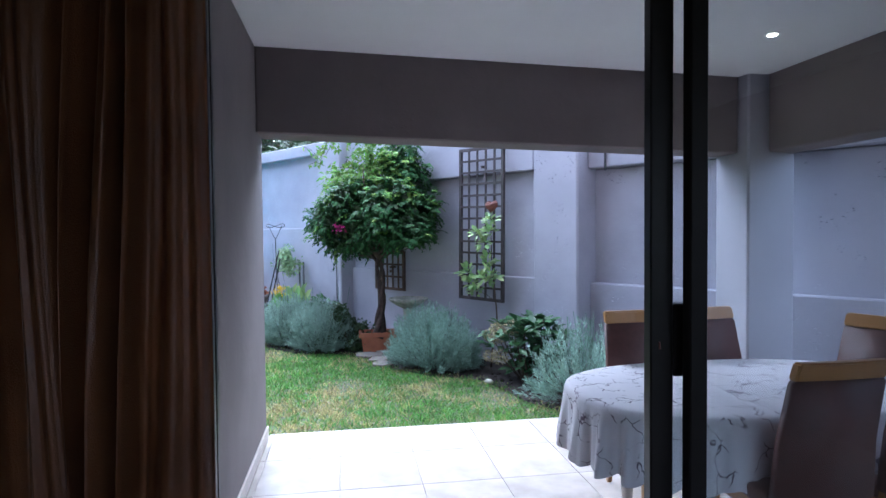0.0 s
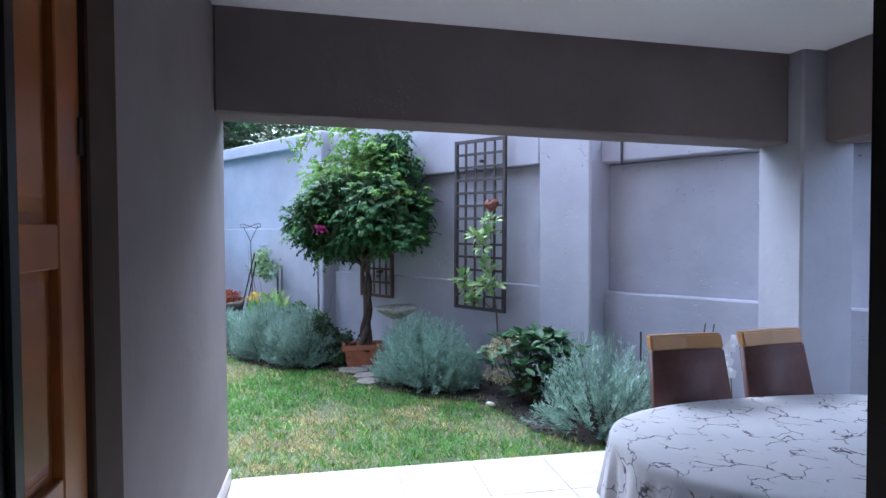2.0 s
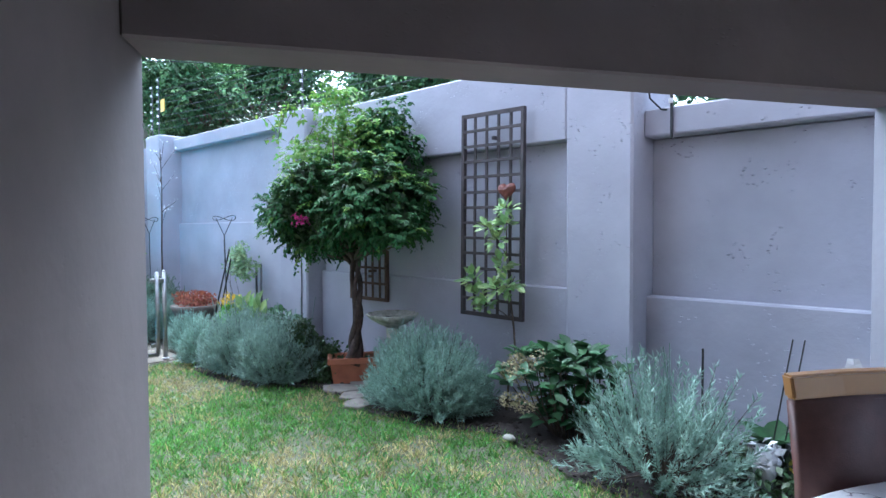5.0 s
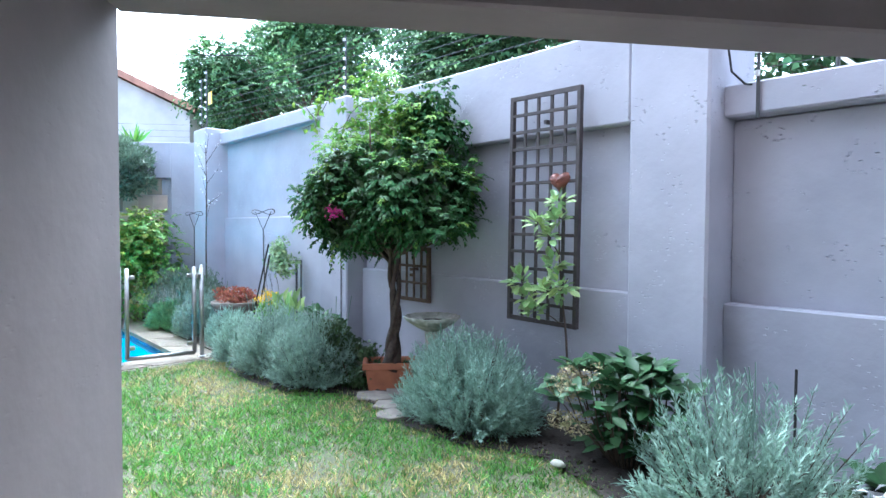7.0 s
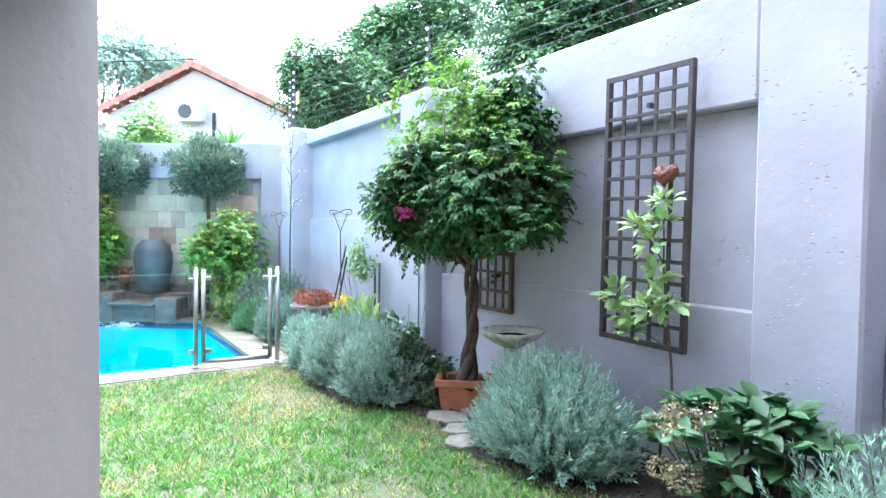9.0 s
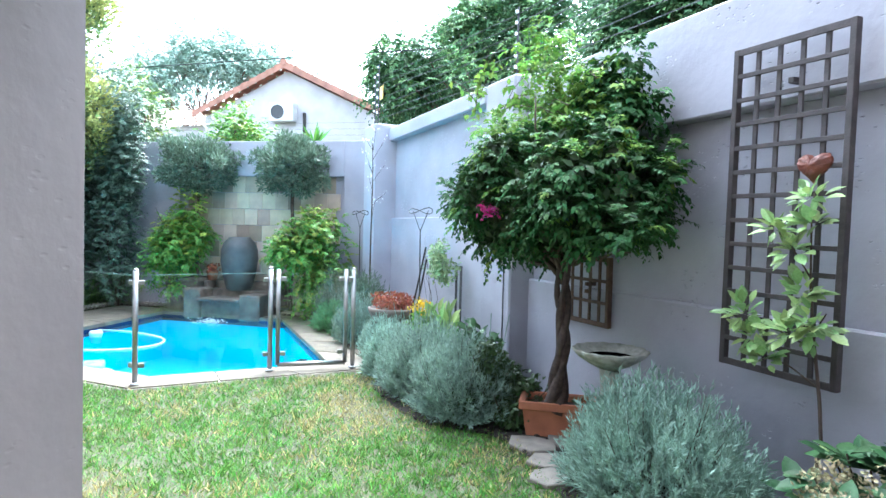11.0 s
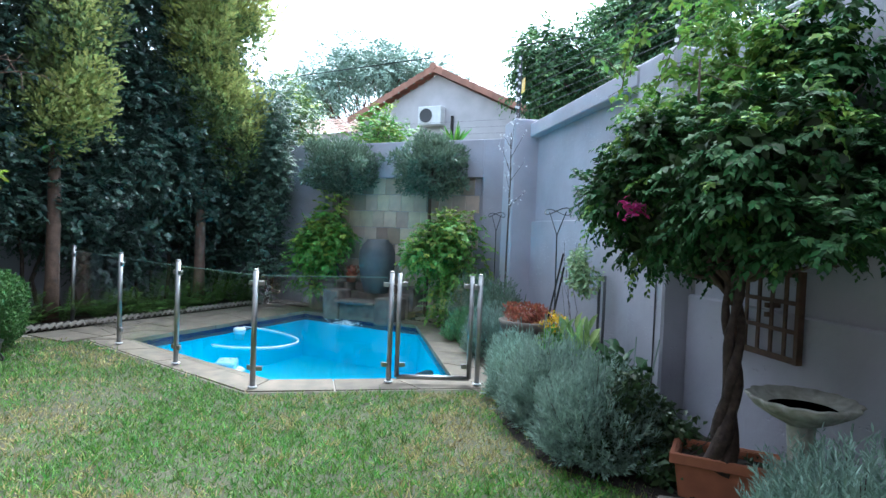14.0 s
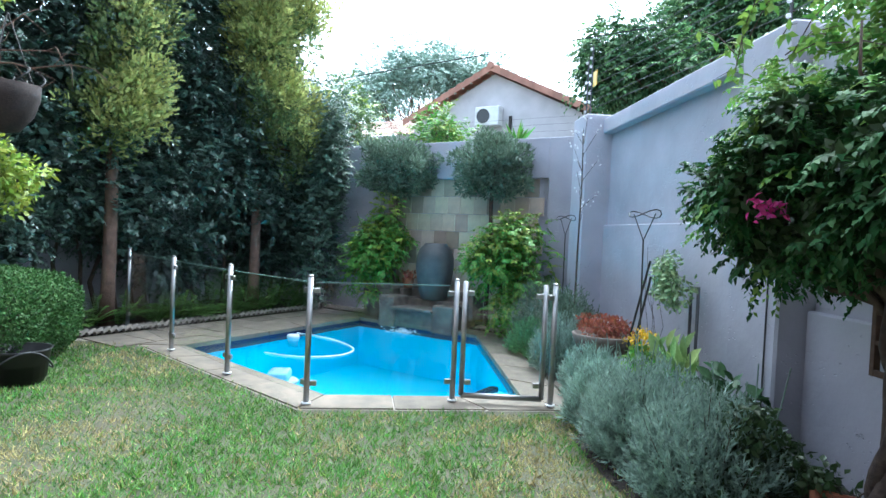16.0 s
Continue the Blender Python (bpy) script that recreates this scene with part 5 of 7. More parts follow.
L_FERNY = leafmat("fresh_groundcover_leaf", (0.13, 0.30, 0.14), rough=0.5, var=0.4)
for (x, y, rx, ry, h, n, sd, m) in ((-9.35, 4.62, 0.52, 0.34, 0.62, 480, 41, L_LAV), (-10.0, 4.88, 0.60, 0.38, 0.86, 560, 42, L_OLIVE), (-10.75, 4.72, 0.55, 0.40, 0.92, 560, 43, L_OLIVE), (-8.35, 4.62, 0.44, 0.28, 0.48, 420, 44, L_SILVER), (-7.55, 4.42, 0.36, 0.30, 0.50, 380, 45, L_SILVER), (-10.3, 4.5, 0.42, 0.3, 0.40, 420, 46, L_FERNY)):
    needle_bush("low_shrub", "low grey-green shrub beside the pool paving", (x, y, -0.03), rx, ry, h, n, 26, 0.062, m, sd)
rose = thing("bare_sapling", "tall thin bare sapling with a few white blossoms", "plant")
rs = bmesh.new()
tube([(-10.05, 4.95, -0.03), (-10.06, 4.95, 1.2), (-10.02, 4.95, 2.1), (-10.0, 4.93, 2.75)], [0.014, 0.012, 0.008, 0.004], 7, rs)
tips = []
for k in range(14):
    z = random.uniform(1.6, 2.6)
    q = (-10.02 + random.uniform(-0.32, 0.32), 4.95 + random.uniform(-0.15, 0.15), z + random.uniform(0.1, 0.3))
    tube([(-10.02, 4.95, z), q], [0.004, 0.002], 5, rs)
    tips.append(q)
part("stem", rs, M_BARK, rose)
tp = np.repeat(np.array(tips), 5, 0) + RNG.normal(0, 0.03, (70, 3))
part("blossoms", scatter_mesh("blossoms", SMALL, tp, rand_dirs(70), rand_dirs(70), 0.04, L_WHITE), None, rose, "small white blossoms")

# ---- pool surround ----
pave = ground_sheet(grow(POOLW, 0.39), grow(POOLW, 0.005), -0.031)
pavement = solo("pavement", pave, M_GROUT, "mortar under the pool coping stones", "paving", kind="structure")


def slab_piece(poly, z0, z1, material, parent, name):
    bm = prism(poly, z0, z1)
    return part(name, bm, material, parent)


def coping(width, length):
    """Coping slabs laid edge to edge round the pool."""
    inner, outer_ = [Vector(p) for p in grow(POOLW, -0.02)], [Vector(p) for p in grow(POOLW, width)]
    for i in range(5):
        p, q, r, s = inner[i], inner[(i + 1) % 5], outer_[(i + 1) % 5], outer_[i]
        n = max(1, round((q - p).length / length))
        for k in range(n):
            u0, u1 = (k + 0.012) / n, (k + 0.988) / n
            h = random.uniform(-0.003, 0.003)
            slab_piece([tuple(p.lerp(q, u0)), tuple(p.lerp(q, u1)), tuple(s.lerp(r, u1)), tuple(s.lerp(r, u0))], -0.07, -0.020 + h, M_COPING, pavement, "coping_stone")


coping(0.37, 0.62)
# flagstones between the coping and the planting, on three sides
left_p = solo("pavement_2", prism([tuple(hw(a, b).xy) for a, b in ((-6.72, 3.6), (-6.72, 7.98), (-5.94, 7.98), (-5.94, 4.2))], -0.1, -0.03), M_GROUT, "mortar under the flagstones beside the pool", "paving", kind="structure")
for i in range(9):
    for j in range(2):
        b0 = 3.75 + i * 0.47
        a0 = -6.70 + j * 0.38
        slab_piece([tuple(hw(a, b).xy) for a, b in ((a0 + 0.006, b0 + 0.006), (a0 + 0.374, b0 + 0.006), (a0 + 0.374, b0 + 0.464), (a0 + 0.006, b0 + 0.464))], -0.06, -0.018 + random.uniform(-0.003, 0.003), M_COPING, left_p, "flagstone")
right_poly = [(-2.95, 7.86), (-2.35, 7.86), (-0.62, 5.5), (-0.9, 4.95), (-1.05, 5.05)]
right_p = solo("pavement_3", prism([tuple(hw(a, b).xy) for a, b in right_poly], -0.1, -0.022), M_COPING, "worn sandstone paving beside the pool gate", "paving", kind="structure")
edging = thing("rope_edging", "low rope-twist stone edging along the hedge bed", "edging")
for i in range(52):
    b = 3.3 + i * 0.092
    part("twist", tube([tuple(hw(-6.76, b, 0.005)), tuple(hw(-6.80, b + 0.115, 0.045))], 0.028, 6), M_PAVER, edging)
for i in range(14):
    a = -6.7 + i * 0.092
    part("twist", tube([tuple(hw(a, 8.03, 0.005)), tuple(hw(a + 0.115, 8.07, 0.045))], 0.028, 6), M_PAVER, edging)
for i in range(9):
    a = -3.6 + i * 0.092
    part("twist", tube([tuple(hw(a, 7.96, 0.005)), tuple(hw(a + 0.115, 8.0, 0.045))], 0.028, 6), M_PAVER, edging)
hbed = solo("hedge_bed", prism([tuple(hw(a, b).xy) for a, b in ((-8.8, 1.5), (-8.8, 8.4), (-6.82, 8.4), (-6.82, 3.2))], -0.1, -0.01), M_SOIL, "dark soil under the hedge", "soil", kind="structure")
ebed = solo("end_bed", prism([tuple(hw(a, b).xy) for a, b in ((-6.82, 8.06), (-6.82, 8.4), (-1.6, 8.4), (-1.6, 7.2), (-2.3, 7.9), (-3.5, 8.02))], -0.1, -0.008), M_SOIL, "dark soil along the end wall", "soil", kind="structure")

# things in the pool
arc = [hw(a, b, -0.09) for a, b in ((-4.81, 4.90), (-4.46, 4.95), (-4.14, 5.20), (-4.06, 5.52), (-4.21, 5.82), (-4.62, 6.04), (-5.14, 6.15), (-5.50, 6.12))]
sm = []
for i in range(len(arc) - 1):
    p0, p1, p2, p3 = arc[max(i - 1, 0)], arc[i], arc[i + 1], arc[min(i + 2, len(arc) - 1)]
    for k in range(8):
        u = k / 8
        sm.append(0.5 * ((2 * p1) + (p2 - p0) * u + (2 * p0 - 5 * p1 + 4 * p2 - p3) * u * u + (3 * p1 - p0 - 3 * p2 + p3) * u ** 3))
solo("pool_hose", tube(sm + [arc[-1]], 0.009, 8), M_PLASTICW, "white ribbed pool cleaner hose floating in an arc", "hose", smooth=True)
fc = thing("chlorine_float", "pale blue floating chlorine dispenser in the pool", "pool float", Matrix.Translation(hw(-5.33, 5.88, -0.105)))
M_FLOAT = mat("pale_blue_plastic", (0.42, 0.70, 0.85), rough=0.4, scale=4)
part("body", lathe([(0.07, -0.12), (0.075, 0.02), (0.075, 0.03)], 18), M_FLOAT, fc, smooth=True)
part("cap", lathe([(0.085, 0.0), (0.088, 0.025), (0.075, 0.045), (0.0, 0.05)], 20), M_PLASTICW, fc, smooth=True)
sk = thing("pool_cleaner", "light blue and white pool cleaner under the water", "pool cleaner", Matrix.Translation(hw(-4.05, 4.42, -0.16)))
part("body", box(-0.16, 0.16, -0.11, 0.11, -0.06, 0.06, 0.03, seg=2), M_FLOAT, sk, smooth=True)
part("skirt", lathe([(0.19, -0.07), (0.21, -0.055), (0.19, -0.04)], 20), M_PLASTICW, sk, smooth=True)
solo("pool_step", box(-0.34, 0.34, -0.05, 0.05, -0.22, -0.15, 0.01), M_BAND, "dark navy tiled step edge in the pool", "step", Matrix.Translation(hw(-2.06, 5.22, 0)) @ Matrix.Rotation(radians(54 + 90), 4, "Z"))
solo("pool_step_block", box(-0.40, 0.40, -0.45, 0.03, -0.80, -0.17, 0.01), M_POOL, "blue plastered pool step", "step", Matrix.Translation(hw(-2.06, 5.20, -0.03)) @ Matrix.Rotation(radians(54 + 90), 4, "Z"))

# ---- glass pool fence ----
POSTS = [(-11.28, -0.78), (-9.86, 0.30), (-8.84, 1.19), (-7.90, 2.08), (-8.085, 3.30)]
fence = thing("pool_fence", "frameless glass pool fence with brushed steel posts", "fence")


def steel_post(parent, x, y, z1=1.035, z0=-0.03):
    p = part("post", tube([(x, y, z0), (x, y, z1)], 0.0245, 16), M_STEEL, parent, smooth=True)
    part("cap", lathe([(0.0252, 0.0), (0.0252, 0.008), (0.018, 0.014), (0.0, 0.016)], 16, at=(x, y, z1)), M_STEEL, p, smooth=True)
    part("base_collar", lathe([(0.042, 0.0), (0.042, 0.010), (0.028, 0.014)], 20, at=(x, y, z0 + 0.022)), M_PLASTICW, p, "pale base collar", True)
    return p


def clamp(parent, x, y, z, d):
    part("clamp", tube([(x - d.x * 0.07, y - d.y * 0.07, z), (x + d.x * 0.07, y + d.y * 0.07, z)], 0.018, 8), M_STEEL, parent)


for i, (x, y) in enumerate(POSTS):
    p = steel_post(fence, x, y)
    for j in (i - 1, i + 1):
        if 0 <= j < len(POSTS):
            d = (Vector(POSTS[j]) - Vector((x, y))).normalized()
            for z in (0.16, 0.92):
                part("clamp", box(-0.028, 0.028, -0.014, 0.014, -0.022, 0.022, 0.004), M_STEEL, p).matrix_basis = Matrix.Translation((x + d.x * 0.05, y + d.y * 0.05, z)) @ Matrix.Rotation(math.atan2(d.y, d.x), 4, "Z")
for p, q in zip(POSTS, POSTS[1:]):
    p, q = Vector(p), Vector(q)
    d = (q - p).normalized()
    nrm = Vector((-d.y, d.x)) * 0.005
    a, b = p + d * 0.045, q - d * 0.045
    g = part("glass_pane", prism([tuple(a - nrm), tuple(b - nrm), tuple(b + nrm), tuple(a + nrm)], 0.07, 0.985), M_GLASS, fence, "clear glass pane")
    g.visible_shadow = False
    part("polished_edge", prism([tuple(a - nrm), tuple(b - nrm), tuple(b + nrm), tuple(a + nrm)], 0.986, 0.992), M_GLASSEDGE, g, "pale green polished glass edge")
gate = thing("pool_gate", "glass pool gate in a brushed steel tube frame, closed", "gate")
ga, gb = Vector((-8.075, 3.375)), Vector((-7.995, 4.06))
for x, y in (ga, gb):
    part("gate_upright", tube([(x, y, 0.045), (x, y, 1.03)], 0.023, 14), M_STEEL, gate, smooth=True)
part("gate_bottom_bar", tube([(*ga, 0.045), (*gb, 0.045)], 0.024, 14), M_STEEL, gate, smooth=True)
d = (gb - ga).normalized()
nrm = Vector((-d.y, d.x)) * 0.005
g = part("glass_pane", prism([tuple(ga + d * 0.03 - nrm), tuple(gb - d * 0.03 - nrm), tuple(gb - d * 0.03 + nrm), tuple(ga + d * 0.03 + nrm)], 0.08, 0.985), M_GLASS, gate, "clear glass pane")
g.visible_shadow = False
for e, s in ((ga, 1), (gb, -1)):
    for z in (0.16, 0.93):
        part("clamp", box(-0.028, 0.028, -0.014, 0.014, -0.022, 0.022, 0.004), M_STEEL, gate).matrix_basis = Matrix.Translation((e.x + s * d.x * 0.05, e.y + s * d.y * 0.05, z)) @ Matrix.Rotation(math.atan2(d.y, d.x), 4, "Z")
gp = thing("gate_post", "brushed steel gate post set in the paving", "post")
steel_post(gp, -7.985, 4.14)
part("latch", box(-8.01, -7.96, 4.08, 4.13, 0.9, 0.95, 0.006), M_STEEL, gp)

# ---- fountain, urn, planters against the end wall ----
fount = thing("fountain", "dark stone water spout with a basin above the pool", "fountain", HOUSE)
part("left_block", box(-5.17, -4.86, 7.56, 7.95, -0.10, 0.40, 0.03, seg=2), M_FOUNT, fount, "weathered stone block")
part("right_block", box(-4.16, -3.78, 7.56, 7.95, -0.10, 0.33, 0.03, seg=2), M_FOUNT, fount, "weathered stone block")
part("spout_slab", box(-4.90, -4.14, 7.50, 7.95, 0.20, 0.25, 0.012), M_FOUNT, fount)
part("face", box(-4.86, -4.16, 7.62, 7.70, -0.10, 0.20), M_FOUNT, fount)
part("basin_rim", box(-5.05, -3.66, 8.22, 8.30, 0.10, 0.50, 0.012), M_FOUNT, fount)
part("basin_rim", box(-3.74, -3.66, 7.955, 8.22, 0.10, 0.50, 0.012), M_FOUNT, fount)
part("basin_rim", box(-5.05, -4.97, 7.955, 8.22, 0.10, 0.50, 0.012), M_FOUNT, fount)
part("basin_floor", box(-4.96, -3.75, 7.955, 8.215, -0.05, 0.36), M_FOUNT, fount)
M_FALL = clear("falling_water", (0.86, 0.93, 0.96), rough=0.1, ior=1.4, bump=0.8)
fall = bmesh.new()
prev = None
for i in range(41):
    a = -4.74 + 0.48 * i / 40
    wv = 0.012 * math.sin(i * 1.9) + 0.008 * math.sin(i * 4.1)
    row = [fall.verts.new((a, 7.49 - 0.10 * u - wv * u, 0.25 - 0.37 * u * u)) for u in (0, 0.25, 0.5, 0.75, 1.0)]
    if prev:
        for k in range(4):
            fall.faces.new((prev[k], row[k], row[k + 1], prev[k + 1]))
    prev = row
part("water_sheet", fall, M_FALL, fount, "thin falling sheet of water", True).visible_shadow = False
spl = bmesh.new()
for _ in range(150):
    bmesh.ops.create_icosphere(spl, subdivisions=1, radius=random.uniform(0.004, 0.013), matrix=Matrix.Translation((random.gauss(-4.5, 0.13), random.gauss(7.30, 0.06), -0.096 + abs(random.gauss(0, 0.03)))) @ Matrix.Diagonal((random.uniform(0.6, 3.0), 1, 0.6, 1)))
part("splash", spl, M_PLASTICW, fount, "white splashing drops")
urn = thing("urn", "tall dark grey glazed clay urn above the fountain", "urn", HOUSE @ Matrix.Translation((-4.43, 8.04, 0.36)))
part("body", lathe([(0.19, 0), (0.21, 0.03), (0.27, 0.25), (0.305, 0.5), (0.30, 0.68), (0.26, 0.80), (0.19, 0.875), (0.175, 0.90), (0.16, 0.90), (0.15, 0.86), (0.0, 0.85)], 40), M_URN, urn, smooth=True)
plt_ = thing("stone_planter", "grey stone box planter beside the fountain", "planter", HOUSE @ Matrix.Translation((-5.42, 8.10, -0.03)))
part("body", open_box(0.62, 0.5, 0.58, 0.9, 0.04), M_FOUNT, plt_)
part("rim", box(-0.34, 0.34, -0.28, 0.28, 0.50, 0.575, 0.012), M_FOUNT, plt_)
rp = thing("clay_pot", "small reddish clay pot with rusty leaves", "pot", HOUSE @ Matrix.Translation((-4.98, 8.1, 0.5)))
part("pot", lathe([(0.07, 0), (0.10, 0.14), (0.105, 0.16), (0.0, 0.15)], 18), M_TERRA, rp, smooth=True)
pos, out = blob_points([(np.array((0, 0, 0.2)), np.array((0.13, 0.13, 0.08)))], 160, 0.6)
part("leaves", scatter_mesh("leaves", SMALL, pos, rand_dirs(160), out, 0.06, L_RED), None, rp, "rusty leaves")


def shrub(name, label, lobes, n, size, material, stems, category="bush", lighter=None, per=12, length=0.17, droop=0.45):
    """A bushy shrub of arching leafy twigs; lighter puts the light from above into the upper and outer twigs' colour.
    """
    t = thing(name, label, category)
    pos, out = twigs(n, lobes, 0.6, lambda p: p[:, 2] > 0.08)
    z0, z1 = pos[:, 2].min(), pos[:, 2].max()
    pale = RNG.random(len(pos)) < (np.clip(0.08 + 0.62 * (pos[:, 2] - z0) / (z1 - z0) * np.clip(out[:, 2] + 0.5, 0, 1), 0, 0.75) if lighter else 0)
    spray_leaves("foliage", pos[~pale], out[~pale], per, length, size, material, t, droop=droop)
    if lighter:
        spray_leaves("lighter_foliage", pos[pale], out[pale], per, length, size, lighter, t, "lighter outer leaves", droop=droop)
    bm = bmesh.new()
    for p, q, r in stems:
        branch(bm, p, q, r, r * 0.35, 5, 0.05)
    part("stems", bm, M_BARK, t, "brown stems", True)
    return t


def hlobes(a, b, z, ra, rb, rz, n, size, seed, spread=0.8):
    return lobes_in(tuple(hw(a, b, z)), ((ra + rb) / 2, (ra + rb) / 2, rz), n, size, seed, spread)


def hstems(a, b, z0, z1, spread, n, r=0.012):
    return [(tuple(hw(a, b, z0)), tuple(hw(a + random.uniform(-spread, spread), b + random.uniform(-spread, 0.3 * spread), random.uniform((z0 + z1) / 2, z1))), r) for _ in range(n)]


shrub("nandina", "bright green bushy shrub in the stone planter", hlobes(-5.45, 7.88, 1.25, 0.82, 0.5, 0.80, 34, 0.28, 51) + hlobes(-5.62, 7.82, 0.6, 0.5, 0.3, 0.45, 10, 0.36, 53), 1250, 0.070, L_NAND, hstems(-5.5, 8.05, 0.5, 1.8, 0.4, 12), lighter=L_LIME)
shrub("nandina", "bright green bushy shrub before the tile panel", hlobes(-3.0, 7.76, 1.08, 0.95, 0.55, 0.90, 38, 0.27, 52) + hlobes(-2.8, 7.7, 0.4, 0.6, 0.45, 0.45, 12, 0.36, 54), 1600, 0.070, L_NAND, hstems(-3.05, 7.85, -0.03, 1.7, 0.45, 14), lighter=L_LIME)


def topiary(label, a, b, z, r, seed):
    t = thing("topiary_tree", label, "tree", group="ball topiary trees")
    c = hw(a, b, z)
    bm = bmesh.new()
    branch(bm, hw(a, b, -0.03), hw(a, b, z - r * 0.45), 0.035, 0.028, 6, 0.012, 9)
    part("trunk", bm, M_BARK, t, smooth=True)
    bm = bmesh.new()
    for k in range(16):
        dd = rand_dirs(1)[0]
        branch(bm, hw(a, b, z - r * 0.45), c + Vector(dd) * r * 0.75, 0.014, 0.004, 3, 0.05, 5)
    part("limbs", bm, M_BARK, t)
    lob = [(np.array(c), np.array((r * 0.86, r * 0.86, r * 0.70)))] + lobes_in(tuple(c), (r, r, r * 0.8), 40, 0.2, seed, 0.95)
    n = 12500
    pos, out = blob_points(lob, n, 0.5)
    along = unit(out * 0.7 + rand_dirs(n) * 0.6 + np.array([0, 0, 0.35]))
    part("crown", scatter_mesh("crown", SLIM, pos, along, rand_dirs(n) + out, 0.082 * RNG.uniform(0.6, 1.3, n), L_OLIVE), None, t, "fine grey-green leaves")
    return t


topiary("ball-headed olive topiary tree before the end wall", -5.25, 8.06, 2.48, 0.70, 61)
topiary("ball-headed olive topiary tree before the end wall", -3.48, 8.06, 2.46, 0.66, 62)

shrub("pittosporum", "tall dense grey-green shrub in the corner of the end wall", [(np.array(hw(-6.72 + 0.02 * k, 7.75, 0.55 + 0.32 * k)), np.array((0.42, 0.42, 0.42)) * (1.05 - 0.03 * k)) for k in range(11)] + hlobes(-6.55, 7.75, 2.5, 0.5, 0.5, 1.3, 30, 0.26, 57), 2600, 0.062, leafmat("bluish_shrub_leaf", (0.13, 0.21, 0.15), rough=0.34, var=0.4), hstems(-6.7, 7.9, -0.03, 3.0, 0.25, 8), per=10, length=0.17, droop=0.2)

# ---- hedge, conifers and ferns along the side ----
hedge = thing("hedge", "tall dark glossy-leaved hedge behind the pool", "hedge")
HL = []
g = np.random.default_rng(71)
for i in range(760):
    b = g.uniform(1.0, 8.5)
    top = 4.5 + 1.3 * math.exp(-((b - 5.9) / 1.6) ** 2) + 0.3 * math.sin(b * 2.3) - (1.2 * max(0.0, b - 7.6))
    foot = 0.5 + 1.0 * math.exp(-((b - 4.2) / 0.7) ** 2) + 0.9 * math.exp(-((b - 6.7) / 0.35) ** 2)
    z = g.uniform(foot, top)
    swell = 0.30 * math.sin(min(1.0, (z - foot) / 1.6) * math.pi / 2)
    HL.append((np.array(hw(-7.92 + swell + g.normal(0, 0.20), b, z)), np.array((0.40, 0.40, 0.36)) * g.uniform(0.6, 1.25)))
for i in range(70):     # the part that hangs before the second conifer's trunk
    HL.append((np.array(hw(-7.25 + g.normal(0, 0.12), g.uniform(5.6, 7.7), g.uniform(1.9, 3.6))), np.array((0.34, 0.34, 0.32)) * g.uniform(0.6, 1.2)))
# gloss highlights are put into colour: fresh picks random twigs for lighter leaves
L_HEDGE_GLINT = leafmat("hedge_glint_leaf", (0.13, 0.20, 0.15), rough=0.26, spec=0.6)
pos, out = twigs(21000, HL, 0.45)
fresh = RNG.random(len(pos)) < 0.14
spray_leaves("foliage", pos[~fresh], out[~fresh], 11, 0.17, 0.080, L_HEDGE, hedge, "glossy dark leaves", SMALL, 0.35, 0.3)
spray_leaves("outer_foliage", pos[fresh], out[fresh], 11, 0.19, 0.078, L_HEDGE_GLINT, hedge, "slightly lighter leaves standing for glints", SMALL, 0.35, 0.4)
foliage("inner_foliage", [(c + np.array(hw(-0.22, 0, 0) - hw(0, 0, 0)), r * 0.8) for c, r in HL], 60000, 0.14, L_HEDGE, hedge, SMALL, 0.2, 0.95, "dark inner leaves", 0.8, 0.3)
for i in range(26):
    b = 1.8 + i * 0.27
    hb = bmesh.new()
    branch(hb, hw(-8.2, b, -0.03), hw(-8.2 + random.uniform(-0.2, 0.2), b + random.uniform(-0.3, 0.3), random.uniform(2.2, 3.4)), 0.035, 0.010, 6, 0.03)
    part("stem", hb, M_BARK, hedge, "thin dark stem")


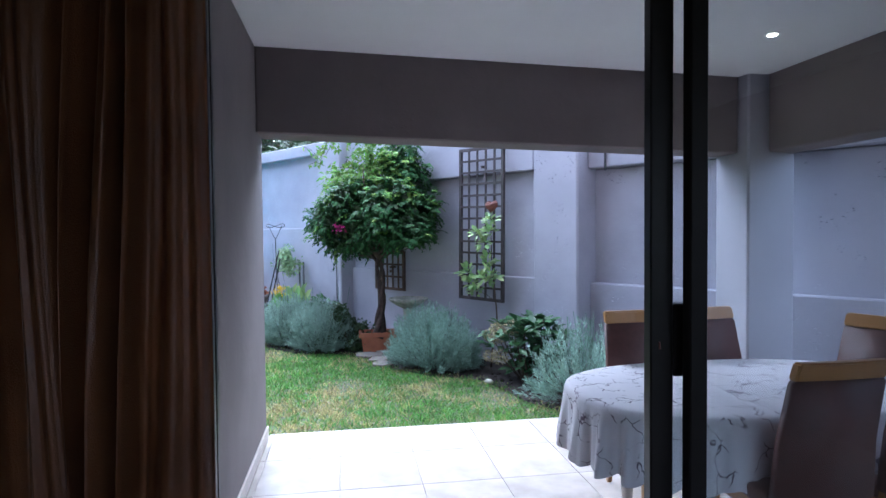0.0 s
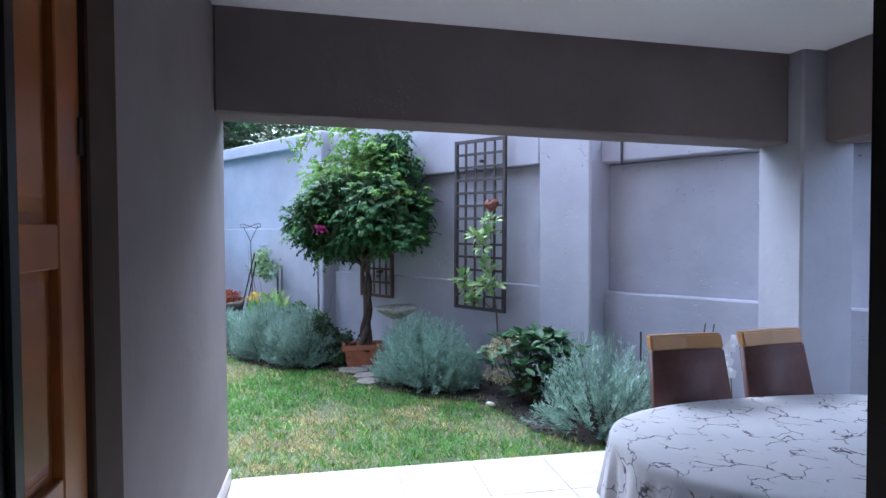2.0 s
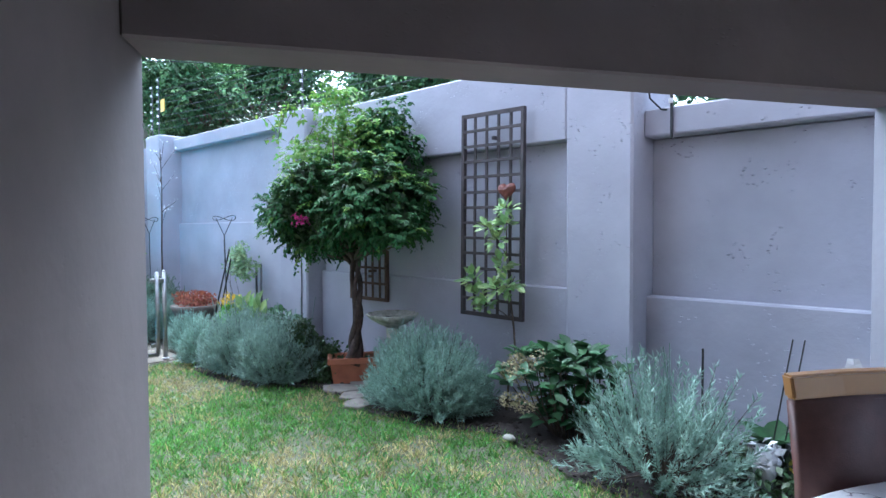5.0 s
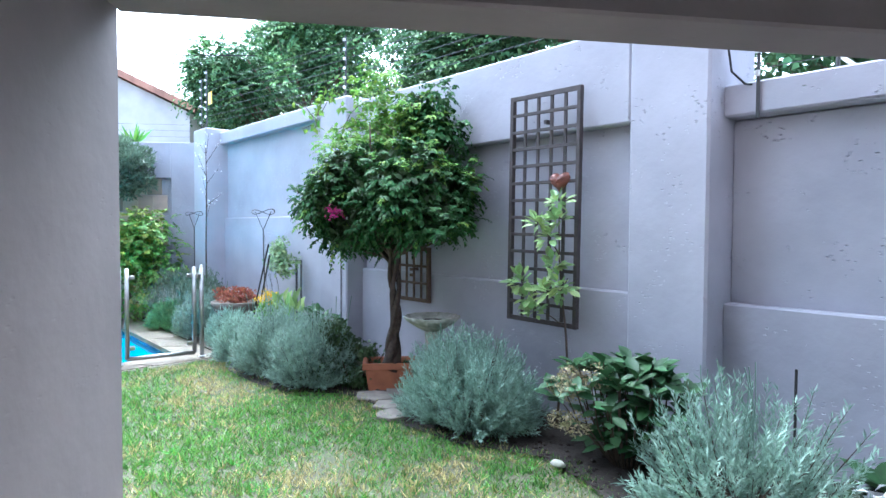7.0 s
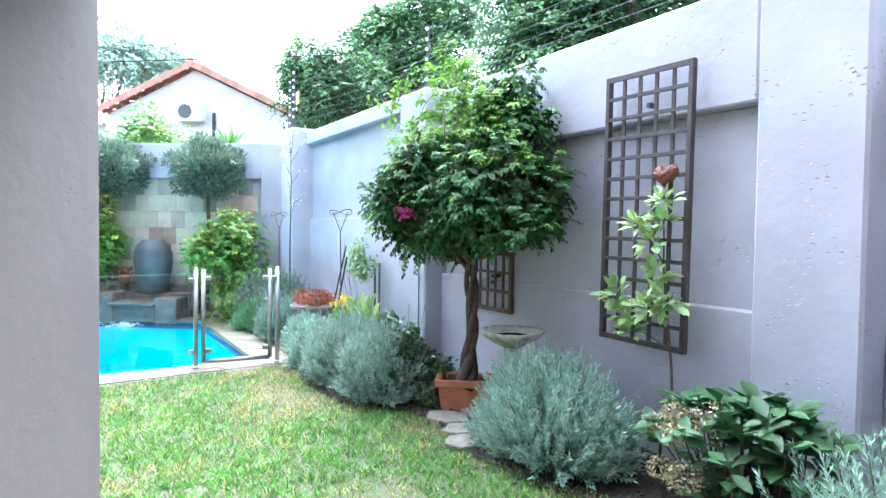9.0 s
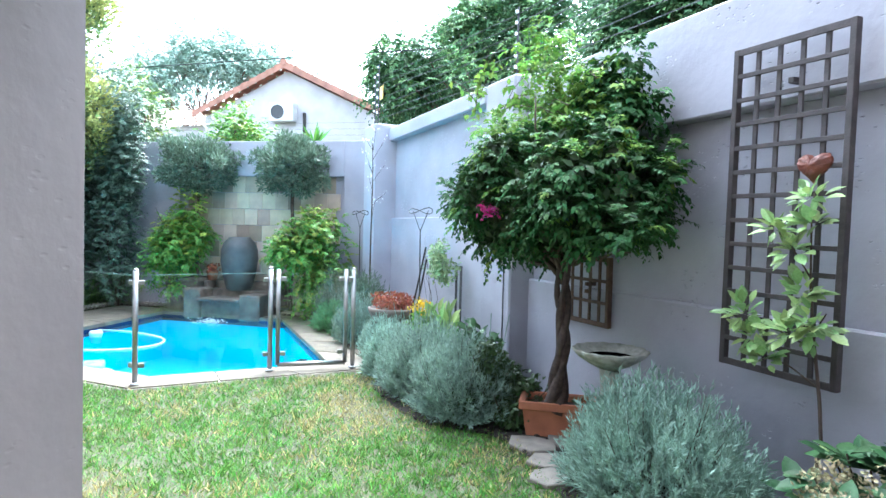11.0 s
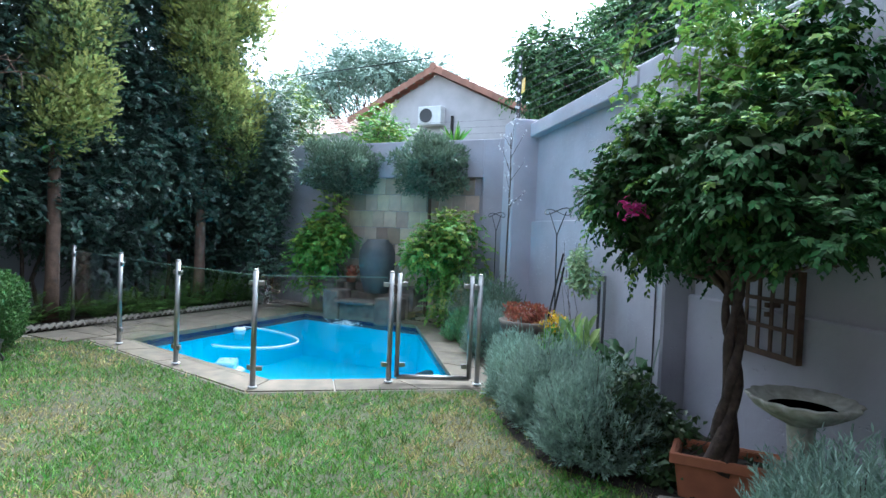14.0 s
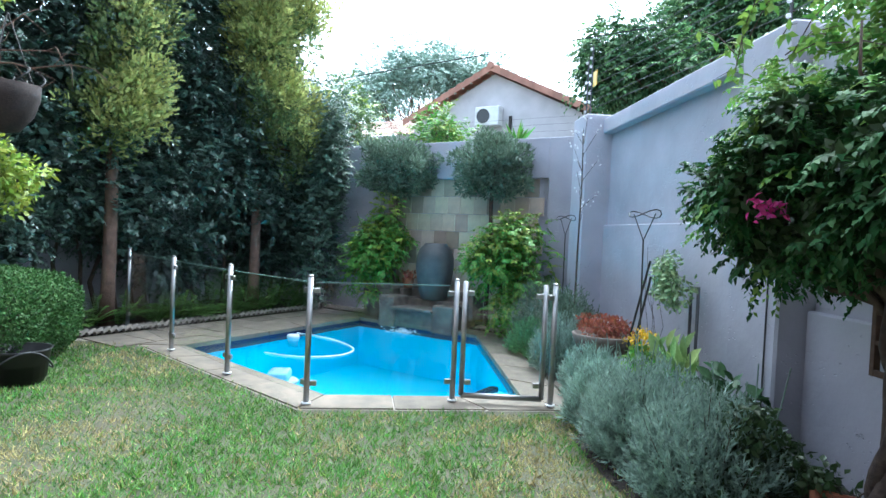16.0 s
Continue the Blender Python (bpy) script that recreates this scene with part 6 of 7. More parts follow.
def conifer(label, a, b, lobes, n, seed):
    t = thing("conifer", label, "tree", group="conifers beside the pool")
    bm = bmesh.new()
    tube([hw(a, b, -0.03), hw(a + 0.01, b, 0.6), hw(a, b + 0.02, 1.6), hw(a, b, 3.2), hw(a, b, 5.8)], [0.105, 0.088, 0.080, 0.06, 0.02], 12, bm, wobble=0.06)
    part("trunk", bm, M_PINEBARK, t, "bare reddish-brown trunk", True)
    bm = bmesh.new()
    for c, r in lobes:
        branch(bm, hw(a, b, min(5.0, max(1.7, c[2] + 0.2))), c, 0.02, 0.006, 4, 0.05, 5)
    tagged(part("limbs", bm, M_PINEBARK, t), kind="stuff")
    at, out = twigs(n, lobes, 0.45)
    way = unit(out * 0.55 + rand_dirs(n) * 0.35 + np.array([0, 0, 0.75]))
    per = 26
    u = RNG.random((n, per, 1)) ** 0.8
    ln = RNG.uniform(0.22, 0.48, n)[:, None, None]
    fat = 0.11 * np.sin(np.pi * (0.15 + 0.8 * u))
    off = rand_dirs(n * per).reshape(n, per, 3)
    pos = (at[:, None] + way[:, None] * u * ln + off * fat).reshape(-1, 3)
    m = n * per
    along = unit(np.repeat(way, per, 0) * 0.8 + off.reshape(-1, 3) * 0.7 + rand_dirs(m) * 0.3)
    face = unit(off.reshape(-1, 3) + rand_dirs(m) * 0.4)
    s = RNG.uniform(0.05, 0.11, m)
    # light on the crown is put into colour: gold by facing and height
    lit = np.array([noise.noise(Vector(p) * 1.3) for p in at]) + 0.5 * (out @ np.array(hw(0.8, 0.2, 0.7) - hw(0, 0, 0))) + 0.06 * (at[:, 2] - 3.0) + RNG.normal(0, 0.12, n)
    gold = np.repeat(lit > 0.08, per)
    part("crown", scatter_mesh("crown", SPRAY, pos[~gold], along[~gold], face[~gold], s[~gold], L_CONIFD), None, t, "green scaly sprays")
    part("golden_sprays", scatter_mesh("golden_sprays", SPRAY, pos[gold], along[gold], face[gold], s[gold], L_CONIF), None, t, "golden outer sprays, mostly on the lit side")
    return t


def column(a, b, z0, z1, r, n, seed, skew=0.0):
    g = np.random.default_rng(seed)
    got = []
    for i in range(n):
        z = g.uniform(z0, z1)
        k = 0.55 + 0.45 * math.sin(math.pi * (z - z0) / (z1 - z0) * 0.8 + 0.35)
        az = g.uniform(0, 6.28)
        rr = r * k * math.sqrt(g.uniform(0.35, 1.15))
        got.append((np.array(hw(a + rr * math.cos(az) * 0.7, b + rr * math.sin(az) + skew * (z - z0), z)), np.array((0.20, 0.20, 0.38)) * g.uniform(0.45, 1.4)))
    return got


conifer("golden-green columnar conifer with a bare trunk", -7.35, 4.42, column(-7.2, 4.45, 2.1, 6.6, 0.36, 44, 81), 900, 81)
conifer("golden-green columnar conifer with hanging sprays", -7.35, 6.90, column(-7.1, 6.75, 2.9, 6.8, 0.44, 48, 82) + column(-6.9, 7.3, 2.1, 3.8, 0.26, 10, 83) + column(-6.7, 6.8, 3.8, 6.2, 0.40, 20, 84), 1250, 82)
for i in range(13):
    b = 2.9 + i * 0.42
    c = hw((-7.36 if 4.0 < b < 5.0 else -7.16) + random.uniform(-0.08, 0.08), b, -0.03)
    f = thing("fern", "green sword fern at the foot of the hedge", "fern", group="ferns under the hedge")
    root, mid, tip = stems_of(c, 0.48, 0.48, 0.50, 17, seed=100 + i, base=0.08)
    mid[:, 2] += 0.12
    s = np.clip(np.repeat(np.linspace(0.15, 1.0, 22)[None], 17, 0), 0, 1)[..., None]
    pos = ((1 - s) ** 2 * root[:, None] + 2 * s * (1 - s) * mid[:, None] + s ** 2 * tip[:, None])
    tan = unit((2 * (1 - s) * (mid - root)[:, None] + 2 * s * (tip - mid)[:, None]).reshape(-1, 3))
    pos = pos.reshape(-1, 3)
    sd = unit(np.cross(tan, np.array([0, 0, 1.0])))
    flip = np.where(np.arange(len(pos)) % 2 == 0, 1.0, -1.0)[:, None]
    part("fronds", scatter_mesh("fronds", SMALL, pos, sd * flip + tan * 0.35, np.tile(np.array([[0, 0, 1.0]]), (len(pos), 1)) + rand_dirs(len(pos)) * 0.2, 0.085, L_FERN), None, f)
    bm = bmesh.new()
    for k in range(17):
        tube([root[k], mid[k] * 0.5 + (root[k] + tip[k]) * 0.25, tip[k]], [0.004, 0.003, 0.001], 4, bm, caps=False)
    part("stalks", bm, L_FERN, f)

clip = thing("clipped_bush", "clipped round box bush beside the lawn", "bush", group="")
L_BOX = leafmat("box_leaf", (0.075, 0.165, 0.045), rough=0.5, spec=0.25)
nbx = 52000
d = rand_dirs(nbx)
k = (np.abs(d[:, 0]) ** 3 + np.abs(d[:, 1]) ** 3 + np.abs(d[:, 2]) ** 3) ** (-1 / 3)     # a rounded block rather than a ball
pos = np.array((-9.12, -1.30, 0.42)) + d * k[:, None] * np.array((0.90, 0.80, 0.47)) * (1.0 - 0.22 * RNG.random(nbx) ** 1.5 + 0.03 * np.sin(9 * d[:, 0] + 3) * np.sin(8 * d[:, 1]))[:, None]
part("foliage", scatter_mesh("foliage", SMALL, pos, unit(d * 0.5 + rand_dirs(nbx) + np.array([0, 0, 0.4])), d + rand_dirs(nbx) * 0.7, 0.036 * RNG.uniform(0.6, 1.3, nbx), L_BOX), None, clip, "small dense leaves")
bm = bmesh.new()
for k in range(14):
    branch(bm, (-9.12, -1.30, -0.03), (-9.12 + random.uniform(-0.6, 0.6), -1.30 + random.uniform(-0.6, 0.6), random.uniform(0.3, 0.75)), 0.02, 0.006, 4)
part("stems", bm, M_BARK, clip)
tub = thing("black_tub", "black plastic tub with a pale hose before the bush", "tub", pose(-8.42, -0.48, -0.03))
part("body", lathe([(0.20, 0), (0.25, 0.28), (0.265, 0.30), (0.24, 0.30), (0.22, 0.05), (0.0, 0.04)], 24), M_BLACK, tub, smooth=True)
part("hose", tube([(0.26 * math.cos(a), 0.26 * math.sin(a), 0.20 + 0.10 * math.sin(a * 2)) for a in np.linspace(0, 5.2, 24)], 0.009, 6), M_WIRE, tub, "pale thin hose", True)

lime = thing("lime_tree", "small tree with lime-yellow leaves and bare twigs", "tree")
bm = bmesh.new()
branch(bm, (-8.3, -1.75, -0.03), (-8.1, -1.2, 1.6), 0.06, 0.045, 6, 0.03)
branch(bm, (-8.1, -1.2, 1.6), (-8.0, -0.65, 3.5), 0.045, 0.025, 6, 0.03)
for q in ((-8.0, 0.30, 2.62), (-7.9, 0.05, 2.75), (-8.0, -0.1, 2.45), (-8.1, -0.2, 3.1)):
    pts_ = branch(bm, (-8.03, -0.85, 2.6), q, 0.012, 0.003, 7, 0.05, 5)
    for p in pts_[3:]:
        branch(bm, p, p + Vector((0, random.uniform(0, 0.25), random.uniform(-0.2, 0.2))), 0.004, 0.002, 3, 0.05, 4)
part("trunk", bm, M_PINEBARK, lime, "thin grey trunk and bare twigs", True)
foliage("foliage", lobes_in((-8.15, -0.50, 1.72), (0.35, 0.40, 0.42), 14, 0.36, 95), 1300, 0.07, L_LIME, lime, SMALL, 0.1, 0.9, "lime-yellow leaves")
foliage("top_foliage", lobes_in((-8.3, -1.0, 3.6), (0.5, 0.75, 0.5), 12, 0.36, 96), 1100, 0.08, L_LIME, lime, SMALL, 0.1, 0.9, "lime-yellow leaves")
M_BASKET = mat("dark_fibre", (0.035, 0.022, 0.018), (0.016, 0.011, 0.010), rough=0.9, scale=60, bump=0.8, bscale=120)
bsk = thing("hanging_basket", "dark brown hanging basket with iron scrolls", "basket", pose(-7.6, -0.13, 2.28))
part("bowl", lathe([(0.0, -0.26), (0.09, -0.24), (0.18, -0.12), (0.215, 0.0), (0.22, 0.10), (0.20, 0.10), (0.18, 0.02), (0.0, -0.10)], 24), M_BASKET, bsk, smooth=True)
for k in range(3):
    a = k * 2.09
    part("chain", tube([(0.17 * math.cos(a), 0.17 * math.sin(a), 0.1), (0.0, 0.0, 0.62)], 0.004, 5), M_IRON, bsk)
for k in range(6):
    a = k * 1.047
    part("scroll", tube([((0.18 + 0.06 * math.sin(u)) * math.cos(a + 0.25 * math.cos(u)), (0.18 + 0.06 * math.sin(u)) * math.sin(a + 0.25 * math.cos(u)), 0.16 + 0.06 * math.cos(u)) for u in np.linspace(0, 4.4, 12)], 0.006, 5), M_IRON, bsk)

# ---- electric fence on the walls ----
def fence_pole(x, y, z0, z1, label, lean=0.0, n=6):
    t = thing("fence_pole", label, "fence pole", group="electric fence poles")
    part("pole", tube([(x, y, z0 - 0.03), (x + lean, y, z1)], 0.012, 8), M_WIRE, t)
    for i in range(n):
        z = z0 + 0.25 + (z1 - z0 - 0.3) * i / max(1, n - 1)
        part("insulator", lathe([(0.0, -0.02), (0.018, -0.015), (0.018, 0.015), (0.0, 0.02)], 8, at=(x + lean * (z - z0) / (z1 - z0), y - 0.02, z)), M_PLASTICW, t, "white insulator")
    return t


fence_pole(-10.95, 5.30, 3.04, 4.05, "steel corner pole of the electric fence with insulators", 0, 7)
fence_pole(-11.6, 5.45, 2.9, 4.05, "steel corner pole of the electric fence with insulators", 0, 7)
fence_pole(-7.38, 5.70, 2.97, 3.85, "thin steel pole of the electric fence on the wall")
fence_pole(-2.52, 5.685, 2.22, 3.25, "steel pole of the electric fence bracketed to the wall cap")
fence_pole(-2.10, 5.75, 2.38, 3.2, "steel pole of the electric fence on the wall cap")
fence_pole(0.6, 5.75, 2.38, 3.2, "steel pole of the electric fence on the wall cap")
fw = thing("fence_wires", "thin parallel electric fence wires above the garden wall", "wires")
for i in range(7):
    z = 3.14 + i * 0.105
    part("wire", tube([(-10.95, 5.32, z + 0.06), (-7.38, 5.69, z), (-3.0, 5.78, z - 0.03)], 0.0035, 4), M_WIRE, fw)
    z = 2.50 + i * 0.10
    part("wire", tube([(-2.52, 5.68, z), (0.6, 5.73, z), (6.0, 5.73, z)], 0.0035, 4), M_WIRE, fw)
    if i < 3:
        part("wire", tube([tuple(hw(-2.4, 8.5, 3.05 + i * 0.105)), tuple(hw(-9, 8.5, 3.05 + i * 0.105))], 0.002, 4), M_WIRE, fw)
solo("warning_sign", box(-10.83, -10.68, 5.28, 5.29, 3.46, 3.66, 0.004), M_YSIGN, "small yellow warning sign on the fence wires", "sign")
solo("overhead_cable", tube([(-24, -6, 5.4), (-18, 0.8, 5.0), (-12, 6.6, 4.75)], 0.010, 5), M_BLACK, "black overhead service cable", "cable")
solo("conduit", tube([(-2.72, 5.62, 2.95), (-2.68, 5.6, 2.7), (-2.66, 5.62, 2.5), (-2.60, 5.68, 2.42), (-2.5, 5.75, 2.40)], 0.008, 6), M_BLACK, "black cable looped on the wall pilaster", "cable")
solo("fence_strut", tube([(-2.45, 5.80, 2.85), (-1.95, 5.85, 2.37)], 0.014, 6), M_PLASTICW, "pale slanting fence strut on the wall", "strut")

# ---- neighbouring house ----
nh = thing("neighbour_house", "pale neighbouring house with an orange clay tile roof", "house", HOUSE)
wall = bmesh.new()
outline = [(-10.35, 0.0), (-4.7, 0.0), (-4.7, 4.82), (-7.53, 6.18), (-10.35, 4.82)]
w0 = [wall.verts.new((a, 15.84, z)) for a, z in outline]
w1 = [wall.verts.new((a, 22.0, z)) for a, z in outline]
for k in range(5):
    wall.faces.new((w0[k], w0[(k + 1) % 5], w1[(k + 1) % 5], w1[k]))
wall.faces.new(w0[::-1])
wall.faces.new(w1)
part("wall", wall, M_PALE, nh, "pale plastered gable wall")
part("drain_pipe", tube([(-6.95, 15.80, 0.0), (-6.95, 15.80, 4.9)], 0.05, 8), M_FRAME, nh)


def roof_side(sgn):
    """Rows of barrel tiles on one slope."""
    bm = bmesh.new()
    ax, az = -7.53, 6.34
    ln = 3.35
    sx, sz = sgn * 0.905, -0.425
    for i in range(11):
        u0, u1 = ln * i / 11, ln * (i + 1.12) / 11
        for j in range(22):
            b0 = 15.55 + j * 0.29
            pts_ = []
            for u, up in ((u0, 0.0), (u1, 0.045)):
                row = []
                for k in range(5):
                    t = k / 4
                    h = 0.055 * math.sin(math.pi * t) + up
                    row.append(bm.verts.new((ax + sx * u, b0 + 0.29 * t, az + sz * u + h)))
                pts_.append(row)
            for k in range(4):
                bm.faces.new((pts_[0][k], pts_[0][k + 1], pts_[1][k + 1], pts_[1][k]))
            if j == 0:
                e = [bm.verts.new((ax + sx * u, b0 - 0.02, az + sz * u + h)) for u, h in ((u0, 0.05), (u1, 0.09), (u1, -0.13), (u0, -0.13))]
                bm.faces.new(e)
    return bm


for s in (-1, 1):
    part("roof", roof_side(s), M_ROOFTILE, nh, "orange clay barrel tiles")
ridge = bmesh.new()
for i in range(16):
    tube([(-7.53, 15.5 + i * 0.4, 6.37), (-7.53, 15.5 + i * 0.4 + 0.42, 6.35)], [0.11, 0.095], 8, ridge)
part("ridge", ridge, M_ROOFTILE, nh)
ac = part("air_conditioner", box(-7.98, -7.2, 15.52, 15.83, 4.62, 5.18, 0.02), M_PLASTICW, nh, "white air conditioner box")
part("fan_grille", lathe([(0.21, 0), (0.21, 0.02), (0.19, 0.02), (0.19, 0.005), (0.0, 0.005)], 24), M_WIRE, ac).matrix_basis = Matrix.Translation((-7.70, 15.51, 4.9)) @ Matrix.Rotation(radians(90), 4, "X")
an = thing("neighbour_annex", "low neighbouring roof of pale clay tiles", "house", HOUSE)
part("wall", box(-14.2, -10.4, 16.6, 20, 0, 4.7), M_PALE, an)
rf = bmesh.new()
for i in range(5):
    for j in range(17):
        a0 = -14.4 + j * 0.25
        u0, u1 = i * 0.42, i * 0.42 + 0.47
        rows_ = []
        for u, up in ((u0, 0.04), (u1, 0.0)):
            rows_.append([rf.verts.new((a0 + 0.25 * k / 4, 16.35 + u * 0.9, 4.62 + u * 0.42 + 0.05 * math.sin(math.pi * k / 4) + up)) for k in range(5)])
        for k in range(4):
            rf.faces.new((rows_[0][k], rows_[0][k + 1], rows_[1][k + 1], rows_[1][k]))
part("roof", rf, mat("pale_clay_tile", (0.42, 0.27, 0.20), (0.34, 0.21, 0.16), rough=0.8, scale=4, island=0.2), an, "pale clay barrel tiles")


# ---- trees beyond the walls ----
def big_tree(label, base, lobes, n, size, material, kind=SMALL, trunk=0.16, extra=None):
    t = thing("tree", label, "tree")
    bm = bmesh.new()
    c = np.mean([l[0] for l in lobes], 0)
    zlow = min(l[0][2] for l in lobes)
    fork = (base[0] * 0.6 + c[0] * 0.4, base[1] * 0.6 + c[1] * 0.4, zlow * 0.7)
    branch(bm, base, fork, trunk, trunk * 0.7, 6, 0.03, 9)
    for l in lobes:
        branch(bm, fork, tuple(l[0]), trunk * 0.35, 0.012, 5, 0.06, 6)
    part("trunk", bm, M_PINEBARK, t, "trunk and limbs", True)
    pos, out = twigs(n // 10, lobes, 0.75)
    spray_leaves("crown", pos, out, 10, size * 3.6, size, material, t, "", kind, 0.4, 0.25)
    if extra:
        pos, out = twigs(extra[0] // 10, lobes[::2], 0.5)
        spray_leaves("lighter_crown", pos, out, 10, size * 3.6, size, extra[1], t, "lighter outer leaves", kind, 0.4, 0.35)
    return t


def umbrella(c, r, h, n, seed):
    g = np.random.default_rng(seed)
    got = []
    for _ in range(n):
        a, k = g.uniform(0, 6.28), math.sqrt(g.random())
        got.append((np.array((c[0] + r * k * math.cos(a), c[1] + r * k * math.sin(a), c[2] + h * (1 - k * k) * 0.8 + g.uniform(-0.3, 0.2) * h)), np.array((0.27 * r, 0.27 * r, 0.17 * r)) * g.uniform(0.7, 1.3)))
    return got


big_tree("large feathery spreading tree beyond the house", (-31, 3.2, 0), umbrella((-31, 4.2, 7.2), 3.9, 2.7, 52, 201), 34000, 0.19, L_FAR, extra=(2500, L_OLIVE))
big_tree("mid-green garden tree behind the end wall", tuple(hw(-9.6, 10.6, 0)), lobes_in(tuple(hw(-9.2, 10.4, 3.7)), (1.6, 1.6, 1.7), 30, 0.33, 202), 13000, 0.11, leafmat("mid_green_leaf", (0.14, 0.23, 0.09), rough=0.4), extra=(1500, L_LIME))
big_tree("bright green shrub above the end wall", tuple(hw(-5.3, 9.4, 0)), lobes_in(tuple(hw(-5.25, 9.35, 3.15)), (0.75, 0.75, 0.62), 16, 0.36, 203), 3200, 0.10, L_NAND, trunk=0.05, extra=(700, L_LIME))
L_NBRL = leafmat("light_neighbour_leaf", (0.20, 0.36, 0.13), rough=0.65, var=0.4, hue=0.03)
NT = lobes_in((-16.2, 9.6, 5.4), (6.2, 1.7, 2.3), 44, 0.23, 204) + lobes_in((-8.0, 9.0, 4.9), (4.0, 1.5, 2.2), 44, 0.25, 205)
NT[:0] = lobes_in((-14.2, 7.0, 4.7), (2.2, 1.0, 1.3), 22, 0.30, 208)
big_tree("dense green tree behind the garden wall", (-14.0, 9.8, 0), NT[:66], 76000, 0.125, L_NBR, LEAF, 0.2, (24000, L_NBRL))
big_tree("dense dark green tree behind the garden wall", (-7.0, 9.6, 0), NT[66:], 46000, 0.12, L_NBR, LEAF, 0.2, (8000, L_NBRL))
big_tree("dark bushy tree behind the garden wall", (-1.5, 8.5, 0), lobes_in((-1.8, 8.0, 3.3), (3.6, 1.0, 1.2), 36, 0.3, 206), 10000, 0.14, L_NBR, LEAF, 0.15)
lowt = lobes_in((-10.5, 7.6, 3.2), (6.2, 0.9, 0.8), 50, 0.28, 207)
big_tree("dark climber hedge on the far side of the wall", (-9.5, 7.8, 0), lowt, 15000, 0.13, L_DARK, LEAF, 0.08)
palm = thing("spiky_plant", "spiky green plant above the end wall", "plant")
pc = np.array(hw(-3.6, 9.1, 2.95))
kk = 40
dd = unit(rand_dirs(kk) + np.array([0, 0, 0.9]))
part("leaves", scatter_mesh("leaves", NEEDLE, np.tile(pc, (kk, 1)), dd, rand_dirs(kk), RNG.uniform(0.25, 0.5, kk), L_NAND), None, palm)
part("trunk", tube([tuple(hw(-3.6, 9.1, 0)), tuple(pc)], 0.05, 8), M_BARK, palm)

# ---- lawn blades ----
def inside(px, py, poly):
    ok = np.zeros(len(px), bool)
    j = len(poly) - 1
    for i in range(len(poly)):
        (xi, yi), (xj, yj) = poly[i], poly[j]
        cross = ((yi > py) != (yj > py)) & (px < (xj - xi) * (py - yi) / (yj - yi + 1e-12) + xi)
        ok ^= cross
        j = i
    return ok


LAWN = [tuple(hw(0.0, 0.0).xy), tuple(hw(3.3, 0.0).xy)] + [(x + 0.03 * math.sin(i * 2.1), y + 0.10 + 0.05 * math.sin(i * 3.3)) for i, (x, y) in enumerate(EDGE)][::-1] + [tuple(hw(-0.9, 4.95).xy), (-7.76, 4.3), (-7.80, 3.2), (-7.70, 2.06)] + \
    [tuple(Vector(POOLW[0]) + Vector((0.20, -0.36))), tuple(hw(-6.75, 3.6).xy), tuple(hw(-6.9, 1.4).xy), tuple(hw(-5.0, 0.0).xy)]
WORN = [(-2.85, 4.41, 0.34, 0.9), (-4.21, 3.57, 0.2, 0.5), (-4.41, 3.67, 0.2, 0.9), (-6.46, 3.9, 0.3, 0.5), (-5.97, 2.0, 0.4, 0.5), (-7.86, 0.86, 0.4, 0.5), (-7.49, 0.74, 0.5, 0.6), (-6.55, 0.79, 0.3, 0.5), (-7.14, 2.89, 0.3, 0.4)]       # worn, thin places: x, y, radius, depth
NB = 520000
gx, gy = RNG.uniform(-12.5, -1.0, NB), RNG.uniform(-2.5, 5.4, NB)
jx, jy = RNG.normal(0, 0.045, NB), RNG.normal(0, 0.045, NB)
ok = inside(gx + jx, gy + jy, LAWN) & (((gx - OX) * math.cos(radians(54)) + (gy - OY) * math.sin(radians(54)) < 0) | (-(gx - OX) * math.sin(radians(54)) + (gy - OY) * math.cos(radians(54)) > 0.004))
dist = np.hypot(gx + 1.8, gy - 2.4)
ok &= RNG.random(NB) < np.clip(1.35 - dist / 9.0, 0.35, 1.0)
gx, gy = gx[ok], gy[ok]
n_wide = np.array([noise.noise(Vector((x * 0.9, y * 0.9, 0))) for x, y in zip(gx, gy)])
n_mid = np.array([noise.noise(Vector((x * 3.1, y * 3.1, 5))) for x, y in zip(gx, gy)])
n_tuft = np.array([noise.noise(Vector((x * 11.0, y * 11.0, 9))) for x, y in zip(gx, gy)])
worn = sum(w * np.exp(-((gx - x) ** 2 + (gy - y) ** 2) / r ** 2) for x, y, r, w in WORN)
thick = RNG.random(len(gx)) < 1.0 - np.clip(0.9 * (-n_mid - 0.8 * n_tuft - 0.35), 0, 0.75) - 0.35 * np.clip(worn, 0, 1)
gx, gy, n_wide, n_mid, n_tuft, worn = (v[thick] for v in (gx, gy, n_wide, n_mid, n_tuft, worn))
nv = 0.9 * n_wide + 0.7 * n_mid + 0.45 * n_tuft
nb = len(gx)
tip = unit(np.stack([RNG.normal(0, 0.75, nb), RNG.normal(0, 0.75, nb), np.ones(nb)], 1))
pos = np.stack([gx, gy, np.full(nb, -0.036)], 1)
hgt = RNG.uniform(0.022, 0.058, nb) * (1 + 0.7 * n_tuft) * (1 - 0.3 * np.clip(worn, 0, 1))
BL = (np.array([(-0.09, 0, 0), (0.09, 0, 0), (0, 1.0, 0.1)], float), [(0, 1, 2)])
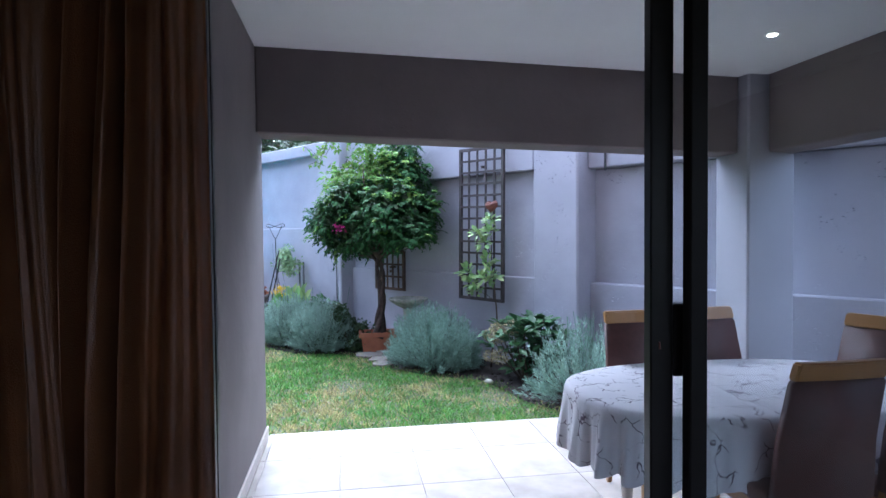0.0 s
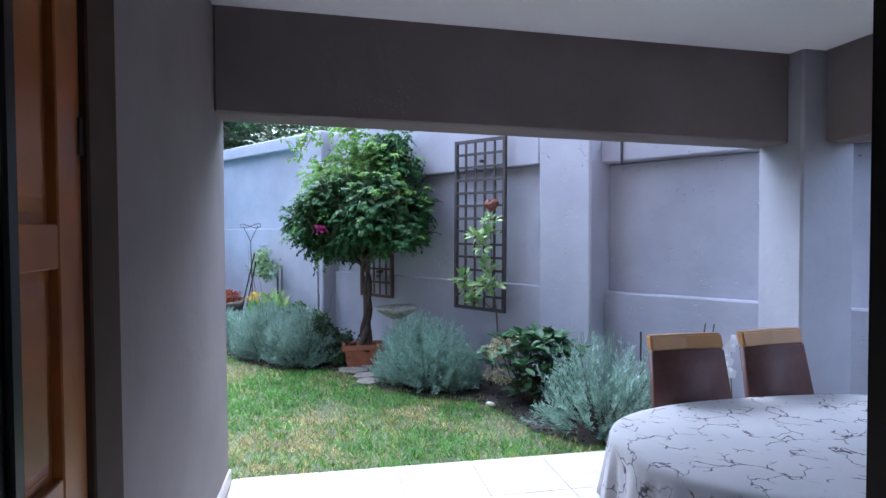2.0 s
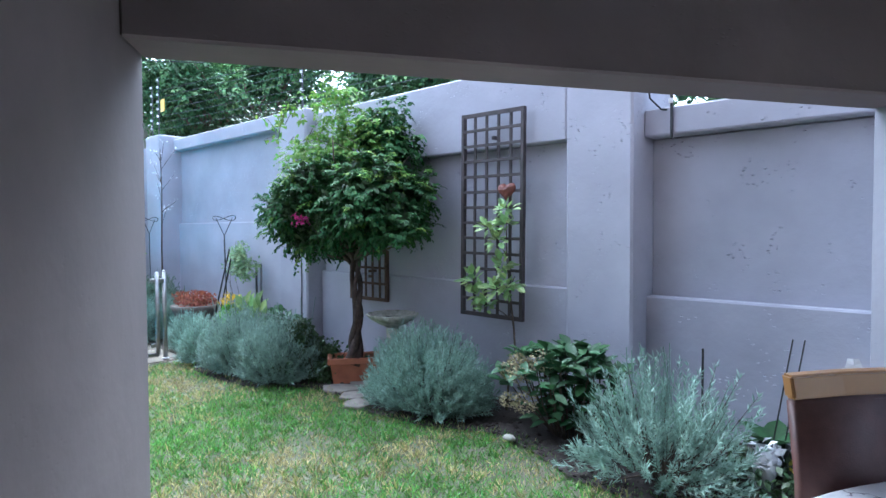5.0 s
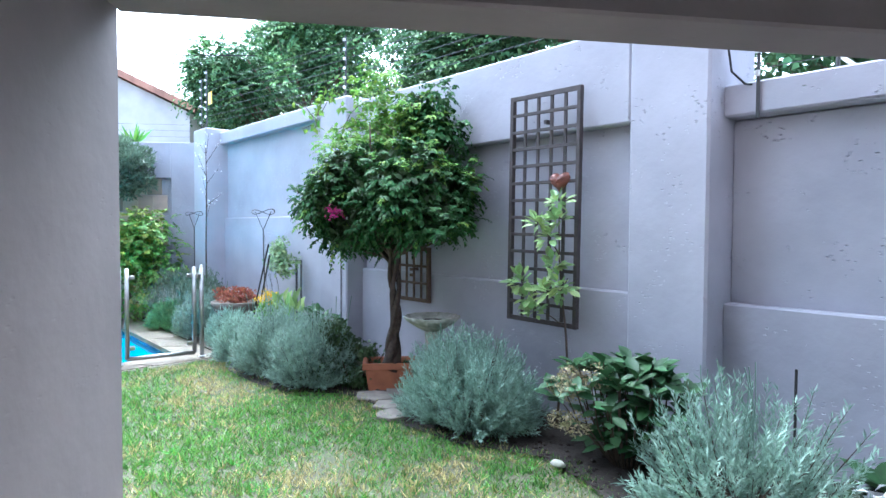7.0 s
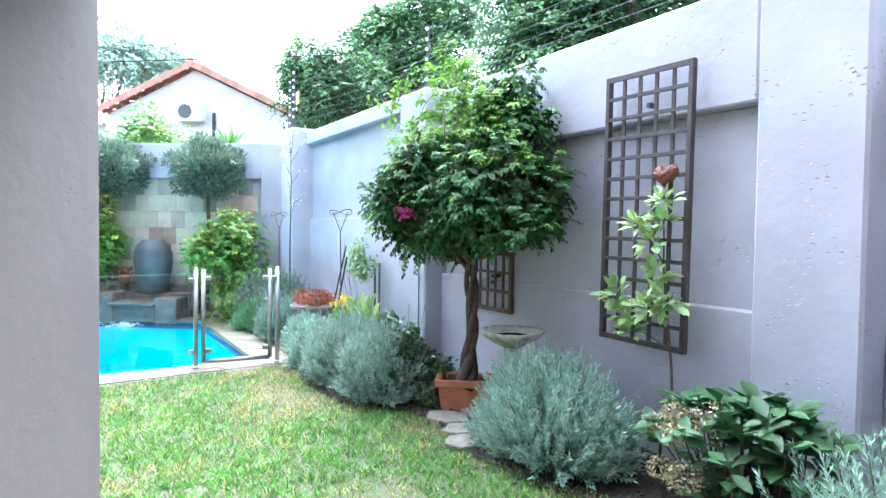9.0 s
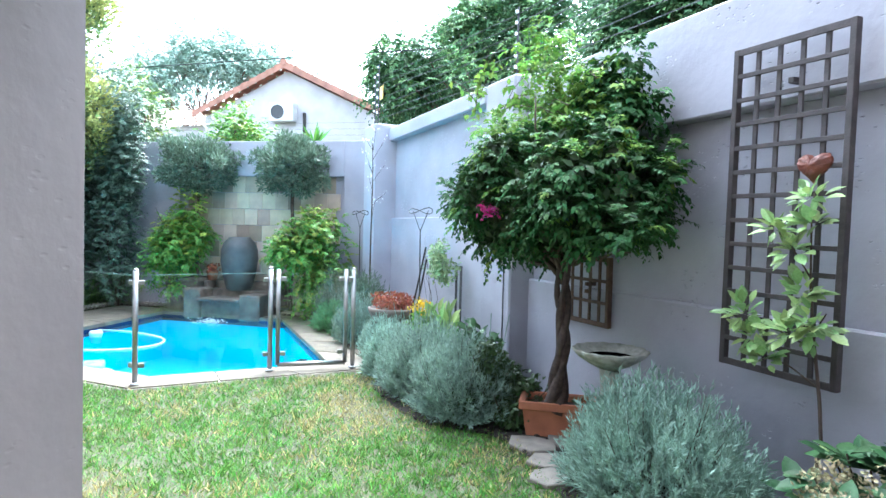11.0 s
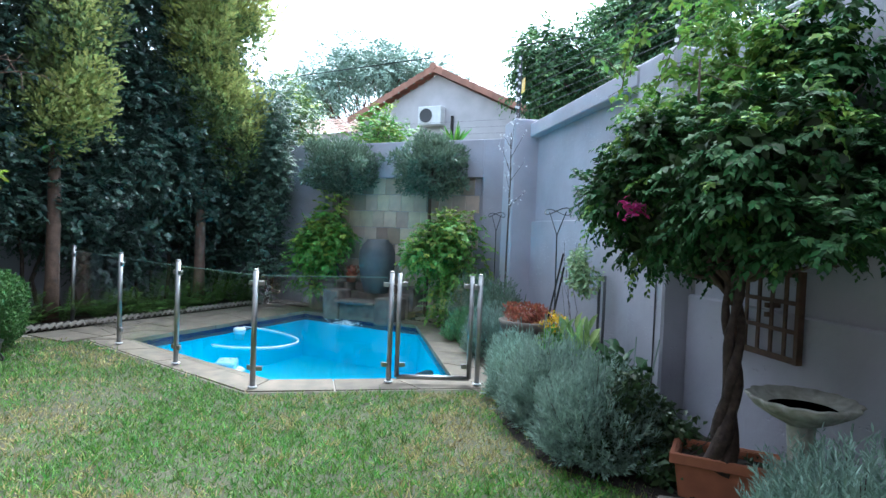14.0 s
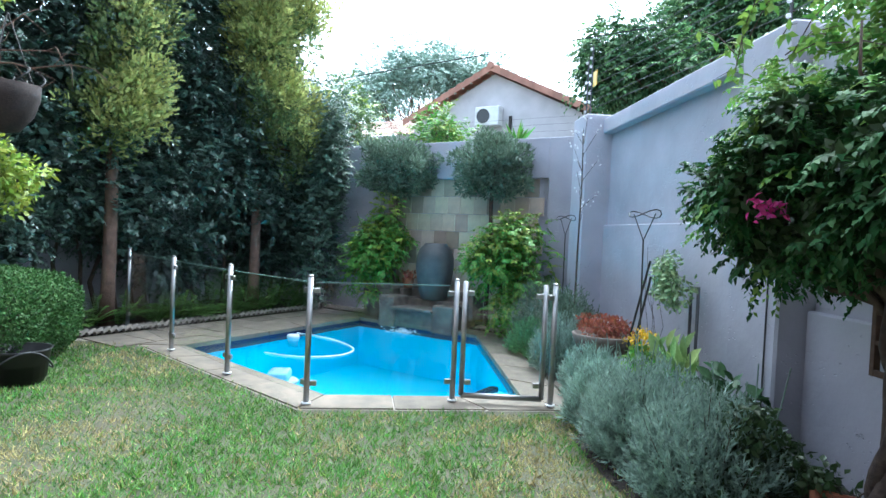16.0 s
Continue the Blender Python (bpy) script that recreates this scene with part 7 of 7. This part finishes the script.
dry = RNG.random(nb) < np.clip(0.13 + 1.2 * nv + 0.4 * worn, 0.04, 0.9)
lawn = thing("lawn_grass", "short green lawn with straw-coloured dry patches", "grass", kind="stuff")
part("green_blades", scatter_mesh("green_blades", BL, pos[~dry], tip[~dry], rand_dirs((~dry).sum()), hgt[~dry], L_GRASS), None, lawn)
part("dry_blades", scatter_mesh("dry_blades", BL, pos[dry], tip[dry], rand_dirs(dry.sum()), hgt[dry] * 0.9, L_DRY), None, lawn, "straw-coloured blades")

# ---- tiles ----
floor = bpy.data.objects["floor_patio"]
tile_me = finish(box(-0.2505, 0.2505, -0.278, 0.278, -0.008, 0.0, 0.0015), "tile", M_TILE)
TW, TD = 0.505, 0.56
for j in range(6):
    for i in range(-1, 9):
        a0, b0 = 0.055 + i * TW, -(j + 1) * TD
        lo, hi = max(a0, 0.018), min(a0 + TW, 4.19)
        bl, bh = max(b0, DOORB + 0.01), b0 + TD - 0.004
        if hi - lo < 0.03 or bh - bl < 0.03:
            continue
        whole = hi - lo > TW - 0.01 and bh - bl > TD - 0.01
        ob = new("tile", tile_me if whole else finish(box(lo - (lo + hi) / 2 + 0.002, hi - (lo + hi) / 2 - 0.002, bl - (bl + bh) / 2 + 0.002, bh - (bl + bh) / 2 - 0.002, -0.008, 0.0, 0.0015), "tile", M_TILE))
        ob.parent = floor
        ob.matrix_basis = Matrix.Translation(((lo + hi) / 2, (bl + bh) / 2, 0.0))
recess = bpy.data.objects["wall_end_recess"]
st_me = [finish(box(-0.1205, 0.1205, -0.012, 0.012, -0.1405, 0.1405, 0.004), "stone_tile", M_SLATE) for _ in range(1)][0]
for j in range(8):
    off = 0.09 * (j % 2)
    for i in range(13):
        a, z = -5.70 + off + i * 0.245, 2.33 - 0.145 - j * 0.288
        if a + 0.12 > -2.72:
            continue
        ob = new("stone_tile", st_me)
        ob.parent = recess
        ob.matrix_basis = Matrix.Translation((a, 8.486 + random.uniform(-0.003, 0.003), z)) @ Matrix.Rotation(random.uniform(-0.008, 0.008), 4, "Y")
